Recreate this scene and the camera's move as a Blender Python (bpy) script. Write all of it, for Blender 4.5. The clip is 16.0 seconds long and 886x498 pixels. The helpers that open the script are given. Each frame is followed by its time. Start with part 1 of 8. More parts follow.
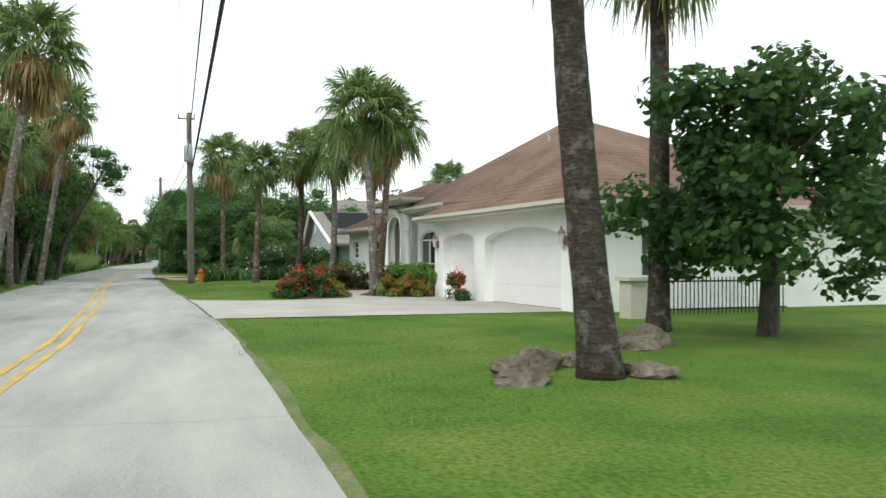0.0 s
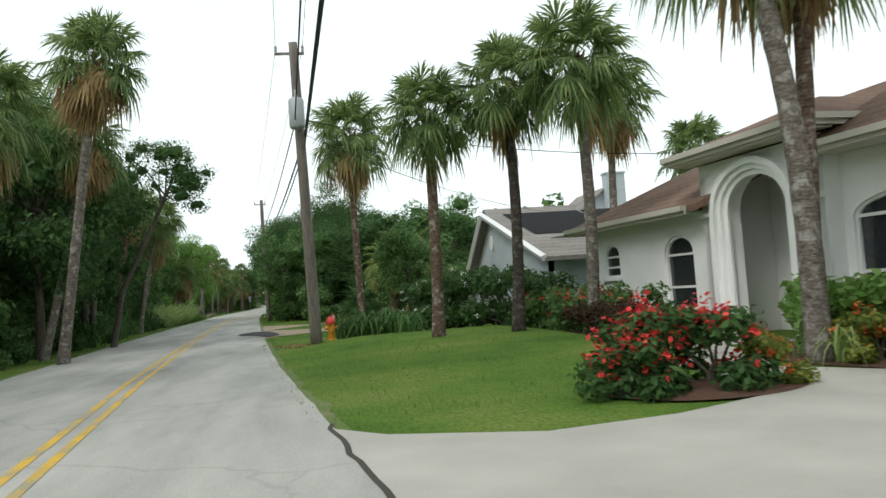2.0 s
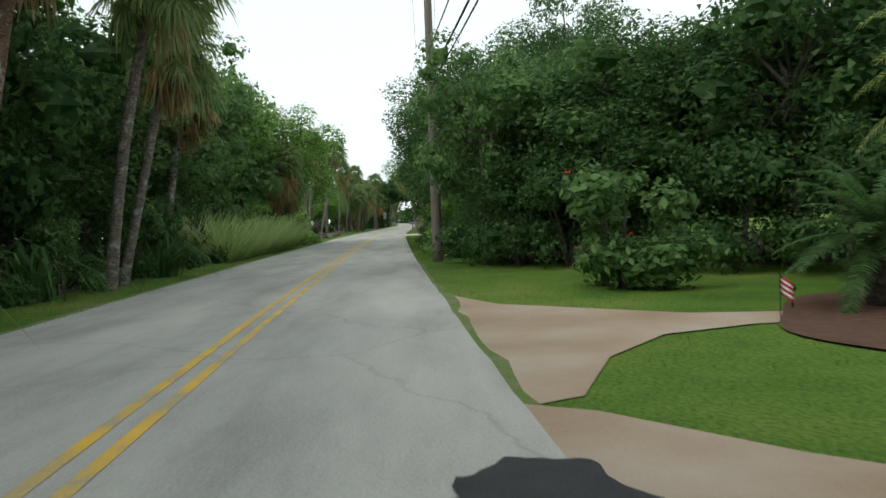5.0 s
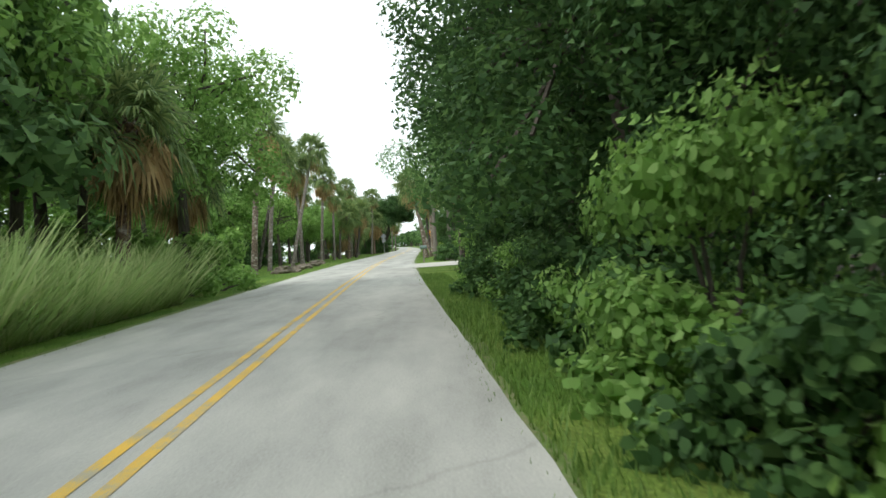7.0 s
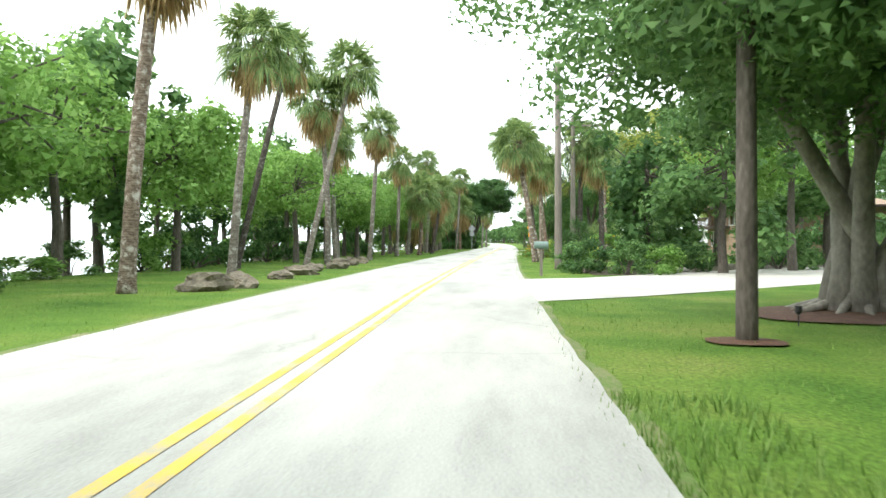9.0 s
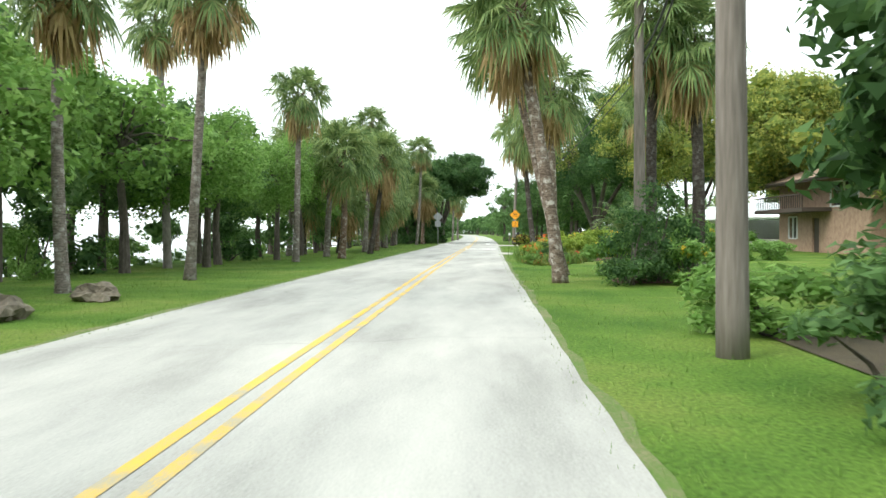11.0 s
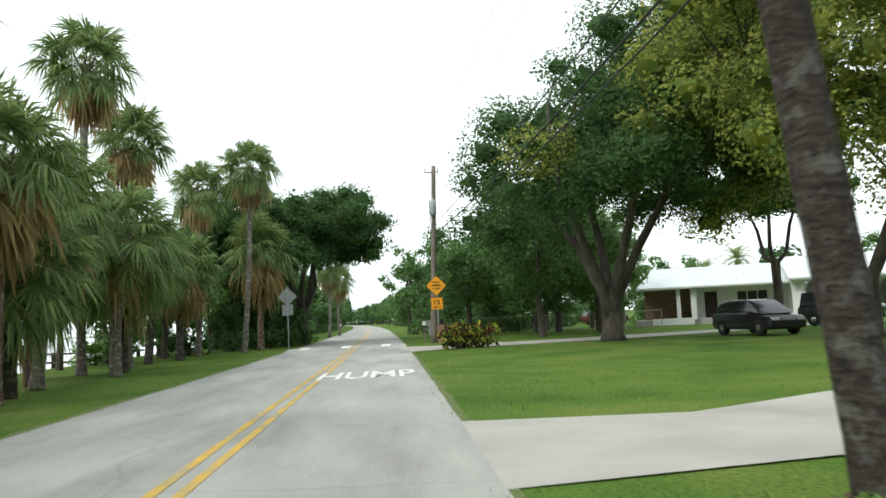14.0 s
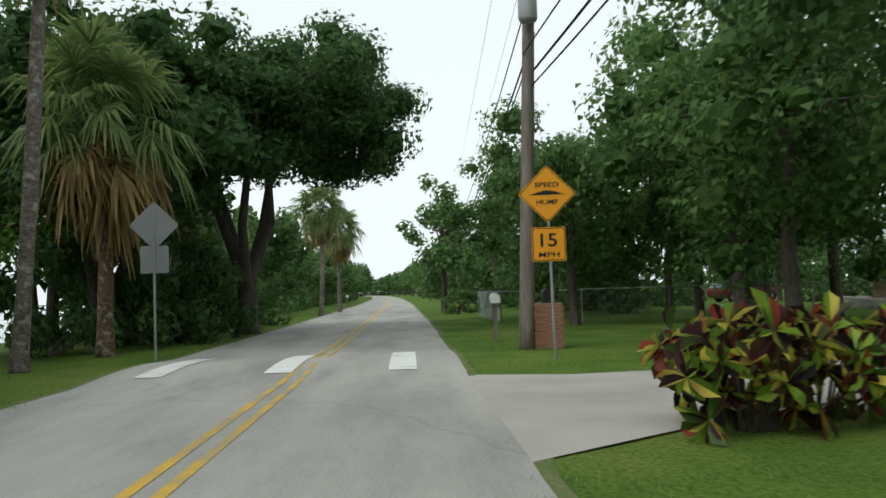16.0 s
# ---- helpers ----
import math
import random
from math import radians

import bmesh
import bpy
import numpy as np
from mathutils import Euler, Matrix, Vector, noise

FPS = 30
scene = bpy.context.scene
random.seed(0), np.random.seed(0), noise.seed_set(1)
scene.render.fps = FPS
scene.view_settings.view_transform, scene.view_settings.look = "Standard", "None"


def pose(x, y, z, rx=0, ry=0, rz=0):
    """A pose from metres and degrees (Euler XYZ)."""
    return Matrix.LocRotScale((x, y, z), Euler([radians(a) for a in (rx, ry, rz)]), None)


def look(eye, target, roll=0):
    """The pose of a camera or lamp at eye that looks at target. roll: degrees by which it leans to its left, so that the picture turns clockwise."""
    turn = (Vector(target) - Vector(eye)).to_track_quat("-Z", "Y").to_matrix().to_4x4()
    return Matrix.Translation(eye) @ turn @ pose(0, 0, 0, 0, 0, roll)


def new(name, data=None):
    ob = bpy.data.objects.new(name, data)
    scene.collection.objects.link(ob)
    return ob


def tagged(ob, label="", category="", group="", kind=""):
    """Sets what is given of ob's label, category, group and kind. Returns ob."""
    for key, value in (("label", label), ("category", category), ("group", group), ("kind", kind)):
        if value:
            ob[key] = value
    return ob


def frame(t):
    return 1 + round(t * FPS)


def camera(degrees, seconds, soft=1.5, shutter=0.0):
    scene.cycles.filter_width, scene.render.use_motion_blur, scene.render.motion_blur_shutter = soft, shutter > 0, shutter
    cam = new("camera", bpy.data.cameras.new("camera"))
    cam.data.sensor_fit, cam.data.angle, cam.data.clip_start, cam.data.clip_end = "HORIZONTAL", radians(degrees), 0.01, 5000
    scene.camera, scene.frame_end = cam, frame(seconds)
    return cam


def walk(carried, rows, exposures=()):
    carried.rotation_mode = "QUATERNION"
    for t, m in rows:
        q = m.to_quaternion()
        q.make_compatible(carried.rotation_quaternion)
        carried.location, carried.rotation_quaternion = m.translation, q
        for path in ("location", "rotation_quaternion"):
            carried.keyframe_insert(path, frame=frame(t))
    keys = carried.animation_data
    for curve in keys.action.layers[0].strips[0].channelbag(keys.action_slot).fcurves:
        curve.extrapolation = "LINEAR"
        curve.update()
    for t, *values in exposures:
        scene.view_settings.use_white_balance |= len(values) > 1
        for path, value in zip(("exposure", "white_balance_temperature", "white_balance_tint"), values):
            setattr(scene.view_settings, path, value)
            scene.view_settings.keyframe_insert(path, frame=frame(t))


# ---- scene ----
cam = camera(57.55, 16.0, shutter=0.1)
PATH = [
    (0.0, pose(0.408, -86.272, 1.375, 90.70, -0.11, -17.40)),
    (0.5, pose(0.315, -81.678, 1.414, 89.58, 3.03, -15.89)),
    (1.0, pose(0.399, -76.708, 1.322, 93.02, 2.24, -15.51)),
    (1.5, pose(0.268, -71.789, 1.376, 91.28, 1.91, -14.83)),
    (2.0, pose(0.046, -66.682, 1.359, 92.96, 4.10, -10.08)),
    (2.5, pose(-0.308, -61.328, 1.392, 91.10, 4.22, -9.72)),
    (3.0, pose(-0.813, -55.802, 1.398, 91.64, 4.67, -8.86)),
    (3.5, pose(-1.326, -49.826, 1.298, 89.74, 3.93, -4.85)),
    (4.0, pose(-1.679, -43.839, 1.333, 88.00, 3.10, -4.16)),
    (4.5, pose(-2.093, -37.746, 1.360, 87.74, 1.59, -1.22)),
    (7.0, pose(-3.944, -3.502, 1.376, 89.56, 2.87, -0.93)),
    (7.5, pose(-4.245, 4.123, 1.367, 89.38, 1.51, 0.57)),
    (8.0, pose(-4.579, 11.762, 1.366, 89.54, 1.42, 1.42)),
    (8.5, pose(-4.909, 19.222, 1.440, 89.57, 0.95, 2.00)),
    (9.0, pose(-5.201, 26.304, 1.269, 89.41, -0.30, 5.52)),
    (11.5, pose(-6.185, 61.317, 1.367, 88.27, 0.21, 3.42)),
    (12.0, pose(-6.259, 68.262, 1.372, 87.58, 0.29, 3.93)),
    (12.5, pose(-6.303, 75.279, 1.374, 92.76, 0.57, -0.11)),
    (13.0, pose(-6.380, 82.276, 1.375, 93.74, 2.10, -3.57)),
    (13.5, pose(-6.439, 89.277, 1.356, 97.35, 1.32, -4.76)),
    (14.0, pose(-6.488, 96.419, 1.372, 94.92, 2.74, -3.79)),
    (14.5, pose(-6.533, 103.693, 1.374, 96.59, 2.71, -6.42)),
    (15.0, pose(-6.509, 110.976, 1.352, 96.40, 3.54, -6.04)),
    (15.5, pose(-6.438, 118.130, 1.393, 96.89, 2.84, -5.17)),
    (16.0, pose(-6.508, 125.102, 1.368, 92.96, 1.87, -2.14)),
]
EXPOSURES = [(0.0, 0.2), (1.0, 0.1), (2.0, -0.1), (4.5, -0.2), (7.0, 0.5), (8.0, 0.9), (9.0, 1.35), (11.5, 0.85), (12.5, 0.62), (14.0, 0.28), (16.0, -0.28)]
walk(cam, PATH, EXPOSURES)

# ---- sky and sun: bright overcast, light mostly from above ----
world = bpy.data.worlds.new("overcast_sky")
scene.world = world
world.use_nodes = True
wn = world.node_tree.nodes
wl = world.node_tree.links
wn.clear()
sky = wn.new("ShaderNodeTexSky")
sky.sky_type = "NISHITA"
sky.sun_disc = False
sky.sun_elevation = radians(45)
sky.sun_rotation = radians(236)
sky.air_density = 1.0
sky.dust_density = 1.0
sky.ozone_density = 1.0
grey = wn.new("ShaderNodeHueSaturation")
grey.inputs["Saturation"].default_value = 0.10
wl.new(sky.outputs[0], grey.inputs["Color"])
veil = wn.new("ShaderNodeMix")
veil.data_type = "RGBA"
veil.inputs["Factor"].default_value = 0.8
veil.inputs["B"].default_value = (8.0, 8.9, 9.0, 1)
wl.new(grey.outputs[0], veil.inputs["A"])
bg = wn.new("ShaderNodeBackground")
bg.inputs["Strength"].default_value = 0.15
wl.new(veil.outputs["Result"], bg.inputs["Color"])
wo = wn.new("ShaderNodeOutputWorld")
wl.new(bg.outputs[0], wo.inputs["Surface"])
sun_data = bpy.data.lights.new("sun", "SUN")
sun_data.energy = 1.4
sun_data.angle = radians(25)
sun_data.color = (1.0, 0.96, 0.90)
sun = new("sun", sun_data)
sun.matrix_world = look((-30, -20, 36), (0.0, 0.0, 0))


# ---- materials ----
def mat_base(name, rough=0.7, metal=0.0, spec=0.4):
    m = bpy.data.materials.new(name)
    m.use_nodes = True
    n, l = m.node_tree.nodes, m.node_tree.links
    b = n["Principled BSDF"]
    b.inputs["Roughness"].default_value = rough
    b.inputs["Metallic"].default_value = metal
    b.inputs["Specular IOR Level"].default_value = spec
    return m, n, l, b


def ramp_of(n, stops):
    r = n.new("ShaderNodeValToRGB")
    e = r.color_ramp.elements
    while len(e) < len(stops):
        e.new(0.5)
    for k, (p, c) in enumerate(stops):
        e[k].position = p
        e[k].color = (*c, 1)
    return r


def surface(name, stops, scale=4.0, detail=6, rough=0.75, metal=0.0, bump=0.0, bump_scale=40.0, fine=0.35, stretch=(1, 1, 1), spec=0.4):
    """Noise at two scales through a colour ramp, with a fine bump."""
    m, n, l, b = mat_base(name, rough, metal, spec)
    tc = n.new("ShaderNodeTexCoord")
    mp = n.new("ShaderNodeMapping")
    mp.inputs["Scale"].default_value = stretch
    l.new(tc.outputs["Object"], mp.inputs["Vector"])
    a = n.new("ShaderNodeTexNoise")
    a.inputs["Scale"].default_value = scale
    a.inputs["Detail"].default_value = detail
    l.new(mp.outputs[0], a.inputs["Vector"])
    c = n.new("ShaderNodeTexNoise")
    c.inputs["Scale"].default_value = bump_scale
    c.inputs["Detail"].default_value = 4
    l.new(mp.outputs[0], c.inputs["Vector"])
    mx = n.new("ShaderNodeMix")
    mx.inputs["Factor"].default_value = fine
    l.new(a.outputs["Fac"], mx.inputs["A"])
    l.new(c.outputs["Fac"], mx.inputs["B"])
    r = ramp_of(n, stops)
    l.new(mx.outputs["Result"], r.inputs["Fac"])
    l.new(r.outputs["Color"], b.inputs["Base Color"])
    if bump:
        bp = n.new("ShaderNodeBump")
        bp.inputs["Strength"].default_value = bump
        bp.inputs["Distance"].default_value = 0.02
        l.new(c.outputs["Fac"], bp.inputs["Height"])
        l.new(bp.outputs["Normal"], b.inputs["Normal"])
    return m


def foliage(name, stops, rough=0.6, through_light=0.35, spec=0.16):
    """Leaves that differ one by one, with light shining through."""
    m, n, l, b = mat_base(name, rough, 0, spec)
    geo = n.new("ShaderNodeNewGeometry")
    tc = n.new("ShaderNodeTexCoord")
    a = n.new("ShaderNodeTexNoise")
    a.inputs["Scale"].default_value = 0.9
    l.new(tc.outputs["Object"], a.inputs["Vector"])
    mx = n.new("ShaderNodeMix")
    mx.inputs["Factor"].default_value = 0.45
    l.new(geo.outputs["Random Per Island"], mx.inputs["A"])
    l.new(a.outputs["Fac"], mx.inputs["B"])
    r = ramp_of(n, stops)
    l.new(mx.outputs["Result"], r.inputs["Fac"])
    l.new(r.outputs["Color"], b.inputs["Base Color"])
    t = n.new("ShaderNodeBsdfTranslucent")
    hs = n.new("ShaderNodeHueSaturation")
    hs.inputs["Hue"].default_value = 0.485
    hs.inputs["Value"].default_value = 1.5
    l.new(r.outputs["Color"], hs.inputs["Color"])
    l.new(hs.outputs[0], t.inputs["Color"])
    ms = n.new("ShaderNodeMixShader")
    ms.inputs["Fac"].default_value = through_light
    l.new(b.outputs[0], ms.inputs[1])
    l.new(t.outputs[0], ms.inputs[2])
    l.new(ms.outputs[0], n["Material Output"].inputs["Surface"])
    return m


def plain(name, col, rough=0.5, metal=0.0, spec=0.4, var=0.08):
    d = tuple(max(0, c * (1 - var)) for c in col)
    return surface(name, [(0.3, d), (0.7, col)], 3.0, 3, rough, metal, 0.05, 60, 0.3, spec=spec)


M_LEAF = foliage("leaf_green", [(0.2, (0.048, 0.104, 0.034)), (0.5, (0.092, 0.183, 0.057)), (0.8, (0.168, 0.287, 0.102))], through_light=0.42)
M_LEAF_DARK = foliage("leaf_dark_green", [(0.2, (0.027, 0.066, 0.021)), (0.55, (0.054, 0.120, 0.036)), (0.85, (0.104, 0.195, 0.058))], through_light=0.38)
M_LEAF_LIGHT = foliage("leaf_light_green", [(0.2, (0.081, 0.161, 0.037)), (0.5, (0.149, 0.287, 0.066)), (0.8, (0.253, 0.402, 0.130))], through_light=0.5)
M_LEAF_OLIVE = foliage("leaf_olive", [(0.2, (0.080, 0.125, 0.034)), (0.5, (0.175, 0.240, 0.055)), (0.8, (0.37, 0.37, 0.085))], through_light=0.5)
M_LEAF_YELLOW = foliage("leaf_yellow_green", [(0.2, (0.11, 0.175, 0.032)), (0.5, (0.21, 0.31, 0.052)), (0.8, (0.36, 0.44, 0.09))], through_light=0.5)
M_LEAF_RED = foliage("leaf_wine_red", [(0.2, (0.03, 0.024, 0.016)), (0.5, (0.062, 0.045, 0.024)), (0.8, (0.11, 0.05, 0.032))])
M_CROTON = foliage("croton_leaf", [(0.26, (0.02, 0.012, 0.012)), (0.38, (0.06, 0.022, 0.018)), (0.45, (0.045, 0.10, 0.02)), (0.51, (0.14, 0.27, 0.035)), (0.58, (0.26, 0.40, 0.05)), (0.66, (0.60, 0.50, 0.09)), (0.71, (0.10, 0.03, 0.02)), (0.80, (0.34, 0.07, 0.04))], rough=0.35)
M_PALM = foliage("palm_frond", [(0.2, (0.066, 0.115, 0.039)), (0.5, (0.130, 0.205, 0.068)), (0.8, (0.245, 0.308, 0.115))], rough=0.45, through_light=0.35)
M_PALM_OLD = foliage("palm_frond_old", [(0.2, (0.161, 0.121, 0.052)), (0.5, (0.310, 0.218, 0.098)), (0.8, (0.483, 0.368, 0.184))], rough=0.7, through_light=0.4)
M_DATE = foliage("date_palm_frond", [(0.2, (0.09, 0.14, 0.035)), (0.5, (0.17, 0.24, 0.07)), (0.8, (0.30, 0.34, 0.12))], through_light=0.45)
M_BLADE = foliage("grass_blade", [(0.2, (0.070, 0.140, 0.026)), (0.5, (0.120, 0.210, 0.046)), (0.8, (0.190, 0.280, 0.078))], rough=0.6, through_light=0.3)
M_CANE = foliage("cane_blade", [(0.2, (0.20, 0.31, 0.10)), (0.5, (0.33, 0.46, 0.18)), (0.8, (0.48, 0.54, 0.27))], rough=0.6, through_light=0.5)
M_PETAL_RED = foliage("petal_red", [(0.2, (0.55, 0.03, 0.03)), (0.8, (0.80, 0.10, 0.07))], through_light=0.2)
M_PETAL_ORANGE = foliage("petal_orange", [(0.2, (0.65, 0.09, 0.03)), (0.8, (0.85, 0.22, 0.06))], through_light=0.2)
M_PETAL_YELLOW = foliage("petal_yellow", [(0.2, (0.70, 0.45, 0.03)), (0.8, (0.85, 0.65, 0.08))], through_light=0.2)
M_PETAL_WHITE = foliage("petal_white", [(0.2, (0.7, 0.7, 0.65)), (0.8, (0.85, 0.85, 0.8))], through_light=0.2)
M_BARK = surface("bark_grey_brown", [(0.3, (0.035, 0.028, 0.022)), (0.55, (0.10, 0.085, 0.07)), (0.75, (0.19, 0.17, 0.145))], 3.0, 8, 0.9, 0, 0.9, 18, 0.5, (1, 1, 0.35))
M_BARK_PALE = surface("bark_pale_grey", [(0.3, (0.10, 0.09, 0.075)), (0.55, (0.24, 0.22, 0.19)), (0.75, (0.42, 0.40, 0.35))], 2.5, 8, 0.9, 0, 0.6, 14, 0.4, (1, 1, 0.5))


def palm_bark(name, low, mid, high, pale):
    """Ringed palm trunk with pale lichen patches."""
    m, n, l, b = mat_base(name, 0.9, 0, 0.2)
    tc = n.new("ShaderNodeTexCoord")
    w = n.new("ShaderNodeTexWave")
    w.bands_direction = "Z"
    w.inputs["Scale"].default_value = 5.5
    w.inputs["Distortion"].default_value = 7.0
    w.inputs["Detail"].default_value = 4
    w.inputs["Detail Scale"].default_value = 2.0
    l.new(tc.outputs["Object"], w.inputs["Vector"])
    a = n.new("ShaderNodeTexNoise")
    sq = n.new("ShaderNodeMapping")
    sq.inputs["Scale"].default_value = (1, 1, 1.8)
    l.new(tc.outputs["Object"], sq.inputs["Vector"])
    a.inputs["Scale"].default_value = 9.0
    a.inputs["Detail"].default_value = 9
    a.inputs["Roughness"].default_value = 0.7
    l.new(sq.outputs[0], a.inputs["Vector"])
    mx = n.new("ShaderNodeMix")
    mx.inputs["Factor"].default_value = 0.92
    l.new(w.outputs["Fac"], mx.inputs["A"])
    l.new(a.outputs["Fac"], mx.inputs["B"])
    r = ramp_of(n, [(0.30, low), (0.48, mid), (0.70, high)])
    l.new(mx.outputs["Result"], r.inputs["Fac"])
    p = n.new("ShaderNodeTexNoise")
    p.inputs["Scale"].default_value = 5.5
    p.inputs["Detail"].default_value = 8
    p.inputs["Roughness"].default_value = 0.65
    l.new(tc.outputs["Object"], p.inputs["Vector"])
    pr = ramp_of(n, [(0.52, (0, 0, 0)), (0.64, (1, 1, 1))])
    l.new(p.outputs["Fac"], pr.inputs["Fac"])
    cm = n.new("ShaderNodeMix")
    cm.data_type = "RGBA"
    l.new(pr.outputs["Color"], cm.inputs["Factor"])
    l.new(r.outputs["Color"], cm.inputs["A"])
    cm.inputs["B"].default_value = (*pale, 1)
    l.new(cm.outputs["Result"], b.inputs["Base Color"])
    bp = n.new("ShaderNodeBump")
    bp.inputs["Strength"].default_value = 0.9
    bp.inputs["Distance"].default_value = 0.04
    l.new(mx.outputs["Result"], bp.inputs["Height"])
    l.new(bp.outputs["Normal"], b.inputs["Normal"])
    return m


M_PTRUNK = palm_bark("palm_trunk_grey", (0.05, 0.042, 0.035), (0.14, 0.12, 0.10), (0.26, 0.23, 0.20), (0.34, 0.33, 0.30))
M_PTRUNK_BROWN = palm_bark("palm_trunk_brown", (0.035, 0.022, 0.016), (0.115, 0.075, 0.052), (0.22, 0.155, 0.11), (0.33, 0.30, 0.26))
M_PTRUNK_DARK = palm_bark("palm_trunk_dark", (0.02, 0.017, 0.014), (0.055, 0.045, 0.037), (0.10, 0.086, 0.072), (0.15, 0.145, 0.13))

M_PTRUNK_PEEL = palm_bark("palm_trunk_peeling", (0.04, 0.028, 0.02), (0.14, 0.105, 0.078), (0.29, 0.235, 0.19), (0.45, 0.42, 0.37))


def lawn_material():
    m, n, l, b = mat_base("lawn", 0.95, 0, 0.1)
    tc = n.new("ShaderNodeTexCoord")
    a = n.new("ShaderNodeTexNoise")
    a.inputs["Scale"].default_value = 0.35
    a.inputs["Detail"].default_value = 8
    a.inputs["Roughness"].default_value = 0.62
    l.new(tc.outputs["Object"], a.inputs["Vector"])
    c = n.new("ShaderNodeTexNoise")
    c.inputs["Scale"].default_value = 22
    c.inputs["Detail"].default_value = 6
    l.new(tc.outputs["Object"], c.inputs["Vector"])
    r = ramp_of(n, [(0.33, (0.066, 0.145, 0.022)), (0.5, (0.116, 0.206, 0.034)), (0.62, (0.170, 0.236, 0.050)), (0.76, (0.22, 0.24, 0.08))])
    r2 = ramp_of(n, [(0.3, (0.45, 0.45, 0.45)), (0.7, (1.15, 1.15, 1.1))])
    l.new(a.outputs["Fac"], r.inputs["Fac"])
    l.new(c.outputs["Fac"], r2.inputs["Fac"])
    mu = n.new("ShaderNodeMix")
    mu.data_type, mu.blend_type = "RGBA", "MULTIPLY"
    mu.inputs["Factor"].default_value = 1.0
    l.new(r.outputs["Color"], mu.inputs["A"])
    l.new(r2.outputs["Color"], mu.inputs["B"])
    l.new(mu.outputs["Result"], b.inputs["Base Color"])
    bp = n.new("ShaderNodeBump")
    bp.inputs["Strength"].default_value = 0.8
    bp.inputs["Distance"].default_value = 0.05
    l.new(c.outputs["Fac"], bp.inputs["Height"])
    l.new(bp.outputs["Normal"], b.inputs["Normal"])
    return m


M_LAWN = lawn_material()


def road_material():
    """Pale worn concrete: broad stains along the road, grit, and thin wandering cracks."""
    m, n, l, b = mat_base("worn_concrete_road", 0.88, 0, 0.3)
    tc = n.new("ShaderNodeTexCoord")
    mp = n.new("ShaderNodeMapping")
    mp.inputs["Scale"].default_value = (1, 0.22, 1)
    l.new(tc.outputs["Object"], mp.inputs["Vector"])
    a = n.new("ShaderNodeTexNoise")
    a.inputs["Scale"].default_value = 0.8
    a.inputs["Detail"].default_value = 9
    a.inputs["Roughness"].default_value = 0.62
    l.new(mp.outputs[0], a.inputs["Vector"])
    g = n.new("ShaderNodeTexNoise")
    g.inputs["Scale"].default_value = 45
    g.inputs["Detail"].default_value = 5
    l.new(tc.outputs["Object"], g.inputs["Vector"])
    mx = n.new("ShaderNodeMix")
    mx.inputs["Factor"].default_value = 0.34
    l.new(a.outputs["Fac"], mx.inputs["A"])
    l.new(g.outputs["Fac"], mx.inputs["B"])
    r = ramp_of(n, [(0.34, (0.24, 0.237, 0.216)), (0.47, (0.35, 0.346, 0.318)), (0.56, (0.42, 0.413, 0.378)), (0.68, (0.50, 0.488, 0.445))])
    l.new(mx.outputs["Result"], r.inputs["Fac"])
    wob = n.new("ShaderNodeTexNoise")
    wob.inputs["Scale"].default_value = 0.7
    wob.inputs["Detail"].default_value = 6
    l.new(tc.outputs["Object"], wob.inputs["Vector"])
    ad = n.new("ShaderNodeMix")
    ad.data_type, ad.blend_type = "RGBA", "ADD"
    ad.inputs["Factor"].default_value = 1.0
    l.new(tc.outputs["Object"], ad.inputs["A"])
    l.new(wob.outputs["Color"], ad.inputs["B"])
    vo = n.new("ShaderNodeTexVoronoi")
    vo.feature = "DISTANCE_TO_EDGE"
    vo.inputs["Scale"].default_value = 0.13
    l.new(ad.outputs["Result"], vo.inputs["Vector"])
    cr = ramp_of(n, [(0.0, (0.30, 0.29, 0.27)), (0.0045, (1, 1, 1))])
    l.new(vo.outputs["Distance"], cr.inputs["Fac"])
    mu = n.new("ShaderNodeMix")
    mu.data_type, mu.blend_type = "RGBA", "MULTIPLY"
    mu.inputs["Factor"].default_value = 0.22
    l.new(r.outputs["Color"], mu.inputs["A"])
    l.new(cr.outputs["Color"], mu.inputs["B"])
    l.new(mu.outputs["Result"], b.inputs["Base Color"])
    bp = n.new("ShaderNodeBump")
    bp.inputs["Strength"].default_value = 0.4
    bp.inputs["Distance"].default_value = 0.01
    l.new(g.outputs["Fac"], bp.inputs["Height"])
    l.new(bp.outputs["Normal"], b.inputs["Normal"])
    return m


M_ROAD = road_material()
M_SHOULDER = surface("sandy_verge_soil", [(0.42, (0.085, 0.15, 0.025)), (0.54, (0.14, 0.16, 0.06)), (0.66, (0.23, 0.20, 0.12))], 1.8, 9, 0.95, 0, 0.8, 30, 0.5)
M_DRIVE = surface("driveway_concrete", [(0.3, (0.33, 0.31, 0.275)), (0.5, (0.42, 0.40, 0.36)), (0.75, (0.52, 0.50, 0.45))], 0.7, 9, 0.85, 0, 0.3, 60, 0.3)
M_DRIVE_BROWN = surface("driveway_stained", [(0.3, (0.26, 0.17, 0.10)), (0.5, (0.36, 0.27, 0.19)), (0.75, (0.42, 0.37, 0.31))], 0.6, 9, 0.85, 0, 0.3, 60, 0.3)
M_TAR = surface("asphalt_patch", [(0.3, (0.012, 0.012, 0.013)), (0.7, (0.04, 0.04, 0.042))], 3, 6, 0.8, 0, 0.9, 60, 0.5)
M_JOINT = plain("joint_shadow_dirt", (0.06, 0.055, 0.045), 0.95)
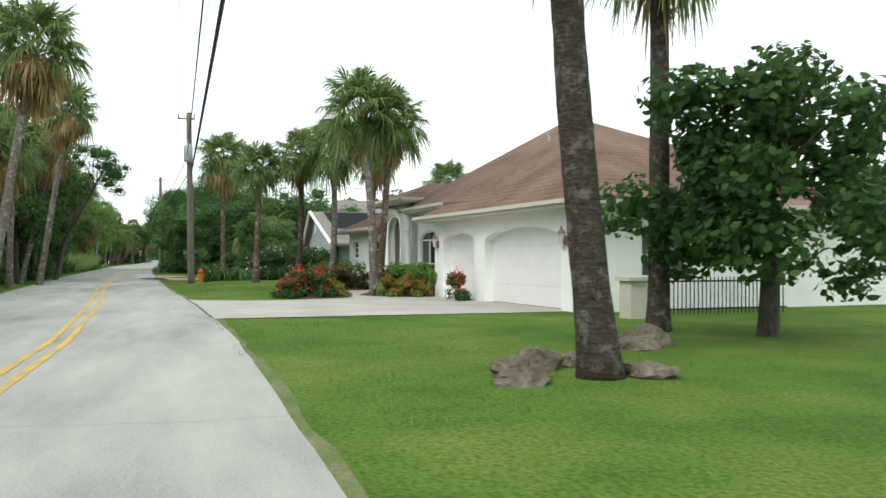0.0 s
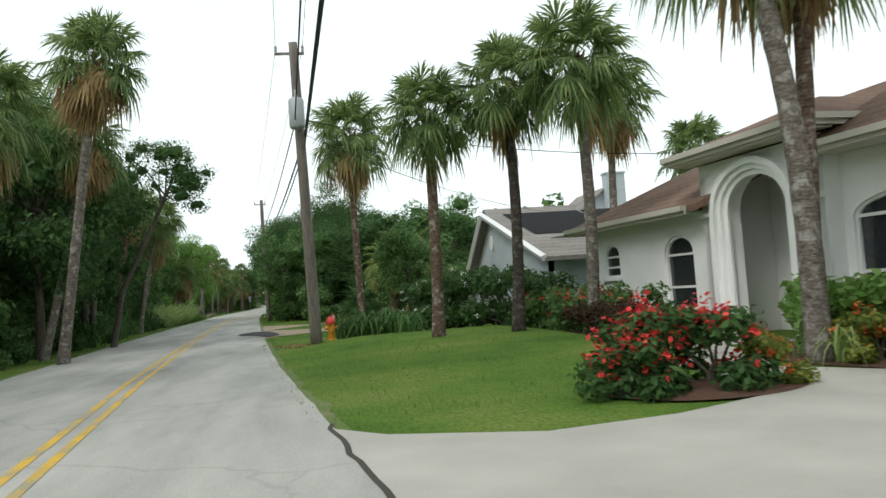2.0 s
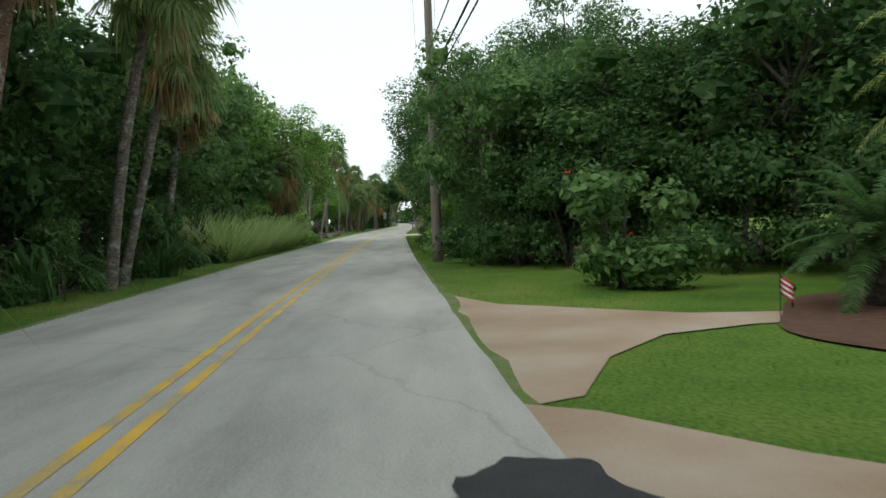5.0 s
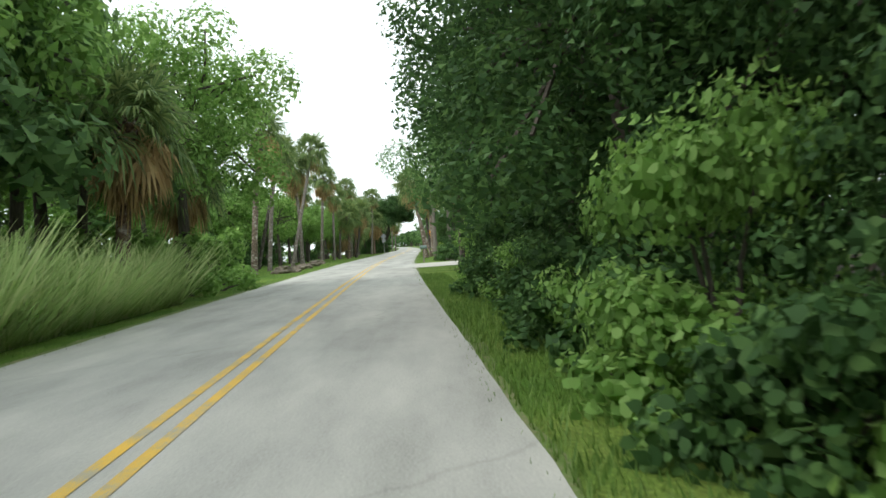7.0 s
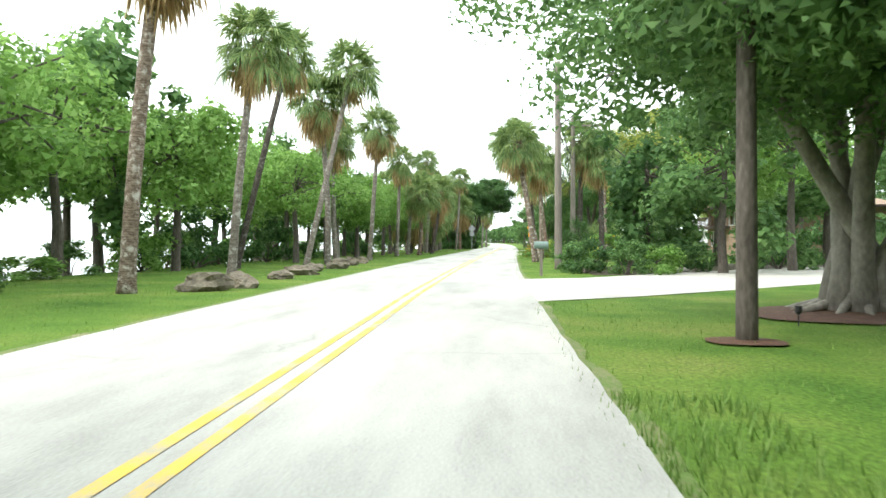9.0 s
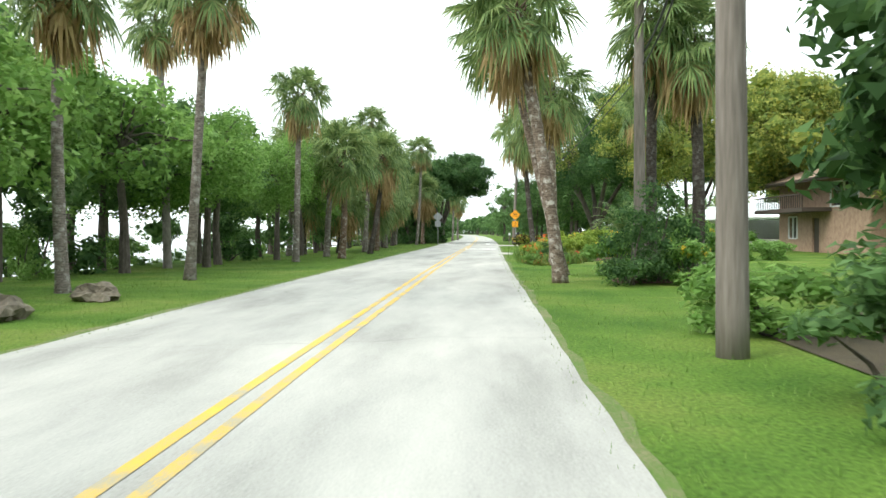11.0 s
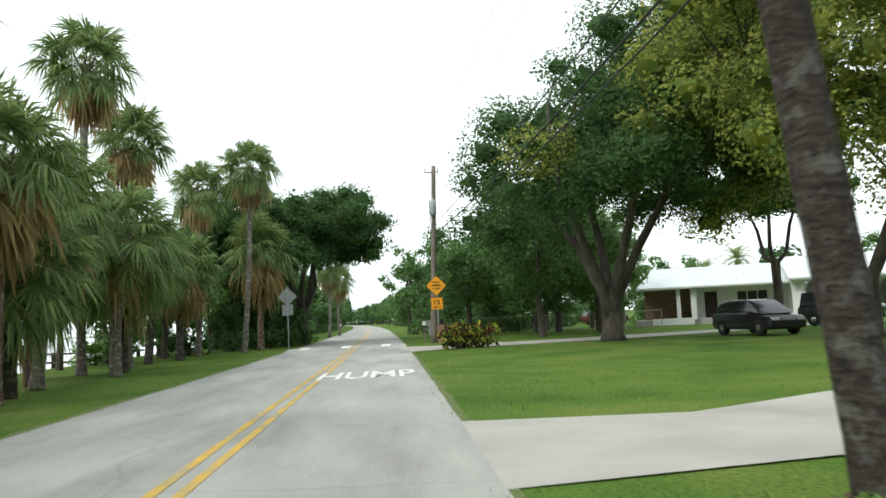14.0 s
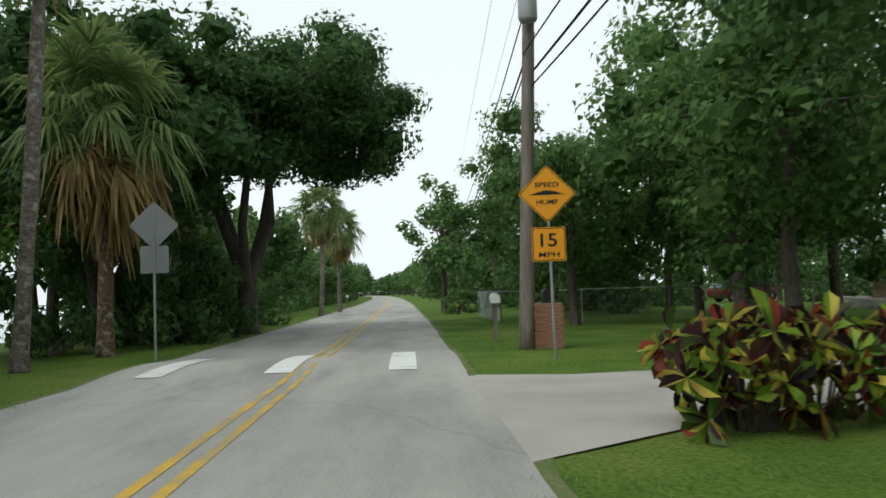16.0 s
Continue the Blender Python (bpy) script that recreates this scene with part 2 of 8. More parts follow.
M_YELLOW_LINE = surface("worn_yellow_paint", [(0.40, (0.34, 0.31, 0.22)), (0.47, (0.52, 0.36, 0.10)), (0.56, (0.66, 0.40, 0.05)), (0.7, (0.72, 0.45, 0.06))], 1.6, 9, 0.7, 0, 0.2, 60, 0.35)
M_WHITE_LINE = surface("worn_white_paint", [(0.32, (0.42, 0.41, 0.38)), (0.45, (0.74, 0.74, 0.72)), (0.7, (0.82, 0.82, 0.80))], 2.5, 9, 0.7, 0, 0.2, 60, 0.35)
M_MULCH = surface("bark_mulch", [(0.3, (0.04, 0.022, 0.014)), (0.55, (0.11, 0.055, 0.034)), (0.75, (0.21, 0.115, 0.07))], 6, 8, 0.95, 0, 1.0, 35, 0.6)
M_SOIL = surface("leaf_litter_soil", [(0.3, (0.035, 0.028, 0.018)), (0.55, (0.075, 0.06, 0.035)), (0.75, (0.10, 0.11, 0.04))], 2, 8, 0.95, 0, 1.0, 30, 0.5)
M_ROCK = surface("weathered_rock", [(0.28, (0.055, 0.046, 0.034)), (0.5, (0.145, 0.122, 0.09)), (0.75, (0.31, 0.27, 0.20))], 2.2, 9, 0.9, 0, 1.0, 12, 0.45)
M_STUCCO = surface("white_stucco", [(0.25, (0.75, 0.76, 0.74)), (0.5, (0.83, 0.84, 0.82)), (0.75, (0.88, 0.89, 0.87))], 0.9, 8, 0.85, 0, 0.35, 55, 0.25)
M_TRIM = plain("cream_trim", (0.55, 0.52, 0.44), 0.6)
M_WHITE = plain("white_paint", (0.80, 0.80, 0.79), 0.45)
M_GREYBLUE = surface("pale_grey_blue_siding", [(0.3, (0.40, 0.45, 0.48)), (0.7, (0.50, 0.55, 0.57))], 1.0, 6, 0.7, 0, 0.2, 40, 0.3, (1, 1, 6))
M_GLASS = plain("dark_window_glass", (0.03, 0.035, 0.04), 0.04, 0, 0.9, 0.2)
M_BLACK = plain("black_metal", (0.02, 0.02, 0.022), 0.5, 0.3)
M_CHROME = plain("dull_chrome", (0.5, 0.5, 0.5), 0.25, 1.0)
M_SOLAR = plain("black_solar_sheet", (0.012, 0.012, 0.014), 0.85, 0, 0.15)
M_WOODPOLE = surface("weathered_pole_wood", [(0.3, (0.10, 0.085, 0.07)), (0.55, (0.20, 0.175, 0.15)), (0.75, (0.31, 0.28, 0.245))], 4.0, 8, 0.9, 0, 0.8, 26, 0.5, (1, 1, 0.08))
M_GREYCAN = plain("transformer_grey", (0.40, 0.42, 0.43), 0.45, 0.2)
M_CABLE = plain("cable_black", (0.02, 0.02, 0.02), 0.6)
M_HYD_Y = surface("hydrant_yellow_paint", [(0.3, (0.55, 0.22, 0.02)), (0.7, (0.72, 0.34, 0.03))], 5, 6, 0.5, 0, 0.2, 40, 0.3)
M_HYD_R = plain("hydrant_red_paint", (0.60, 0.05, 0.04), 0.45)
M_SIGN = plain("sign_orange_yellow", (0.85, 0.36, 0.01), 0.4, 0, 0.4, 0.04)
M_SIGNBACK = plain("sign_back_aluminium", (0.28, 0.29, 0.29), 0.45, 0.5)
M_GALV = plain("galvanised_steel", (0.38, 0.39, 0.40), 0.45, 0.6)
M_BRICK = surface("old_brick", [(0.3, (0.22, 0.09, 0.055)), (0.55, (0.33, 0.16, 0.10)), (0.75, (0.45, 0.30, 0.22))], 7, 7, 0.9, 0, 0.7, 40, 0.4)
M_MORTAR = plain("mortar", (0.40, 0.37, 0.32), 0.95)
M_BRICKWALL = surface("tan_brick_wall", [(0.3, (0.20, 0.125, 0.085)), (0.6, (0.36, 0.25, 0.175))], 3, 7, 0.9, 0, 0.5, 40, 0.4)
M_DARKWOOD = plain("dark_brown_wood", (0.06, 0.045, 0.035), 0.7)
M_CARBODY = plain("dark_grey_car_paint", (0.025, 0.027, 0.03), 0.18, 0.3, 0.6)
M_JEEP = plain("dark_green_car_paint", (0.018, 0.028, 0.026), 0.25, 0.2, 0.6)
M_GREENBOX = plain("grey_green_paint", (0.13, 0.19, 0.17), 0.5)
M_REDCAR = plain("dark_red_car_paint", (0.11, 0.018, 0.018), 0.3, 0.2, 0.5)
M_TYRE = plain("tyre_rubber", (0.018, 0.018, 0.018), 0.85)
M_LAMPRED = plain("lamp_red", (0.45, 0.03, 0.03), 0.3)
M_COPPER = plain("aged_copper", (0.28, 0.16, 0.13), 0.5, 0.5)
M_CLEAR = plain("lamp_frosted_glass", (0.55, 0.56, 0.55), 0.2)
M_WATER = None


def water_material():
    m, n, l, b = mat_base("river_water", 0.08, 0, 0.8)
    b.inputs["Base Color"].default_value = (0.10, 0.12, 0.12, 1)
    tc = n.new("ShaderNodeTexCoord")
    a = n.new("ShaderNodeTexNoise")
    a.inputs["Scale"].default_value = 1.2
    a.inputs["Detail"].default_value = 6
    l.new(tc.outputs["Object"], a.inputs["Vector"])
    bp = n.new("ShaderNodeBump")
    bp.inputs["Strength"].default_value = 0.35
    bp.inputs["Distance"].default_value = 0.1
    l.new(a.outputs["Fac"], bp.inputs["Height"])
    l.new(bp.outputs["Normal"], b.inputs["Normal"])
    return m


def shingle_material(name, stops):
    """Rows of shingles along the slope, with stains."""
    m, n, l, b = mat_base(name, 0.9, 0, 0.2)
    tc = n.new("ShaderNodeTexCoord")
    a = n.new("ShaderNodeTexNoise")
    a.inputs["Scale"].default_value = 0.6
    a.inputs["Detail"].default_value = 8
    l.new(tc.outputs["Object"], a.inputs["Vector"])
    c = n.new("ShaderNodeTexNoise")
    c.inputs["Scale"].default_value = 9
    c.inputs["Detail"].default_value = 4
    l.new(tc.outputs["Object"], c.inputs["Vector"])
    w = n.new("ShaderNodeTexWave")
    w.wave_profile = "SAW"
    w.bands_direction = "Z"
    w.inputs["Scale"].default_value = 2.2
    w.inputs["Distortion"].default_value = 0.6
    w.inputs["Detail"].default_value = 2
    l.new(tc.outputs["Object"], w.inputs["Vector"])
    mx = n.new("ShaderNodeMix")
    mx.inputs["Factor"].default_value = 0.4
    l.new(a.outputs["Fac"], mx.inputs["A"])
    l.new(c.outputs["Fac"], mx.inputs["B"])
    r = ramp_of(n, stops)
    l.new(mx.outputs["Result"], r.inputs["Fac"])
    d = ramp_of(n, [(0.0, (0.62, 0.62, 0.62)), (0.25, (1, 1, 1))])
    l.new(w.outputs["Fac"], d.inputs["Fac"])
    mu = n.new("ShaderNodeMix")
    mu.data_type, mu.blend_type = "RGBA", "MULTIPLY"
    mu.inputs["Factor"].default_value = 1
    l.new(r.outputs["Color"], mu.inputs["A"])
    l.new(d.outputs["Color"], mu.inputs["B"])
    l.new(mu.outputs["Result"], b.inputs["Base Color"])
    bp = n.new("ShaderNodeBump")
    bp.inputs["Strength"].default_value = 0.6
    bp.inputs["Distance"].default_value = 0.02
    l.new(w.outputs["Fac"], bp.inputs["Height"])
    l.new(bp.outputs["Normal"], b.inputs["Normal"])
    return m


M_WATER = water_material()
M_SHINGLE = shingle_material("brown_shingle", [(0.3, (0.10, 0.062, 0.045)), (0.5, (0.18, 0.115, 0.085)), (0.7, (0.26, 0.175, 0.135))])
M_SHINGLE_GREY = shingle_material("grey_shingle", [(0.3, (0.17, 0.155, 0.14)), (0.5, (0.25, 0.23, 0.21)), (0.7, (0.32, 0.30, 0.275))])
M_ROOF_WHITE = surface("white_roof", [(0.3, (0.52, 0.57, 0.57)), (0.7, (0.68, 0.72, 0.71))], 1.0, 6, 0.6, 0, 0.2, 20, 0.3)
M_ROOF_TAN = shingle_material("tan_shingle", [(0.3, (0.22, 0.15, 0.11)), (0.5, (0.32, 0.23, 0.17)), (0.7, (0.38, 0.29, 0.22))])


# ---- mesh tools ----
def link_mesh(name, mesh, material, parent=None, label="", smooth=False):
    ob = new(name, mesh)
    if material is not None and len(mesh.materials) == 0:
        mesh.materials.append(material)
    if smooth:
        mesh.polygons.foreach_set("use_smooth", [True] * len(mesh.polygons))
    if parent is not None:
        ob.parent = parent
    if label:
        ob["label"] = label
    return ob


class Geo:
    """Collects vertices and faces of one mesh."""

    def __init__(self):
        self.v, self.f = [], []

    def add(self, v, f):
        k = len(self.v)
        self.v += [tuple(p) for p in v]
        self.f += [tuple(i + k for i in q) for q in f]
        return self

    def box(self, c, s, rz=0.0, taper=1.0):
        x, y, z = s[0] / 2, s[1] / 2, s[2] / 2
        ca, sa = math.cos(rz), math.sin(rz)
        pts = []
        for dz, t in ((-z, 1.0), (z, taper)):
            for dx, dy in ((-x, -y), (x, -y), (x, y), (-x, y)):
                a, b = dx * t, dy * t
                pts.append((c[0] + a * ca - b * sa, c[1] + a * sa + b * ca, c[2] + dz))
        return self.add(pts, [(3, 2, 1, 0), (4, 5, 6, 7), (0, 1, 5, 4), (1, 2, 6, 5), (2, 3, 7, 6), (3, 0, 4, 7)])

    def tube(self, pts, radii, n=8, cap=True):
        pts = [Vector(p) for p in pts]
        rings = []
        for i, p in enumerate(pts):
            d = (pts[min(i + 1, len(pts) - 1)] - pts[max(i - 1, 0)]).normalized()
            a = d.cross(Vector((0.13, 0.97, 0.21))).normalized()
            b = d.cross(a)
            rings.append([p + (a * math.cos(2 * math.pi * k / n) + b * math.sin(2 * math.pi * k / n)) * radii[i] for k in range(n)])
        f = []
        for i in range(len(pts) - 1):
            for k in range(n):
                f.append((i * n + k, i * n + (k + 1) % n, (i + 1) * n + (k + 1) % n, (i + 1) * n + k))
        if cap:
            f += [tuple(range(n - 1, -1, -1)), tuple((len(pts) - 1) * n + k for k in range(n))]
        return self.add([q for r in rings for q in r], f)

    def lathe(self, c, profile, n=16):
        """profile: (radius, height) pairs round the upright axis at c."""
        v, f = [], []
        for r, h in profile:
            for k in range(n):
                a = 2 * math.pi * k / n
                v.append((c[0] + r * math.cos(a), c[1] + r * math.sin(a), c[2] + h))
        for i in range(len(profile) - 1):
            for k in range(n):
                f.append((i * n + k, i * n + (k + 1) % n, (i + 1) * n + (k + 1) % n, (i + 1) * n + k))
        f += [tuple(range(n - 1, -1, -1)), tuple((len(profile) - 1) * n + k for k in range(n))]
        return self.add(v, f)

    def prism(self, outline, z0, z1):
        n = len(outline)
        v = [(x, y, z0) for x, y in outline] + [(x, y, z1) for x, y in outline]
        f = [tuple(range(n - 1, -1, -1)), tuple(range(n, 2 * n))]
        f += [(k, (k + 1) % n, n + (k + 1) % n, n + k) for k in range(n)]
        return self.add(v, f)

    def mesh(self, name):
        m = bpy.data.meshes.new(name)
        m.from_pydata(self.v, [], self.f)
        m.update()
        return m


def part(name, geo, material, parent, label="", smooth=False):
    return link_mesh(name, geo.mesh(name) if isinstance(geo, Geo) else geo, material, parent, label, smooth)


def thing(name, label, category, at=(0, 0, 0), rz=0.0, group="", kind=""):
    e = new(name)
    e.empty_display_size = 0.2
    e.matrix_basis = Matrix.Translation(at) @ Matrix.Rotation(rz, 4, "Z")
    return tagged(e, label, category, group, kind)


def outline_mesh(name, outer, holes=(), thick=0.2):
    """A slab in the x-z plane with holes through it, its front face towards -y."""
    cu = bpy.data.curves.new(name, "CURVE")
    cu.dimensions, cu.fill_mode, cu.extrude = "2D", "BOTH", thick / 2
    for loop in (outer, *holes):
        s = cu.splines.new("POLY")
        s.points.add(len(loop) - 1)
        for p, (x, z) in zip(s.points, loop):
            p.co = (x, z, 0, 1)
        s.use_cyclic_u = True
    tmp = bpy.data.objects.new(name, cu)
    scene.collection.objects.link(tmp)
    dg = bpy.context.evaluated_depsgraph_get()
    me = bpy.data.meshes.new_from_object(tmp.evaluated_get(dg))
    me.transform(Matrix.Rotation(radians(90), 4, "X"))
    bpy.data.objects.remove(tmp)
    bpy.data.curves.remove(cu)
    me.name = name
    return me


def text_mesh(body, width, height, thick=0.004):
    """Letters of the built-in font, scaled to the size, centred in the x-z plane."""
    cu = bpy.data.curves.new("lettering", "FONT")
    cu.body, cu.align_x, cu.align_y, cu.extrude = body, "CENTER", "CENTER", 0.02
    cu.offset = 0.012
    tmp = bpy.data.objects.new("lettering", cu)
    scene.collection.objects.link(tmp)
    dg = bpy.context.evaluated_depsgraph_get()
    me = bpy.data.meshes.new_from_object(tmp.evaluated_get(dg))
    bpy.data.objects.remove(tmp)
    xs = [v.co.x for v in me.vertices]
    ys = [v.co.y for v in me.vertices]
    sx, sy = width / (max(xs) - min(xs)), height / (max(ys) - min(ys))
    cx, cy = (max(xs) + min(xs)) / 2, (max(ys) + min(ys)) / 2
    for v in me.vertices:
        v.co = ((v.co.x - cx) * sx, (v.co.y - cy) * sy, v.co.z / 0.02 * thick)
    me.transform(Matrix.Rotation(radians(90), 4, "X"))
    return me


def arch_loop(x0, x1, z0, zs, zt, n=12):
    """An opening with an arched head: spring height zs, top zt."""
    out = [(x0, z0), (x1, z0)]
    c, r, h = (x0 + x1) / 2, (x1 - x0) / 2, zt - zs
    for k in range(n + 1):
        a = math.pi * k / n
        out.append((c + r * math.cos(a), zs + h * math.sin(a)))
    return out


# ---- leaves and plants ----
def leaf_mesh(name, centres, lengths, widths, rng, up=0.3, mats=(), mat_index=None, droop=0.0, sides=3, out=None, cores=None):
    """One mesh of many single leaves: three-cornered for far crowns, bent rhombs for near ones. They turn their faces
    outwards where out is given; cores are the (centre, radius) of clumps whose shaded inside is filled."""
    n = len(centres)
    a = rng.normal(size=(n, 3))
    a[:, 2] = a[:, 2] * 0.6 - droop
    nn = rng.normal(size=(n, 3))
    if out is None:
        nn[:, 2] = np.abs(nn[:, 2]) + up
    else:
        nn = nn * 0.42 + out + np.array([[0, 0, up * 0.6]])
        nn /= np.linalg.norm(nn, axis=1)[:, None]
        a -= nn * (np.sum(a * nn, axis=1) * 0.8)[:, None]
    a /= np.linalg.norm(a, axis=1)[:, None]
    b = np.cross(a, nn)
    b /= np.linalg.norm(b, axis=1)[:, None] + 1e-9
    k = np.cross(a, b)
    L, W = lengths[:, None], widths[:, None]
    if sides == 3:
        v = np.stack([centres - a * L / 2 - b * W * 0.2, centres + b * W * 0.8, centres + a * L / 2 - b * W * 0.1], 1).reshape(-1, 3)
    elif sides == 6:
        lift = k * W * 0.16
        v = np.stack([centres - a * L / 2, centres - a * L * 0.22 + b * W * 0.46 + lift, centres + a * L * 0.14 + b * W * 0.42 + lift, centres + a * L / 2 - k * L * 0.06, centres + a * L * 0.14 - b * W * 0.42 + lift, centres - a * L * 0.22 - b * W * 0.46 + lift], 1).reshape(-1, 3)
    else:
        v = np.stack([centres - a * L / 2, centres + b * W / 2 + k * W * 0.12, centres + a * L / 2, centres - b * W / 2 + k * W * 0.12], 1).reshape(-1, 3)
    if cores is not None:
        inner = np.concatenate([clump_core(c, r, rng, sides) for c, r in zip(*cores)])
        v = np.concatenate([v, inner])
        if mat_index is not None:
            mat_index = np.concatenate([mat_index, np.zeros(len(inner) // sides)])
    return quads_mesh(name, v, mats, mat_index, sides)


def clump_core(c, r, rng, sides):
    """The dense shaded inside of one leaf clump: an uneven knot of loose facets."""
    ph = rng.uniform(0, 6.28, 3)
    g = np.array([-1.0, 0.0, 1.0])
    q = []
    for ax in range(3):
        for sg in (-1.0, 1.0):
            for i in range(2):
                for j in range(2):
                    for u, w in ((g[i], g[j]), (g[i + 1], g[j]), (g[i + 1], g[j + 1]), (g[i], g[j + 1])):
                        p = [0.0, 0.0, 0.0]
                        p[ax], p[(ax + 1) % 3], p[(ax + 2) % 3] = sg, u, w
                        q.append(p)
    q = np.array(q)
    q /= np.linalg.norm(q, axis=1)[:, None]
    q = q * ((0.52 if sides == 3 else 0.4) + 0.12 * np.sin(q @ np.array([3.1, 2.3, 1.7]) + ph[0]) + 0.10 * np.sin(q @ np.array([-2.2, 4.1, 3.3]) + ph[1]))[:, None]
    q = np.asarray(c) + q * r * np.array([1, 1, 0.75])
    if sides == 3:
        q = q.reshape(-1, 4, 3)[:, [0, 1, 2, 0, 2, 3]].reshape(-1, 3)
    elif sides == 6:
        c4 = q.reshape(-1, 4, 3)
        m01, m23 = (c4[:, 0] + c4[:, 1]) / 2, (c4[:, 2] + c4[:, 3]) / 2
        q = np.stack([c4[:, 0], m01, c4[:, 1], c4[:, 2], m23, c4[:, 3]], 1).reshape(-1, 3)
    return q


def quads_mesh(name, v, mats=(), mat_index=None, sides=4):
    me = bpy.data.meshes.new(name)
    nv, nq = len(v), len(v) // sides
    me.vertices.add(nv)
    me.vertices.foreach_set("co", v.astype(np.float32).ravel())
    me.loops.add(nv)
    me.loops.foreach_set("vertex_index", np.arange(nv, dtype=np.int32))
    me.polygons.add(nq)
    me.polygons.foreach_set("loop_start", np.arange(0, nv, sides, dtype=np.int32))
    me.polygons.foreach_set("loop_total", np.full(nq, sides, dtype=np.int32))
    for m in mats:
        me.materials.append(m)
    if mat_index is not None:
        me.polygons.foreach_set("material_index", mat_index.astype(np.int32))
    me.update(calc_edges=True)
    return me


def clump_leaves(rng, clumps, radii, n, shell=0.66):
    """Points over the outer shells of round clumps, none of them deep inside a neighbour, and the way each one faces."""
    pts, outs, left = [], [], n
    while left > 0:
        m = int(left * 1.5) + 50
        pick = rng.choice(len(clumps), m, p=radii ** 2 / np.sum(radii ** 2))
        d = rng.normal(size=(m, 3))
        d /= np.linalg.norm(d, axis=1)[:, None]
        e = d * np.array([[1, 1, 0.75]])
        r = radii[pick] * (shell + (1.08 - shell) * rng.random(m) ** 0.7)
        p = clumps[pick] + e * r[:, None] + rng.normal(size=(m, 3)) * (0.02 + 0.06 * radii[pick])[:, None]
        keep = np.ones(m, bool)
        for c, rr in zip(clumps, radii):
            keep &= np.sum(((p - c) / np.array([1, 1, 0.75])) ** 2, axis=1) > (0.5 * rr) ** 2
        p, d = p[keep][:left], d[keep][:left]
        pts.append(p)
        outs.append(d)
        left -= len(p)
    return np.concatenate(pts), np.concatenate(outs)


def crown_clumps(rng, count, rx, rz, zc, low=-0.5):
    out = []
    while len(out) < count:
        p = rng.normal(size=3)
        p /= np.linalg.norm(p)
        if p[2] < low:
            continue
        k = rng.uniform(0.42, 1.05)
        out.append((p[0] * rx * k, p[1] * rx * k, zc + p[2] * rz * k))
    return np.array(out)


def limb_geo(rng, trunk_pts, trunk_r, targets, thin=0.03):
    """A tapered trunk with limbs that bend out towards the clumps."""
    g = Geo()
    g.tube(trunk_pts, trunk_r, 10)
    top, mid = Vector(trunk_pts[-1]), Vector(trunk_pts[len(trunk_pts) // 2])
    for i, t in enumerate(targets):
        t = Vector(t)
        s = mid.lerp(top, 0.45 + 0.55 * ((i * 0.37) % 1))
        m = s.lerp(t, 0.5) + Vector((rng.normal() * 0.2, rng.normal() * 0.2, 0.25 * (t - s).length * 0.4))
        r0 = trunk_r[-1] * 0.75
        g.tube([s, m, t], [r0, r0 * 0.55, thin], 5)
    return g


def make_tree_meshes(seed, h, rx, leaves, size, mat, clumps=38, bark=None, trunk_r=0.16, low=-0.9, lean=0.0, deep=0.44, sides=3, filled=True):
    rng = np.random.default_rng(seed)
    rz = h * deep
    zc = h - rz * 0.97
    cl = crown_clumps(rng, clumps, rx, rz, zc, low)
    cl[:, 0] += lean
    rr = rng.uniform(0.18, 0.38, clumps) * rx
    pts, out = clump_leaves(rng, cl, rr, leaves)
    L = size * rng.uniform(0.6, 1.35, leaves)
    crown = leaf_mesh("crown", pts, L, L * 0.6, rng, 0.5, (mat,), sides=sides, out=out, cores=(cl, rr * 0.84) if filled else None)
    zt = zc + rz * 0.1
    tp = [(0, 0, -0.1), (lean * 0.2 + rng.normal() * 0.06, rng.normal() * 0.06, zt * 0.35), (lean * 0.6 + rng.normal() * 0.12, rng.normal() * 0.12, zt * 0.7), (lean, 0, zt)]
    g = limb_geo(rng, tp, [trunk_r * 1.35, trunk_r, trunk_r * 0.8, trunk_r * 0.55], cl[: max(8, clumps // 2)])
    trunk = g.mesh("trunk")
    trunk.materials.append(bark or M_BARK)
    return trunk, crown


def place_tree(meshes, at, s=1.0, rz=0.0, sz=None, name="tree", label="leafy green broadleaf tree standing in the roadside wood", group="roadside trees", cat="tree"):
    e = thing(name, label, cat, at, rz, group)
    for nm, me in zip(("trunk", "crown"), meshes):
        ob = link_mesh(nm, me, None, e)
        ob.scale = (s, s, sz or s)
    return e


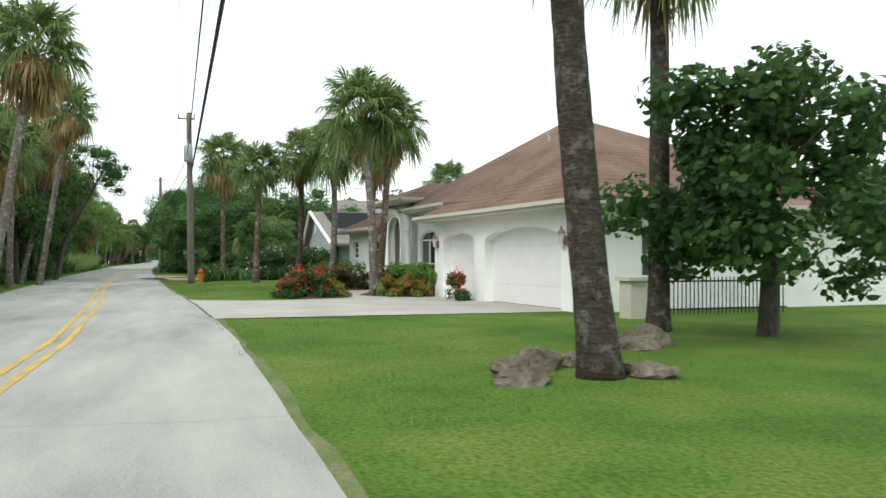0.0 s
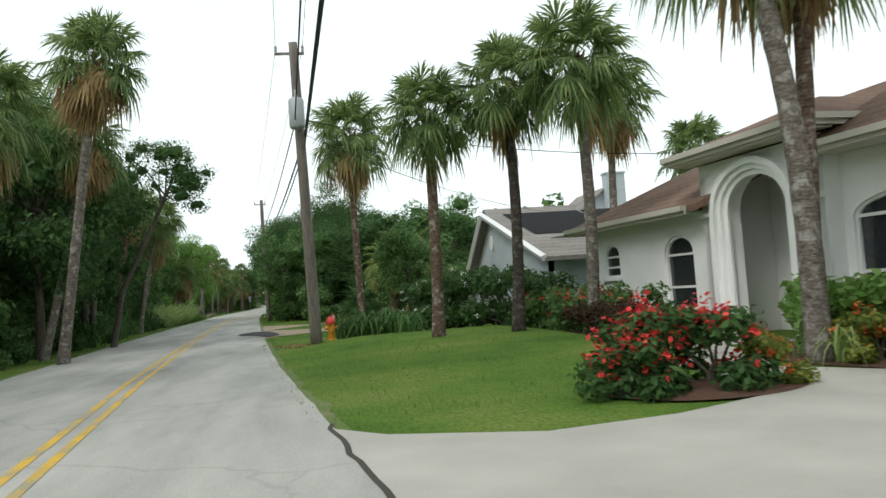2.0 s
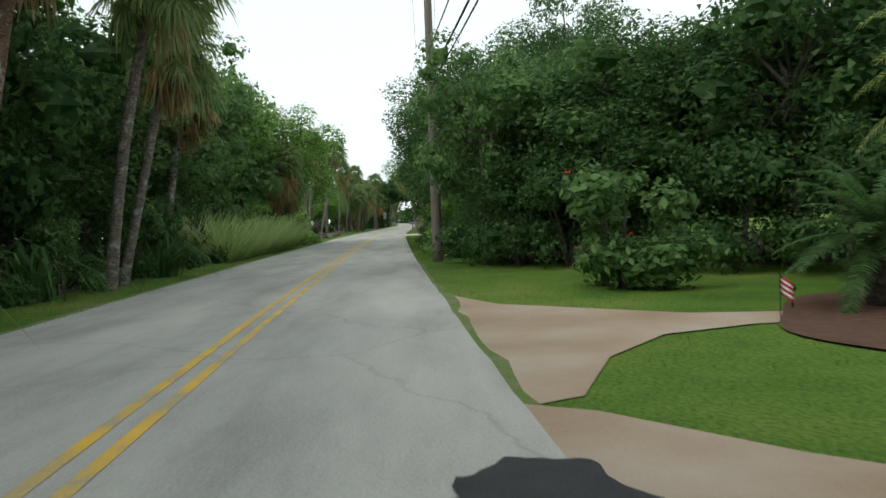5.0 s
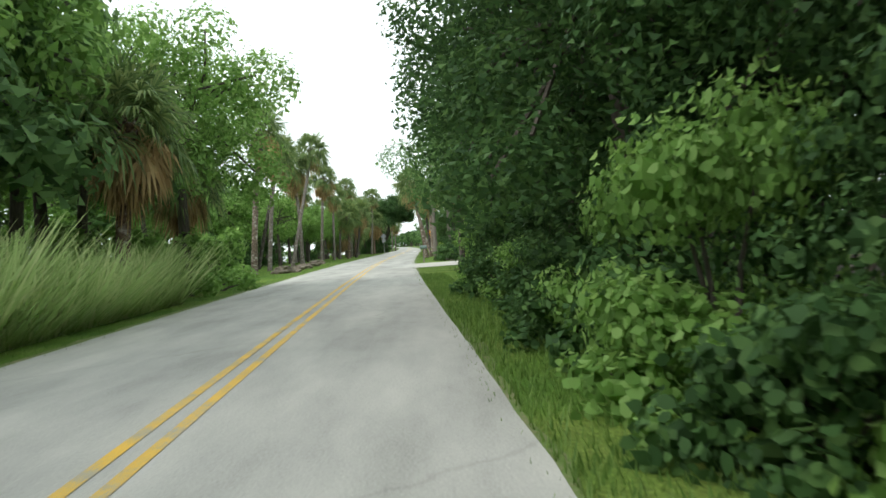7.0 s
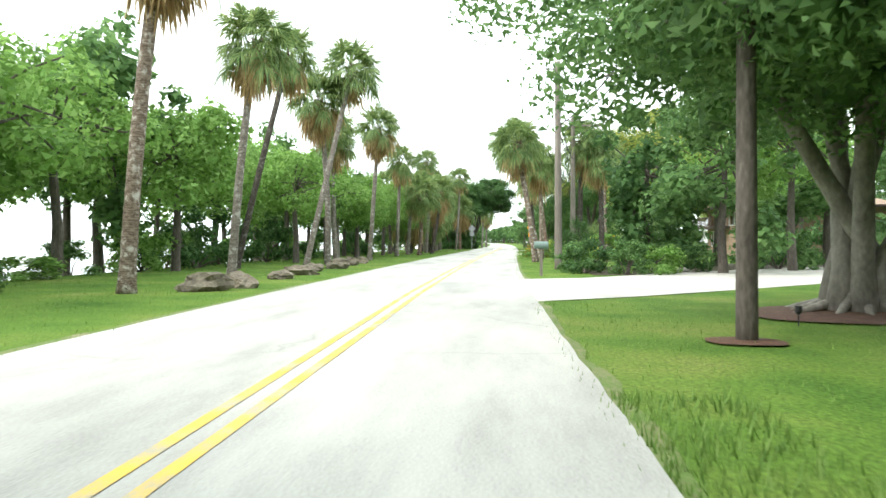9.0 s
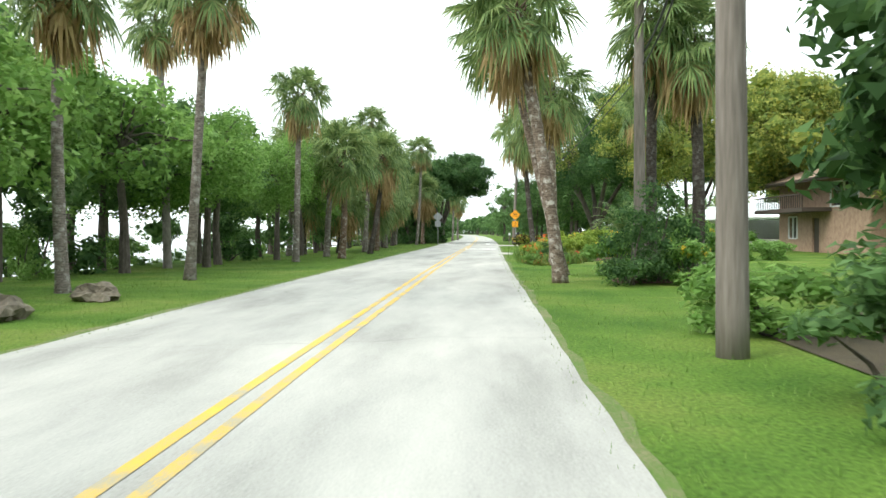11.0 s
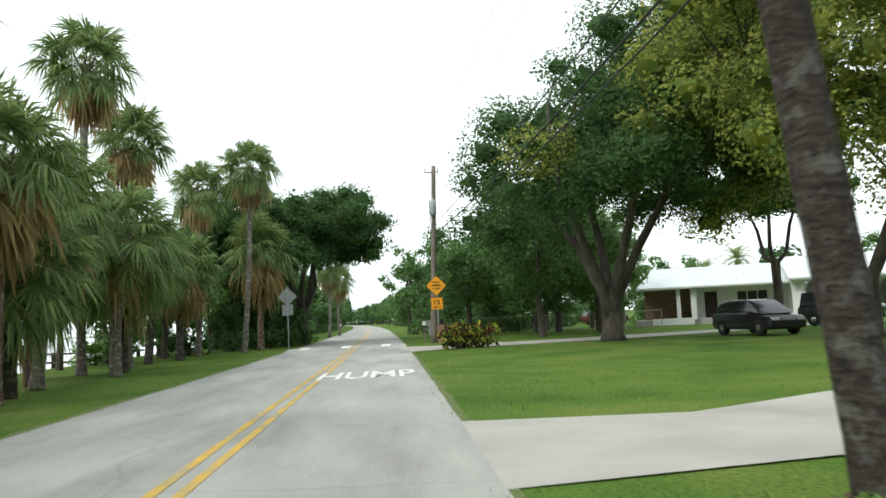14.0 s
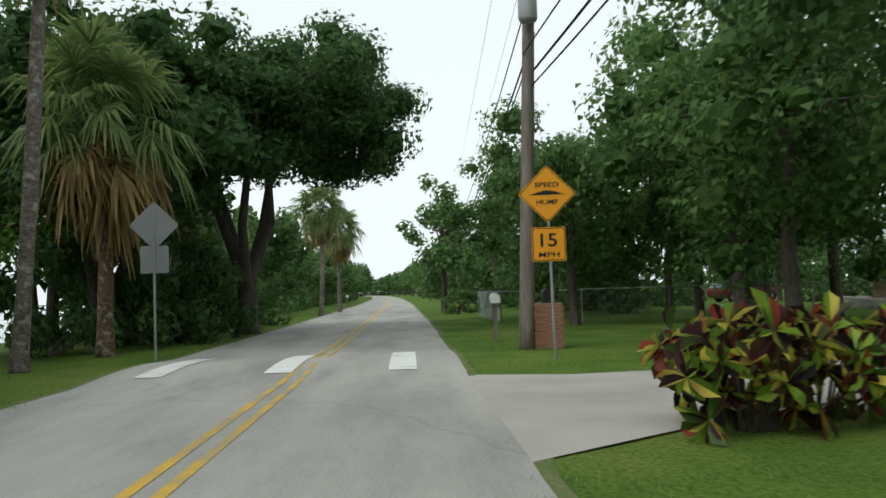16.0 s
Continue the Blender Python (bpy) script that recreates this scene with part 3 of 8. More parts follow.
def make_shrub_meshes(seed, r, h, leaves, size, mat, petals=None, petal_n=0, petal_size=0.1, clumps=12, sides=4, broad=0.5, filled=True):
    rng = np.random.default_rng(seed)
    cl = crown_clumps(rng, clumps, r * 0.85, h * 0.42, h * 0.52, -0.95)
    skirt = cl[:, 2] < h * 0.5
    cl[skirt, :2] *= 1.3
    cl[skirt, 2] *= 0.55
    rr = rng.uniform(0.26, 0.42, clumps) * r
    pts, out = clump_leaves(rng, cl, rr, leaves, 0.55)
    pts[:, 2] = np.maximum(pts[:, 2], 0.03)
    L = size * rng.uniform(0.6, 1.35, leaves)
    leaf = leaf_mesh("leaves", pts, L, L * broad, rng, 0.5, (mat,), sides=sides, out=out, cores=(cl, rr * 0.84) if filled else None)
    g = Geo()
    for k in range(7):
        t = cl[k % clumps]
        g.tube([(rng.normal() * 0.06, rng.normal() * 0.06, -0.03), (t[0] * 0.4, t[1] * 0.4, t[2] * 0.5), tuple(t)], [0.03 * r + 0.008, 0.02 * r + 0.005, 0.006], 5)
    stems = g.mesh("stems")
    stems.materials.append(M_BARK)
    out = [("woody_base", stems), ("foliage", leaf)]
    if petals:
        c = clump_leaves(rng, cl, rr * 1.04, petal_n, 0.95)[0]
        c = c[c[:, 2] > h * 0.22]
        d = np.repeat(c, 12, axis=0) + rng.normal(size=(len(c) * 12, 3)) * petal_size * 0.38
        pl = petal_size * rng.uniform(0.4, 0.75, len(d))
        out.append(("blossom_cover", leaf_mesh("blossoms", d, pl, pl * 0.75, rng, 0.8, (petals,), sides=4)))
    return out


def place_shrub(meshes, at, s=1.0, rz=0.0, sz=None, name="shrub", label="dense green shrub at the wood's edge", group="roadside shrubs", cat="shrub"):
    e = thing(name, label, cat, at, rz, group)
    for nm, me in meshes:
        ob = link_mesh(nm, me, None, e)
        ob.scale = (s, s, sz or s)
        if nm in ("blossom_cover", "woody_base"):
            ob["kind"] = "stuff"
    return e


def fan_frond(rng, azim, elev, reach, fan, droop, segs=32, spread=2.35, hang=0.3):
    """One costapalmate leaf: a stalk and a pleated fan whose split tips hang, as quads."""
    ca, sa = math.cos(azim), math.sin(azim)
    out = np.array([ca, sa, 0.0])
    side = np.array([-sa, ca, 0.0])
    upv = np.array([0, 0, 1.0])
    d0 = out * math.cos(elev) + upv * math.sin(elev)
    base = d0 * 0.1
    mid = d0 * reach * 0.6
    e2 = elev - droop
    d1 = out * math.cos(e2) + upv * math.sin(e2)
    hub = mid + d1 * reach * 0.4
    nrm = np.cross(side, d1)
    roll = rng.normal() * 0.45
    side, nrm = side * math.cos(roll) + nrm * math.sin(roll), nrm * math.cos(roll) - side * math.sin(roll)
    q = []
    for a, b in ((base, mid), (mid, hub)):
        q += [a - side * 0.016, a + side * 0.016, b + side * 0.011, b - side * 0.011]
    for k in range(segs):
        t = (k + 0.5) / segs * 2 - 1
        ang = t * spread + rng.normal() * 0.04
        bow = max(0.0, math.cos(ang))
        root = hub + (d1 - upv * 0.4) * fan * 0.30 * bow
        dd = d1 * math.cos(ang) + side * math.sin(ang) + nrm * 0.22 * abs(math.sin(ang))
        ln = fan * (1.0 - 0.22 * abs(t) ** 1.5) * rng.uniform(0.84, 1.1)
        w = np.cross(dd, nrm)
        w = w / (np.linalg.norm(w) + 1e-9)
        w = w * 0.92 + nrm * 0.38 * (1 if k % 2 else -1)
        p1 = root + dd * ln * 0.52 - upv * ln * 0.05
        p2 = p1 + dd * ln * 0.40 - upv * ln * hang * rng.uniform(0.35, 1.5)
        hw = ln * 0.52 * spread / segs * 1.02
        q += [root - w * 0.012, root + w * 0.012, p1 + w * hw, p1 - w * hw]
        q += [p1 - w * hw, p1 + w * hw, p2 + w * 0.004, p2 - w * 0.004]
    return q


def make_palm_crown(seed, green=52, dead=12, reach=0.92, fan=0.74, low=-50):
    rng = np.random.default_rng(seed)
    q, b = [], []
    for i in range(green):
        az = i * 2.39996 + rng.normal() * 0.2
        f = (i + 0.5) / green
        el = math.radians(86 - (86 - low) * f ** 0.9) + rng.normal() * 0.12
        q += fan_frond(rng, az, el, reach * rng.uniform(0.72, 1.12), fan * rng.uniform(0.82, 1.12), 0.15 + 0.35 * f, hang=0.22 + 0.3 * f)
    for i in range(dead):
        az = i * 2.39996 + 1.0 + rng.normal() * 0.3
        el = math.radians(low + 2 - (80 + low) * rng.random() ** 0.8)
        b += fan_frond(rng, az, el, reach * 0.95 * rng.uniform(0.6, 1.1), fan * rng.uniform(0.8, 1.1), 0.5, 14, 1.6, 0.6)
    return quads_mesh("crown", np.array(q), (M_PALM,)), quads_mesh("dead_skirt", np.array(b), (M_PALM_OLD,))


PALM_CROWNS = [make_palm_crown(11, 52, 14, low=-42), make_palm_crown(12, 46, 36, low=-30), make_palm_crown(13, 54, 4, low=-44), make_palm_crown(14, 42, 46, low=-14)]
PALM_N = [0]


def palm(base, top, crown=0, s=1.0, r=0.16, mat=None, label="tall cabbage palm with fan fronds and a rough trunk", boots=True, bend=0.0, group="cabbage palms"):
    """A fan palm from its base to the heart of its crown."""
    PALM_N[0] += 1
    rng = np.random.default_rng(500 + PALM_N[0])
    b, t = Vector(base), Vector(top)
    e = thing("palm_tree", label, "palm tree", base, 0, group)
    g = Geo()
    n = max(14, int((t - b).length * 5))
    pts, rad = [], []
    off = Vector((rng.normal(), rng.normal(), 0)) * (0.06 * (t - b).length * 0.3 + bend)
    for k in range(n + 1):
        f = k / n
        p = (t - b) * f + off * math.sin(math.pi * f) * 0.6
        if k == 0:
            p.z -= 0.1
        pts.append(p)
        flare = 1.0 + 0.35 * math.exp(-f * (t - b).length / 0.35)
        ring = 1.0 + rng.normal() * 0.022
        rad.append(r * flare * (1.0 - 0.22 * f) * ring)
    g.tube(pts, rad, 12)
    part("trunk", g, mat or M_PTRUNK, e, smooth=True)
    if boots:
        h = Geo()
        for k in range(26):
            f = 1.0 - 0.9 * (k / 26) * min(0.9, 1.2 / (t - b).length)
            p = (t - b) * f + off * math.sin(math.pi * f) * 0.6
            az = k * 2.39996
            o = Vector((math.cos(az), math.sin(az), 0))
            rr = r * 0.8
            h.tube([p + o * rr * 0.7, p + o * (rr + 0.10) + Vector((0, 0, 0.16)), p + o * (rr + 0.16) + Vector((0, 0, 0.30))], [0.05, 0.04, 0.015], 4)
        part("leaf_base_sheath", h, M_PTRUNK_BROWN, e, "brown criss-cross stubs of old leaf stalks")
    fr, de = PALM_CROWNS[crown % 4]
    rot = Matrix.Rotation(rng.uniform(0, 6.28), 4, "Z") @ Matrix.Rotation(rng.normal() * 0.08, 4, "X")
    for nm, me, lb in (("crown", fr, ""), ("dead_skirt", de, "hanging dry brown fronds")):
        ob = link_mesh(nm, me, None, e, lb)
        ob.matrix_basis = Matrix.Translation(t - b + Vector((0, 0, 0.05))) @ rot @ Matrix.Scale(s, 4)
    return e


def strap_leaf(height, out, width, tip, mat):
    """One arching strap leaf that grows along +x."""
    p = [(0, 0, 0), (out * 0.22, 0, height * 0.62), (out * 0.62, 0, height * 0.95), (out * 1.0, 0, height * (0.95 - tip * 0.4)), (out * 1.25, 0, height * (0.8 - tip))]
    w = [width * 0.8, width, width * 0.95, width * 0.7, width * 0.08]
    q = []
    for i in range(4):
        for k, sg in ((i, -1), (i, 1), (i + 1, 1), (i + 1, -1)):
            q.append((p[k][0], sg * w[k], p[k][2] + 0.0))
    me = quads_mesh("leaf", np.array(q, float), (mat,))
    return me


def feather_frond(rng, azim, elev, length, droop, leaflets=34, leaf=0.32, width=0.016):
    ca, sa = math.cos(azim), math.sin(azim)
    out, side, upv = np.array([ca, sa, 0.0]), np.array([-sa, ca, 0.0]), np.array([0, 0, 1.0])
    q = []
    p = np.zeros(3)
    n = 10
    prev = p
    pts = [p]
    for k in range(n):
        e = elev - droop * (k / n) ** 1.3
        prev = prev + (out * math.cos(e) + upv * math.sin(e)) * length / n
        pts.append(prev)
    for a, b in zip(pts[:-1], pts[1:]):
        q += [a - side * 0.014, a + side * 0.014, b + side * 0.011, b - side * 0.011]
    for i in range(leaflets):
        f = 0.12 + 0.86 * i / leaflets
        k = min(int(f * n), n - 1)
        a = pts[k] + (pts[k + 1] - pts[k]) * (f * n - k)
        d = pts[k + 1] - pts[k]
        d = d / np.linalg.norm(d)
        ln = leaf * (0.45 + 0.75 * math.sin(math.pi * min(f * 0.9 + 0.1, 1)))
        for sg in (-1, 1):
            dd = side * sg * 0.85 + d * 0.5 + upv * 0.15
            dd = dd / np.linalg.norm(dd)
            tip = a + dd * ln - upv * ln * rng.uniform(0.1, 0.35)
            mid = a + dd * ln * 0.5
            q += [a - d * width, a + d * width, mid + d * width, mid - d * width]
            q += [mid - d * width, mid + d * width, tip + d * 0.003, tip - d * 0.003]
    return q


def feather_palm_mesh(seed, n, length, droop, emin, emax, leaf, mat, leaflets=34):
    rng = np.random.default_rng(seed)
    q = []
    for i in range(n):
        f = i / n
        q += feather_frond(rng, i * 2.39996, math.radians(emax + (emin - emax) * f) + rng.normal() * 0.06, length * rng.uniform(0.85, 1.1), droop * rng.uniform(0.8, 1.2), leaflets, leaf)
    return quads_mesh("fronds", np.array(q), (mat,))


def rock(at, size, seed, label="rough weathered limestone rock lying on the grass", group="verge rocks", ledge=0.0):
    rng = np.random.default_rng(seed)
    bm = bmesh.new()
    bmesh.ops.create_icosphere(bm, subdivisions=3, radius=1.0)
    off = Vector((seed * 3.1, seed * 1.7, 0))
    for v in bm.verts:
        d = 1.0 + 0.42 * noise.noise(v.co * 1.3 + off) + 0.16 * noise.noise(v.co * 3.7 + off)
        v.co = Vector((v.co.x * size[0] * d, v.co.y * size[1] * d, v.co.z * size[2] * d + size[2] * 0.55))
    if ledge:
        for v in bm.verts:
            step = ledge * (math.floor(v.co.z / ledge) + 0.5)
            k = 1.0 + 0.05 * math.sin(math.floor(v.co.z / ledge) * 2.1 + seed)
            crag = 1.0 + 0.3 * noise.noise(v.co * 5.0 + off)
            v.co = Vector((v.co.x * k * crag, v.co.y * k * crag, v.co.z * 0.7 + step * 0.3 + 0.06 * noise.noise(v.co * 7.0 - off)))
    me = bpy.data.meshes.new("rock")
    bm.to_mesh(me)
    bm.free()
    me.polygons.foreach_set("use_smooth", [not ledge] * len(me.polygons))
    ob = link_mesh("rock", me, M_ROCK)
    ob.matrix_basis = Matrix.Translation(at) @ Matrix.Rotation(rng.uniform(0, 6), 4, "Z")
    return tagged(ob, label, "rock", group)


# ---- the road's line and the ground ----
LINE_Y = np.array([-140, -100, -86.3, -71.8, -61.3, -49.8, -37.8, -20, -3.5, 11.8, 26.3, 45, 61.3, 82, 103, 125, 160, 220, 300, 420, 600], float)
LINE_X = np.array([1.0, 0.6, 0.42, 0.28, -0.31, -1.30, -2.08, -3.10, -3.94, -4.58, -5.15, -5.80, -6.15, -6.38, -6.50, -6.48, -6.70, -7.6, -10.0, -16.0, -34.0])


def xc(y):
    return float(np.interp(y, LINE_Y, LINE_X))


def x_right(y):
    return xc(y) + 0.89


YS = np.concatenate([np.arange(-140, 180, 2.0), np.arange(180, 601, 15.0)])


def hump(y):
    return 0.09 * max(0.0, math.cos((y - 140.7) / 2.6 * math.pi / 2)) if abs(y - 140.7) < 2.6 else 0.0


def strip(name, off_l, off_r, z, ys, mat, parent=None, label="", wobble=0.0, nx=1):
    """A band that follows the road, between two distances from the camera's line."""
    g = Geo()
    n = len(ys)
    v = []
    for y in ys:
        wl = wobble * (noise.noise(Vector((0, y * 0.2, 3))) * 0.6 + noise.noise(Vector((0, y * 0.9, 3))) * 0.7)
        wr = wobble * (noise.noise(Vector((9, y * 0.2, 5))) * 0.6 + noise.noise(Vector((9, y * 0.9, 5))) * 0.7)
        for k in range(nx + 1):
            f = k / nx
            v.append((xc(y) + (off_l + wl) * (1 - f) + (off_r + wr) * f, y, z + hump(y)))
    f = []
    for i in range(n - 1):
        for k in range(nx):
            a = i * (nx + 1) + k
            f.append((a, a + 1, a + nx + 2, a + nx + 1))
    g.add(v, f)
    return part(name, g, mat, parent, label)


def smooth_step(a, b, v):
    k = min(1.0, max(0.0, (v - a) / (b - a)))
    return k * k * (3 - 2 * k)


def ground_z(x, y):
    """Level by the road; the front lawn swells up, and on the left the bank falls to the river."""
    if -56 < y < -36 and x > xc(y) + 1.0:
        return 0.23 * smooth_step(1.0, 4.2, x - xc(y)) * (1 - smooth_step(5.9, 6.8, x)) * smooth_step(-55.5, -50, y) * (1 - smooth_step(-43.5, -38.5, y))
    d = (xc(y) - 5.31) - x
    if y > 20 and d > 9:
        k = min(1.0, (d - 9) / 9)
        k *= min(1.0, (y - 20) / 25)
        return -1.3 * k * k * (3 - 2 * k)
    return 0.0


def build_ground():
    lat = np.array([-700, -300, -150, -80, -50, -40, -34, -28, -24, -21, -18, -15, -12, -9, -6, -5.4, 0.9, 1.7, 2.5, 3.5, 4.5, 5.5, 6, 6.5, 7, 7.5, 8, 9, 10, 12, 15, 20, 30, 50, 90, 180, 400, 800], float)
    ys = np.concatenate([[-900, -400, -220], np.arange(-140, -60, 4.0), np.arange(-60, -34, 1.3), np.arange(-34, 220, 4.0), np.arange(220, 600, 25), [700, 1000, 1600, 2500]])
    v, f = [], []
    for y in ys:
        yy = min(max(y, -140), 600)
        for a in lat:
            x = xc(yy) + a
            z = ground_z(x, yy)
            if (6.0 > a > 1.2 and z == 0) or (-6.5 > a > -14 and z == 0):
                z += 0.012 * (noise.noise(Vector((x * 0.3, y * 0.3, 0))) - 0.6)
            v.append((x, y, z))
    n = len(lat)
    for i in range(len(ys) - 1):
        for k in range(n - 1):
            a = i * n + k
            f.append((a, a + 1, a + n + 1, a + n))
    ob = part("ground", Geo().add(v, f), M_LAWN, None, smooth=True)
    return tagged(ob, "mown green lawn and verge with thin patches", "ground", kind="structure")


build_ground()
river = part("water", Geo().add([(-1500, 15, -0.75), (-22, 15, -0.75), (-20, 60, -0.75), (-20, 420, -0.75), (-60, 900, -0.75), (-1500, 900, -0.75)], [(0, 1, 2, 3, 4, 5)]), M_WATER, None)
tagged(river, "bright rippled river water behind the trees", "river", kind="structure")

YF = np.concatenate([np.arange(-140, 180, 0.7), np.arange(180, 601, 15.0)])
road = strip("road", -5.31, 0.89, 0.02, YF, M_ROAD, None, wobble=0.05, nx=4)
for a0, a1 in ((0.72, 1.02), (-5.50, -5.14)):
    tagged(strip("verge_edge", a0, a1, 0.011, YF, M_SHOULDER, None, wobble=0.22), "thin sandy soil along the road edge", "verge", kind="structure")
tagged(road, "worn pale concrete two-lane road with a low hump", "road", kind="structure")
for off, nm in ((-2.03, "yellow_line"), (-1.77, "yellow_line")):
    ln = strip(nm, off - 0.055, off + 0.055, 0.026, YS[YS < 400], M_YELLOW_LINE, road, "worn double yellow centre line")
for y0, y1, xo in ((138.8, 143.0, -0.15), (138.9, 143.1, -2.27), (138.9, 143.1, -4.45)):
    strip("hump_mark", xo - 0.24, xo + 0.24, 0.032, np.linspace(y0, y1, 8), M_WHITE_LINE, road, "white painted bar on the hump")
hump_word = text_mesh("HUMP", 2.45, 2.6)
hump_word.transform(Matrix.Rotation(radians(-90), 4, "X"))
ob = link_mesh("road_lettering", hump_word, M_WHITE_LINE, road, "white painted word HUMP")
ob.location = (-7.1, 117.5, 0.026)


def patch(name, pts, z, mat, label, cat, kind="structure", mound=0.0):
    """A flat piece on the ground; mound lifts its middle."""
    bm = bmesh.new()
    vs = [bm.verts.new((x, y, z)) for x, y in pts]
    fc = bm.faces.new(vs)
    if fc.normal.z < 0:
        fc.normal_flip()
    if mound:
        c = sum((v.co for v in vs), Vector()) / len(vs)
        r = bmesh.ops.poke(bm, faces=[fc])
        r["verts"][0].co.z += mound
        bmesh.ops.subdivide_edges(bm, edges=[e for e in bm.edges if r["verts"][0] in e.verts], cuts=2)
    bm.normal_update()
    me = bpy.data.meshes.new(name)
    bm.to_mesh(me)
    bm.free()
    return tagged(link_mesh(name, me, mat), label, cat, kind=kind)


def smooth_loop(pts, n=6):
    """Rounds a loop of corner points."""
    out = []
    m = len(pts)
    for i in range(m):
        p0, p1, p2, p3 = (np.array(pts[(i + k) % m], float) for k in (-1, 0, 1, 2))
        for k in range(n):
            t = k / n
            q = 0.5 * (2 * p1 + (p2 - p0) * t + (2 * p0 - 5 * p1 + 4 * p2 - p3) * t * t + (3 * p1 - p0 - 3 * p2 + p3) * t ** 3)
            out.append((float(q[0]), float(q[1])))
    return out


# driveways
patch("driveway", [(x_right(-67.3) - 0.35, -67.3), (4.5, -67.2), (10.4, -67.2), (9.6, -57.6), (8.3, -57.9), (7.3, -58.2), (6.4, -56.6), (7.6, -53.2), (8.7, -52.8), (8.6, -51.4), (6.9, -52.0), (5.5, -55.2), (5.2, -58.6), (3.6, -59.3), (2.2, -59.5), (x_right(-58) + 0.5, -58.8), (x_right(-57.6) - 0.35, -57.6)], 0.014, M_DRIVE, "pale concrete driveway and curved front walk", "driveway")
crack = Geo()
for k in range(26):
    y0 = -67.2 + k * 0.36
    x0 = x_right(y0) - 0.02 + 0.09 * noise.noise(Vector((0, y0 * 2, 0)))
    x1 = x_right(y0 + 0.36) - 0.02 + 0.09 * noise.noise(Vector((0, y0 * 2 + 0.72, 0)))
    crack.add([(x0 - 0.025, y0, 0.024), (x0 + 0.03, y0, 0.024), (x1 + 0.03, y0 + 0.36, 0.024), (x1 - 0.025, y0 + 0.36, 0.024)], [(0, 1, 2, 3)])
tagged(part("joint", crack, M_JOINT, None), "dark ragged joint between road and driveway", "joint", kind="structure")
patch("driveway", [(x_right(-34.6) - 0.35, -34.6), (-0.7, -33.4), (0.4, -32.4), (1.4, -31.8), (3.1, -31.9), (9.0, -32.4), (9.0, -28.6), (4.4, -29.7), (2.9, -29.2), (1.6, -28.7), (0.5, -27.9), (-0.5, -27.0), (-1.4, -25.9), (x_right(-25.4) - 0.35, -25.4)], 0.012, M_DRIVE_BROWN, "brown-stained concrete driveway to the grey house", "driveway")
patch("driveway", [(x_right(-25.9) - 0.35, -25.9), (-1.4, -25.4), (-0.85, -23.8), (0.05, -22.5), (1.3, -21.95), (3.0, -21.7), (3.0, -20.9), (2.1, -20.9), (0.9, -20.7), (-1.5, -18.7), (x_right(-15.4) - 0.35, -15.4)], 0.010, M_DRIVE_BROWN, "brown-stained far leg of the loop driveway", "driveway")
patch("driveway", [(x_right(53) - 0.35, 53.0), (-3.0, 54.5), (2.0, 61.0), (8.0, 68.0), (16, 74), (22, 70), (10, 60), (4.5, 52.6), (1.0, 48.8), (-2.5, 45.2), (x_right(43) - 0.35, 43.0)], 0.012, M_DRIVE, "pale concrete driveway curving into the trees", "driveway")
patch("driveway", [(-5.9, 107.2), (-2.6, 106.8), (4, 110.5), (11, 118), (20, 124), (21, 119.5), (13, 114), (5, 106.8), (-1.5, 103.6), (-5.9, 102.8)], 0.012, M_DRIVE, "pale concrete driveway beside the flower bed", "driveway")
patch("driveway", [(-5.95, 138.2), (-4.1, 137.6), (2.8, 138.4), (12.2, 141.6), (22, 147), (24, 143), (13, 138.0), (4, 134.4), (-3.5, 133.0), (-5.95, 131.2)], 0.012, M_DRIVE, "grey concrete drive and path across the lawn", "driveway")
tar = [(-2.75, -29.4), (-2.35, -27.2), (-1.6, -27.4), (-1.1, -30.0), (-0.85, -32.3), (-1.3, -33.6), (-1.9, -31.9), (-2.4, -30.9)]
tar = [(x + 0.11 * noise.noise(Vector((x * 4, y * 3, 1))) + 0.06 * noise.noise(Vector((x * 11, y * 9, 4))), y + 0.2 * noise.noise(Vector((x * 4, y * 3, 7))) + 0.08 * noise.noise(Vector((x * 11, y * 9, 2)))) for x, y in smooth_loop(tar, 14)]
patch("asphalt_patch", tar, 0.034, M_TAR, "black asphalt repair patch at the road edge", "road patch", mound=0.03)
patch("flower_bed", smooth_loop([(3.3, -57.3), (4.2, -56.7), (5.2, -57.2), (5.8, -58.1), (5.0, -58.75), (3.9, -58.6)]), 0.02, M_MULCH, "mulched island bed at the driveway corner", "flower bed", mound=0.08)
patch("flower_bed", [(6.9, -55.0), (8.2, -53.4), (9.0, -54.0), (9.2, -57.6), (8.2, -58.6), (7.3, -58.3), (6.7, -56.6)], 0.02, M_MULCH, "mulched bed before the arched window", "flower bed", mound=0.05)
patch("flower_bed", [(6.0, -52.4), (7.4, -51.7), (8.4, -50.8), (8.0, -44.6), (6.6, -44.4), (6.2, -48)], 0.018, M_MULCH, "mulched bed along the house wall", "flower bed", mound=0.05)
patch("flower_bed", smooth_loop([(1.35, -23.0), (1.9, -21.3), (3.4, -19.0), (6.4, -19.4), (7.2, -23.5), (6.6, -28.2), (4.6, -29.3), (3.1, -28.7), (3.3, -26.4), (2.1, -24.8)]), 0.02, M_MULCH, "dark mulched island round the cycad", "flower bed", mound=0.12)
patch("flower_bed", smooth_loop([(-1.1, 39.9), (-0.9, 42.0), (0.6, 43.0), (2.7, 42.2), (2.9, 40.0), (0.9, 39.2)]), 0.02, M_MULCH, "red-brown mulch round the strangler fig and pole", "flower bed", mound=0.10)
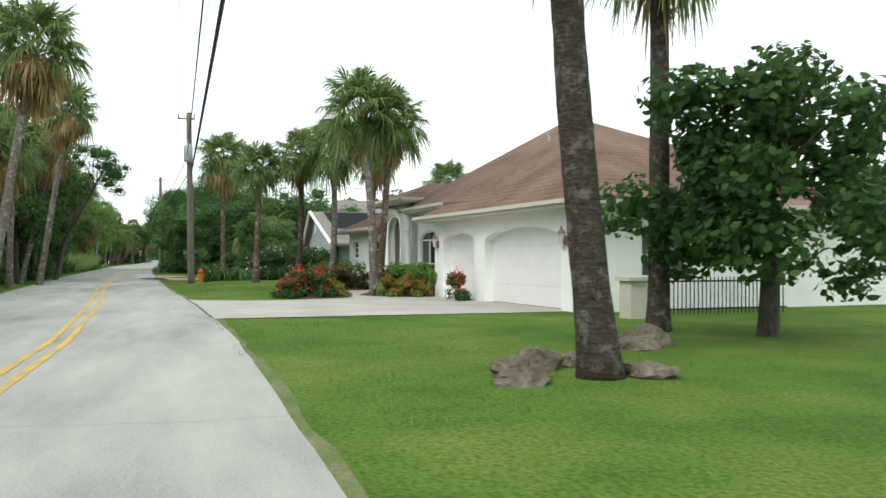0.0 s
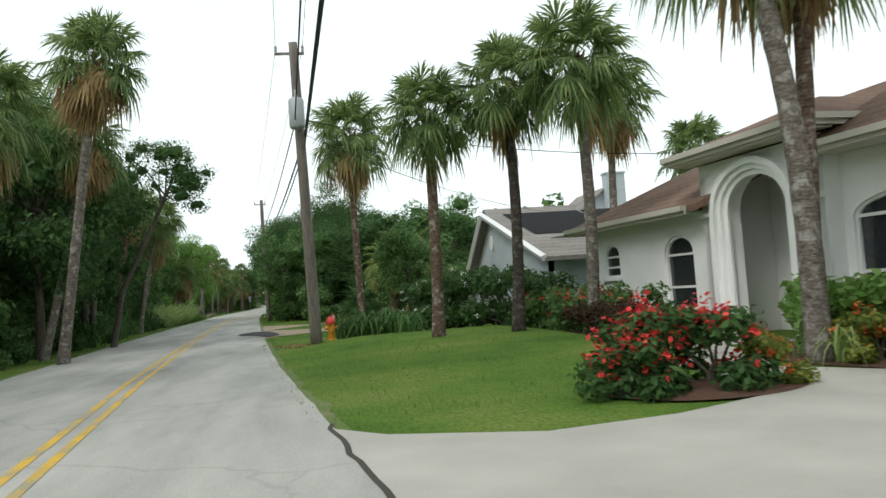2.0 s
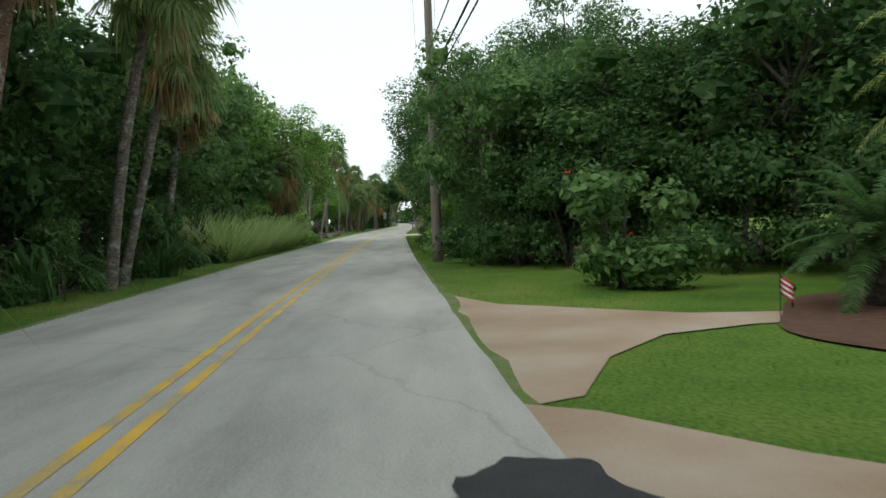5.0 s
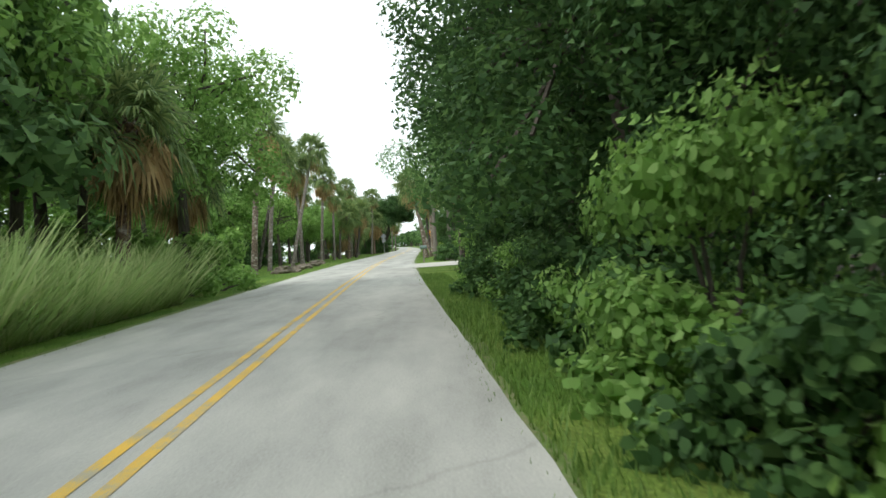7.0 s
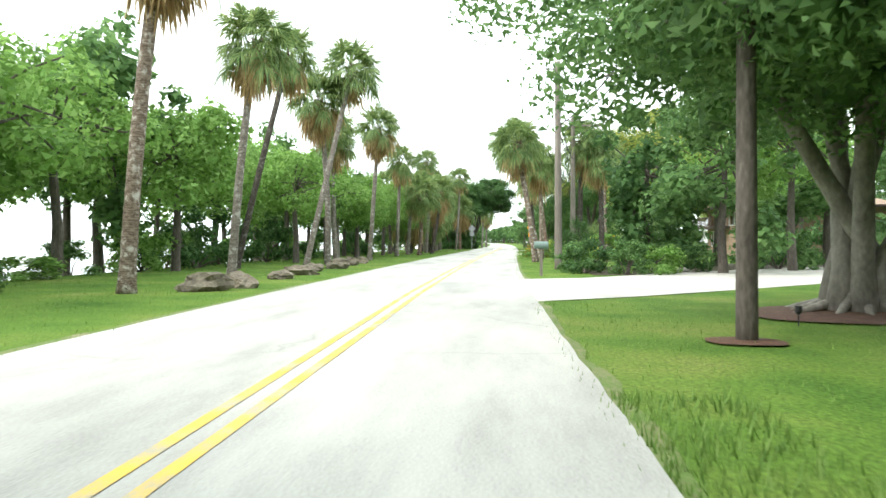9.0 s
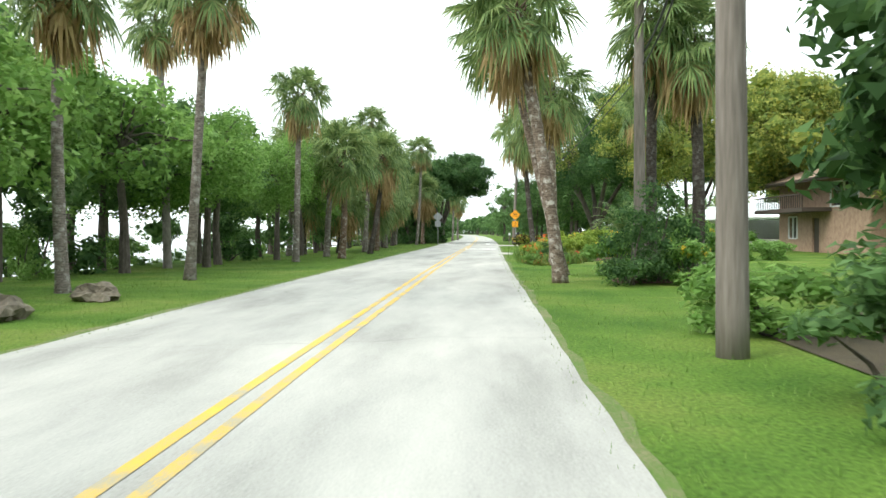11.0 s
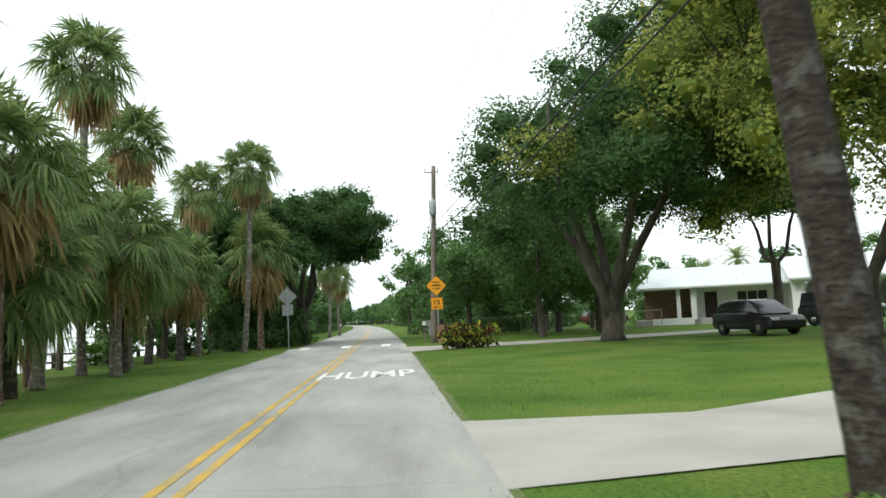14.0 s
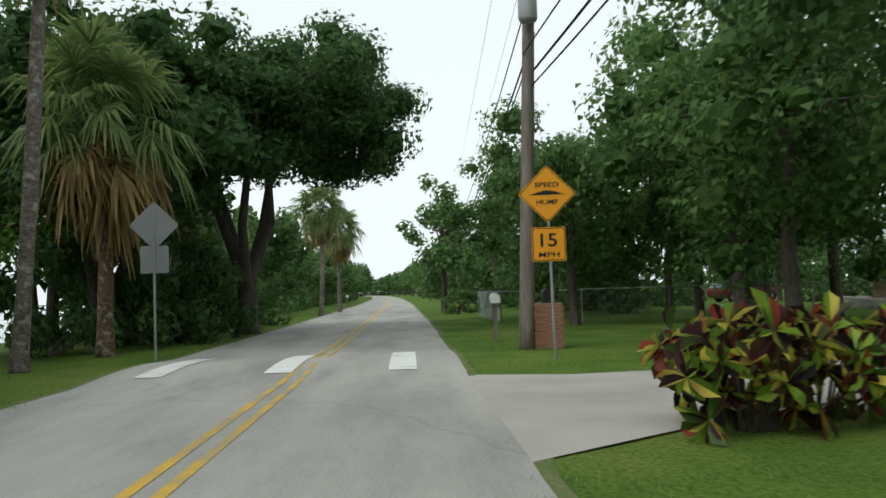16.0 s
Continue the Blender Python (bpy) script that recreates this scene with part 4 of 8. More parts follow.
patch("flower_bed", smooth_loop([(-2.75, 36.5), (-2.8, 37.1), (-2.3, 37.3), (-1.9, 37.0), (-2.0, 36.45)]), 0.02, M_MULCH, "small ring of red-brown mulch round the wooden pole", "flower bed", mound=0.04)
patch("flower_bed", smooth_loop([(-4.75, 89.0), (-4.8, 93.0), (-4.6, 98.4), (-3.9, 101.6), (-1.5, 102.0), (1.5, 99.4), (0.5, 95.5), (-1.9, 91.2), (-2.9, 88.6), (-4.2, 87.6)]), 0.02, M_MULCH, "mulched bed full of ixora under the palms", "flower bed", mound=0.10)
patch("flower_bed", smooth_loop([(-2.6, 75.4), (-2.8, 77.0), (-1.8, 78.7), (0.2, 78.9), (0.4, 77.7), (-0.9, 76.0)]), 0.02, M_MULCH, "mulched bed round two palm trunks and a bush", "flower bed", mound=0.08)
patch("wood_floor", [(-8.2, -140), (-7.6, -60), (-8.9, -38), (-10.6, -18), (-11.4, 4), (-13.5, 26), (-27, 24), (-24, -30), (-21, -70), (-21, -140)], 0.010, M_SOIL, "dark leaf litter under the left wood", "forest floor")
patch("wood_floor", [(-0.4, -6), (-0.9, 14), (0.6, 24), (3.0, 33), (14, 34), (17, 20), (16, -6), (12, -12), (4, -12)], 0.010, M_SOIL, "dark leaf litter under the dense roadside wood", "forest floor")
patch("wood_floor", [(0.5, 57.5), (-2.5, 57), (-2.6, 66), (4, 72), (12, 80), (26, 84), (26, 72), (16, 74)], 0.010, M_SOIL, "leaf litter under palms and ferns", "forest floor")


# ---- grass blades along the verges ----
def grass(name, boxes, n, h, seed, mat, label, keep=None, wide=0.10, lean=0.45):
    rng = np.random.default_rng(seed)
    q = []
    tot = sum((b[1] - b[0]) * (b[3] - b[2]) for b in boxes)
    for b in boxes:
        m = int(n * (b[1] - b[0]) * (b[3] - b[2]) / tot)
        lat = b[0] + (b[1] - b[0]) * rng.random(m) ** 1.3 if b[0] > 0 else b[1] - (b[1] - b[0]) * rng.random(m) ** 1.3
        yy = b[2] + (b[3] - b[2]) * rng.random(m)
        xx = np.interp(yy, LINE_Y, LINE_X) + lat
        ok = np.array([keep is None or keep(x, y) for x, y in zip(xx, yy)])
        xx, yy = xx[ok], yy[ok]
        m = len(xx)
        p = np.stack([xx, yy, np.array([ground_z(x, y) if -56 < y < -36 else 0.0 for x, y in zip(xx, yy)]) - 0.01], 1)
        az = rng.uniform(0, 6.283, m)
        s = np.stack([-np.sin(az), np.cos(az), np.zeros(m)], 1)
        o = np.stack([np.cos(az), np.sin(az), np.zeros(m)], 1)
        hh = (h * rng.uniform(0.4, 1.2, m) * (1.0 if h < 0.5 else np.array([1.0 + 0.75 * noise.noise(Vector((x * 0.5, y * 0.35, 0))) for x, y in zip(xx, yy)])))[:, None]
        upv = np.array([[0, 0, 1.0]])
        w = hh * wide
        ln = (lean * rng.uniform(0.4, 1.6, m))[:, None]
        q.append(np.stack([p - s * w, p + s * w, p + o * hh * ln + upv * hh + s * w * 0.15, p + o * hh * ln + upv * hh - s * w * 0.15], 1).reshape(-1, 3))
    ob = link_mesh(name, quads_mesh(name, np.concatenate(q), (mat,)), None)
    return tagged(ob, label, "grass", kind="stuff")


def off_drives(x, y):
    if x > xc(y):
        if -35 < y < -15:
            near = np.interp(x, (-2.2, -0.7, 0.4, 1.4), (-34.8, -33.5, -32.5, -31.8)), np.interp(x, (-1.4, -0.5, 0.5, 1.6, 2.9), (-25.0, -26.9, -27.8, -28.6, -29.1))
            away = np.interp(x, (-1.4, -0.85, 0.05, 1.3), (-26.0, -23.9, -22.6, -22.0)), np.interp(x, (-3.2, -1.5, 0.9, 3.0), (-15.2, -18.6, -20.6, -20.8))
            return not (near[0] < y < near[1] or away[0] < y < away[1])
        return not (-67.4 < y < -57.8 or 43.4 < y < 53 or 102.8 < y < 107.2 or 131 < y < 138.2)
    return True


grass("verge_grass", [(0.72, 4.2, -75, -8), (0.72, 3.0, -8, 150), (-9.0, -5.15, -75, 150)], 56000, 0.06, 3, M_BLADE, "short green verge grass along the road", off_drives)
grass("lawn_grass", [(1.5, 9.0, -58, -43), (1.5, 7.5, -80, -67.5), (1.2, 11, 108, 131), (1.0, 6, 36, 43), (-16, -7.5, 40, 120)], 26000, 0.06, 4, M_BLADE, "thick mown lawn grass", off_drives)
grass("cane_grass", [(-11.0, -6.3, 0, 20)], 20000, 1.35, 5, M_CANE, "tall pale cane grass at the edge of the wood", None, 0.022, 0.95)
grass("wood_edge_weeds", [(0.9, 2.0, -4, 33)], 12000, 0.10, 6, M_BLADE, "rough weeds along the dense wood", off_drives)

# ---- woods ----
R = np.random.default_rng(77)
TREES = [make_tree_meshes(21, 8.0, 3.0, 3500, 0.36, M_LEAF_DARK, 34), make_tree_meshes(22, 8.5, 2.9, 3500, 0.34, M_LEAF, 34), make_tree_meshes(23, 7.0, 3.2, 3500, 0.36, M_LEAF_DARK, 34), make_tree_meshes(24, 7.5, 2.7, 4200, 0.28, M_LEAF_LIGHT, 34, deep=0.38, low=-0.6, filled=False)]
NEAR = [make_tree_meshes(26, 8.5, 2.9, 20000, 0.13, M_LEAF_DARK, 48, filled=False), make_tree_meshes(27, 8.5, 2.8, 20000, 0.13, M_LEAF_DARK, 48, filled=False)]
MID = [make_tree_meshes(61, 8.5, 3.3, 8000, 0.215, M_LEAF, 42), make_tree_meshes(62, 8.0, 3.3, 8000, 0.215, M_LEAF_DARK, 42)]
FAR = [make_tree_meshes(31, 8.5, 3.6, 1400, 0.62, M_LEAF_DARK, 22, filled=False), make_tree_meshes(32, 9.0, 3.4, 1400, 0.62, M_LEAF, 22, filled=False)]
SHRUBS = [make_shrub_meshes(41, 1.2, 2.0, 1400, 0.19, M_LEAF_DARK, sides=3), make_shrub_meshes(42, 1.2, 1.9, 1400, 0.19, M_LEAF, sides=3), make_shrub_meshes(43, 1.2, 1.7, 1400, 0.19, M_LEAF_LIGHT, sides=3)]
NEARLIGHT = make_tree_meshes(28, 7.5, 2.9, 17000, 0.16, M_LEAF_LIGHT, 40, deep=0.4, low=-0.6, filled=False)
VINE_DARK = make_shrub_meshes(45, 1.25, 2.1, 3200, 0.105, M_LEAF_DARK, clumps=24, sides=4, broad=0.55)
VINE = make_shrub_meshes(44, 1.3, 2.2, 3900, 0.105, M_LEAF_LIGHT, clumps=24, sides=6, broad=0.6)


def tree_at(k, x, y, s=1.0, sz=None, far=False, near=False, **kw):
    lib = FAR if far else NEAR if near else TREES
    return place_tree(lib[k % len(lib)], (x, y, ground_z(x, y) - 0.05), s, R.uniform(0, 6.28), sz, **kw)


def shrub_at(k, x, y, s=1.0, sz=None, **kw):
    return place_shrub(SHRUBS[k % 3], (x, y, ground_z(x, y) - 0.02), s, R.uniform(0, 6.28), sz, **kw)


def fine_tree_at(k, x, y, s=1.0, sz=None):
    return place_tree(MID[1 if k in (0, 2) else 0], (x, y, ground_z(x, y) - 0.05), s * 0.92, R.uniform(0, 6.28), (sz or s) * 0.95)


# left wood, from behind the camera to the cane grass
for i, y in enumerate(np.arange(-92, 26, 3.2)):
    tall = y > -34
    o = (-9.0 if tall else -10.4) - R.random() * 1.4
    k = 1.5 if -36 < y < -15 else 0.95 if y < 2 else 1.25 if tall else 0.95
    (fine_tree_at if -45 < y < 10 else tree_at)([0, 2, 0, 1][i % 4] if y < -2 else [3, 1][i % 2], xc(y) + o, y + R.normal() * 0.6, R.uniform(0.9, 1.05) * (1.12 if tall else 0.95), R.uniform(0.9, 1.1) * k)
for i, y in enumerate(np.arange(-95, 24, 5.5)):
    tree_at(i, xc(y) - 15.5 - R.random() * 3, y + R.normal(), R.uniform(1.1, 1.3), R.uniform(1.0, 1.2), far=True)
for i, y in enumerate(np.arange(-80, 12, 1.9)):
    shrub_at([0, 0, 1][i % 3], xc(y) - 7.3 - R.random() * 1.1, y, R.uniform(0.65, 1.0), R.uniform(0.7, 1.15))
PINE = make_tree_meshes(29, 10.6, 2.2, 5200, 0.13, M_LEAF_DARK, 26, trunk_r=0.12, low=-0.5, lean=2.9, deep=0.3)
place_tree(PINE, (-7.5, -32.0, -0.05), 0.9, 0.1, 0.86, "pine_tree", "tall thin pine with sparse dark tufts at the wood's edge", "")
for i, y in enumerate(np.arange(-37, -28, 3.7)):
    fine_tree_at([0, 2][i % 2], xc(y) - 6.5 - R.random() * 0.7, y + R.normal() * 0.4, R.uniform(0.88, 1.0), R.uniform(1.05, 1.2))
# dense wood on the right
for i, y in enumerate(np.arange(-9, 30.5, 3.0)):
    k = 1.0 if y < 4 else 1.15
    tree_at(i, xc(y) + (4.9 if y < 4 else 4.5 if y < 8.5 else 3.4 if y < 20 else 4.2) + R.random() * 0.8 + (2.4 if y < 0 else 3.2 if y > 20 else 0), y + R.normal() * 0.5, R.uniform(0.95, 1.1) * k, R.uniform(1.0, 1.15) * (0.72 if y < 2 else 1.0), near=-10 < y < 26)
for i, y in enumerate(np.arange(-8, 31, 4.2)):
    place_tree(MID[i % 2], (xc(y) + 10.5 + R.random() * 2, y + R.normal(), -0.05), R.uniform(1.05, 1.25), R.uniform(0, 6.28), R.uniform(0.9, 1.1) * (0.8 if y < 6 else 1.1))
for i, y in enumerate(np.arange(-2, 30.0, 1.5)):
    place_shrub(VINE_DARK, (xc(y) + 3.0 + R.random() * 0.7 + (1.6 if y > 22 else 0), y, -0.02), R.uniform(0.8, 1.1), R.uniform(0, 6.28), R.uniform(0.8, 1.5))
for y, s in ((3.0, 0.72), (6.0, 0.7), (13.0, 0.75), (18.5, 0.9), (22.0, 0.85), (25.5, 0.9), (28.5, 0.85), (31.0, 0.7)):
    place_shrub(VINE, (xc(y) + 2.6 + R.random() * 0.4 + (1.2 if y > 23 else 0), y, -0.02), s * R.uniform(0.9, 1.15), R.uniform(0, 6), s * R.uniform(0.85, 1.9) * (0.6 if y > 27 else 1.0), "vine_thicket", "light green vine thicket with broad leaves at the road edge", "vine thickets", "vine")
CREEPER = make_shrub_meshes(49, 1.0, 0.95, 1700, 0.115, M_LEAF_LIGHT, clumps=16, broad=0.78, sides=6)
# same creeper for the middle stretch, the wood's deep shade put into its leaf colour
CREEPER_SHADED = make_shrub_meshes(50, 1.0, 1.1, 1500, 0.12, M_LEAF_DARK, clumps=16, broad=0.7, sides=6)
for i, y in enumerate(np.arange(-2.5, 29.5, 1.15)):
    place_shrub(CREEPER if (y < 4 or y > 18) and i % 3 else CREEPER_SHADED, (xc(y) + 2.35 + R.random() * 0.4 + (0.9 if y > 20 else 0), y, -0.02), R.uniform(0.75, 1.05), R.uniform(0, 6.28), R.uniform(0.7, 1.25), "creeper", "creeping vine with broad green leaves along the road edge", "road edge creepers", "vine")
for i, y in enumerate(np.arange(-6, 30, 3.6)):
    place_tree(NEAR[i % 2] if 3 < y < 18 else MID[1], (xc(y) + 7.6 + R.random() * 1.2, y + R.normal() * 0.5, -0.05), R.uniform(0.95, 1.1), R.uniform(0, 6.28), R.uniform(1.0, 1.2) * (0.8 if y < 2 else 1.15))
for x, y, k in ((4.6, 31.5, 1.3), (8.4, 36.5, 1.45), (12.5, 42.0, 1.3)):
    place_tree(MID[1], (x, y, -0.05), 1.05, R.uniform(0, 6.28), k)
# wooded front yards right, past the driveway
for i, (x, y) in enumerate(((3, 60), (7, 64), (1.0, 67), (5, 70), (10, 68), (14, 84), (20, 80), (16, 92), (24, 90), (18, 60), (24, 66), (14, 54), (26, 50), (12, 44), (20, 42))):
    tree_at([1, 3, 0, 3][i % 4], x, y, R.uniform(0.8, 1.1), R.uniform(0.9, 1.2))
for i, (x, y) in enumerate(((-2.6, 59), (-1.2, 57.6), (-0.2, 58.6), (1.2, 61), (-2.8, 61), (-2.4, 65), (0, 64), (2, 66), (10, 58), (12, 62))):
    shrub_at(i, x, y, R.uniform(0.7, 1.1), R.uniform(0.55, 0.8))
# river bank left
for i, y in enumerate(np.arange(27, 96, 4.4)):
    tree_at([3, 3, 1, 3, 3][i % 5], xc(y) - 14.5 - R.random() * 4.5, y + R.normal(), R.uniform(0.8, 1.2), R.uniform(0.7, 1.3), label="light green broadleaf tree on the river bank")
for i, y in enumerate(np.arange(97, 152, 3.1)):
    tree_at([1, 3, 3, 1, 3][i % 5], xc(y) - 10.6 - R.random() * 3.5, y + R.normal(), R.uniform(0.7, 0.9), R.uniform(0.7, 0.95), label="slender broadleaf tree on the river bank")
for i, y in enumerate(np.arange(96, 150, 2.6)):
    if y > 114 and i % 3:
        continue
    shrub_at(1 + i % 2, xc(y) - 13.0 - R.random() * 3, y, R.uniform(0.6, 1.0), R.uniform(0.7, 1.1), label="shrub on the river bank")
for x, y, s in ((-18.5, 38, 0.95), (-19.5, 46.5, 1.0), (-21.0, 52.5, 1.05), (-19.0, 57.5, 0.95), (-21.5, 63.5, 1.1), (-23.5, 49.0, 1.1), (-24.0, 58.0, 1.1), (-17.6, 70.0, 0.9), (-20.0, 76.0, 1.0), (-18.6, 81.0, 0.95), (-17.8, 88.0, 0.9)):
    tree_at(3, x, y, s, s, label="light green broadleaf tree on the river bank")
for x, y, s in ((-19.6, 61.0, 1.2), (-20.6, 66.0, 1.3), (-19.8, 71.5, 1.2), (-18.4, 44.0, 0.7), (-21.0, 80.0, 1.3), (-19.0, 93.0, 1.2)):
    shrub_at(0, x, y, s, s * 1.2, label="dark shrub on the river bank")
for x, y, s in ((-14.2, 149.5, 1.2), (-16.0, 146.5, 1.1), (-13.6, 152.0, 1.2), (-16.5, 152.5, 1.4), (-15.6, 157.0, 1.3), (-18.0, 142.0, 1.1)):
    shrub_at(0, x, y, s, s * 1.5, label="dark shrub on the river bank")
for x, y, s in ((-16.0, 11.0, 1.15), (-12.2, 24.0, 1.15)):
    place_tree(NEARLIGHT, (x, y, -0.05), s, R.uniform(0, 6.28), s * 1.1, label="light green tree reaching over the cane grass")
for x, y, k in ((-12.6, 23.0, 1.3), (-11.9, 26.5, 1.2), (-13.0, 30.0, 1.4), (-13.4, 20.5, 1.4)):
    shrub_at(2, x, y, k, k * 1.15, label="light green shrub at the edge of the wood")
for i, y in enumerate(np.arange(33, 96, 3.4)):
    shrub_at(1 + i % 2, xc(y) - 12.2 - R.random() * 4.5, y, R.uniform(0.5, 1.1), R.uniform(0.5, 1.2), label="light green shrub on the river bank")
for i, (x, y) in enumerate(((-17.4, 85.5), (-19.2, 89.5), (-16.8, 93.6), (-20.4, 83.0))):
    place_tree(MID[0] if i % 2 else NEARLIGHT, (x, y, ground_z(x, y) - 0.05), R.uniform(0.72, 0.9), R.uniform(0, 6.28), R.uniform(0.75, 0.9), label="leafy broadleaf tree on the river bank")
# thickets that close the view between and behind the trunks
THICKET = [make_shrub_meshes(46, 3.0, 4.0, 1300, 0.5, M_LEAF, clumps=18, sides=3, filled=False), make_shrub_meshes(47, 3.0, 3.8, 1300, 0.5, M_LEAF_DARK, clumps=18, sides=3, filled=False)]


def thicket_at(k, x, y, s=1.0, sz=None):
    place_shrub(THICKET[k % 2], (x, y, ground_z(x, y) - 0.05), s, R.uniform(0, 6.28), sz or s, "thicket", "dense leafy thicket under the roadside trees", "thickets", "thicket")


for i, y in enumerate(np.arange(88, 262, 6.5)):
    thicket_at(i, 47 + R.random() * 6, y, R.uniform(1.2, 1.6))
for i, y in enumerate(np.arange(166, 330, 6.0)):
    thicket_at(i, xc(y) + 8.5 + R.random() * 3, y, R.uniform(0.7, 1.0))
    thicket_at(i + 1, xc(y) - 10.5 - R.random() * 2, y - 8, R.uniform(0.6, 0.9))
for i, y in enumerate(np.arange(54, 104, 6.0)):
    thicket_at(i, 24 + R.random() * 5, y, R.uniform(1.0, 1.3))
for i, y in enumerate(np.arange(-96, 24, 6.0)):
    thicket_at(i + 1, xc(y) - 15 - R.random() * 4, y, R.uniform(0.8, 1.1))
for i, (x, y) in enumerate(((7, 66), (9, 74), (14, 86), (13, 76), (2, 68))):
    thicket_at(i, x, y, R.uniform(0.55, 0.8))
for i, x in enumerate(np.arange(-40, 20, 6.0)):
    thicket_at(i, x, 548, 1.5, 1.7)
for i, (x, y) in enumerate(((4, 171), (9, 174), (14, 186), (19, 172), (24, 169), (29, 166))):
    thicket_at(i, x, y, R.uniform(0.7, 0.9))
for i, (x, y, s_) in enumerate(((-15.6, 152.6, 0.7), (-15.4, 158.5, 0.75), (-15.0, 163.5, 0.7), (-16.6, 155.6, 0.85))):
    thicket_at(1, x, y, s_, s_ * 0.9)
# both sides beyond the hump
for i, y in enumerate(np.arange(152, 330, 7.0)):
    tree_at(i, xc(y) - 9.6 - R.random() * 3, y, R.uniform(0.8, 1.15), R.uniform(0.75, 1.15), far=True)
    tree_at(i + 1, xc(y) + 6.5 + R.random() * 3 + (3 if y < 185 else 0), y + 3, R.uniform(0.75, 1.1), R.uniform(0.7, 1.1), far=True)
for i, y in enumerate(np.arange(335, 560, 14.0)):
    tree_at(i, xc(y) - 9 - R.random() * 3, y, 1.2, 1.1, far=True)
    tree_at(i + 1, xc(y) + 6 + R.random() * 3, y, 1.2, 1.1, far=True)
for i, x in enumerate(np.arange(-44, 20, 7.0)):
    tree_at(i, x, 560 + R.random() * 10, 1.6, 1.3, far=True)
# trees behind the houses
for i, (x, y, k) in enumerate(((2.5, -8, 0.72), (6.5, -11, 0.8), (10, -8, 1.0), (8, -3, 0.85), (13, -2, 0.9))):
    place_tree(MID[i % 2], (x, y, -0.05), R.uniform(0.95, 1.1), R.uniform(0, 6.28), k)
for i, (x, y) in enumerate(((18, 2), (24, -4), (30, -2), (36, -16), (34, -34), (38, -50), (30, -60), (33, -74), (24, -84), (14, -90), (34, 20), (40, 130), (46, 150), (48, 172), (40, 190), (30, 200), (20, 196), (36, 110), (30, 100))):
    tree_at(i, x, y, R.uniform(0.9, 1.2), R.uniform(0.9, 1.15), far=True)

# ---- palms ----
palm((5.0, -77.8, 0), (4.55, -77.6, 6.9), 0, 1.1, 0.23, M_PTRUNK_DARK, "thick dark palm trunk among rocks on the lawn")
palm((9.0, -72.7, 0), (9.1, -72.6, 8.0), 2, 1.14, 0.21, M_PTRUNK_DARK, "dark palm beside the iron fence")
palm((7.02, -56.6, 0), (6.55, -56.2, 7.0), 2, 1.1, 0.17, M_PTRUNK, "leaning palm of a pair by the front walk", bend=0.15)
palm((7.3, -56.1, 0), (7.8, -55.9, 6.7), 0, 1.0, 0.14, M_PTRUNK_BROWN, "slender palm of a pair by the front walk", bend=0.1)
palm((5.35, -47.2, 0.22), (5.45, -47.2, 6.35), 0, 0.92, 0.15, M_PTRUNK_DARK, "slim dark palm with white lichen on the lawn")
palm((3.4, -46.8, 0.2), (3.5, -46.7, 5.8), 2, 0.85, 0.15, M_PTRUNK_BROWN, "palm with a crooked neck on the lawn", bend=0.12)
palm((2.3, -36.7, 0), (2.25, -36.7, 7.35), 1, 1.12, 0.14, M_PTRUNK_BROWN, "shaggy palm beside the wooden pole")
palm((6.7, -48.8, 0), (6.75, -48.8, 6.5), 2, 1.0, 0.15, M_PTRUNK, "palm before the low wing of the house")
palm((9.9, -42.6, 0), (10.2, -42.5, 7.0), 1, 0.95, 0.14, M_PTRUNK, "palm behind the corner of the house")
palm((16.5, -36.0, 0), (16.5, -36.0, 6.4), 2, 1.03, 0.15, M_PTRUNK)
palm((5.3, -36.7, 0), (5.3, -36.7, 1.5), 2, 0.62, 0.1, M_PTRUNK_BROWN, "young fan palm before the gable", boots=False)
# left wood
palm((-6.85, -41.4, 0), (-5.6, -41.2, 9.0), 3, 1.1, 0.16, M_PTRUNK, "tall leaning palm at the wood's edge")
palm((-5.9, -56.5, 0), (-4.75, -55.8, 8.6), 3, 1.2, 0.16, M_PTRUNK)
palm((-7.4, -45.5, 0), (-7.2, -45.5, 6.6), 1, 1.03, 0.15, M_PTRUNK)
palm((-7.2, -49.5, 0), (-7.0, -49.3, 5.6), 3, 1.03, 0.15, M_PTRUNK_BROWN)
palm((-8.3, -38.2, 0), (-6.9, -37.6, 7.4), 3, 1.03, 0.14, M_PTRUNK)
palm((-8.5, -53.0, 0), (-8.2, -52.6, 7.4), 3, 1.08, 0.15, M_PTRUNK)
palm((-10.0, -12.6, 0), (-8.5, -12.9, 7.2), 2, 1.03, 0.14, M_PTRUNK, "leaning palm with a pale trunk at the wood's edge", bend=0.15)
palm((-10.4, -10.8, 0), (-9.3, -9.6, 6.4), 1, 1.03, 0.13, M_PTRUNK)
palm((-10.6, -17.6, 0), (-9.4, -17.0, 7.6), 1, 1.08, 0.17, M_PTRUNK_BROWN, "stout palm with a brown trunk in the roadside wood")
palm((-9.8, -25.6, 0), (-9.4, -25.4, 7.8), 3, 1.08, 0.15, M_PTRUNK)
palm((-11.6, -4.0, 0), (-11.0, -3.0, 6.2), 3, 1.03, 0.14, M_PTRUNK)
palm((-12.0, 17.5, 0), (-11.6, 17.6, 4.9), 3, 1.20, 0.2, M_PTRUNK_BROWN, "short palm with a skirt of dry fronds over the cane grass")
palm((-13.0, 25.0, 0), (-12.6, 25.2, 4.3), 1, 1.14, 0.17, M_PTRUNK_BROWN)
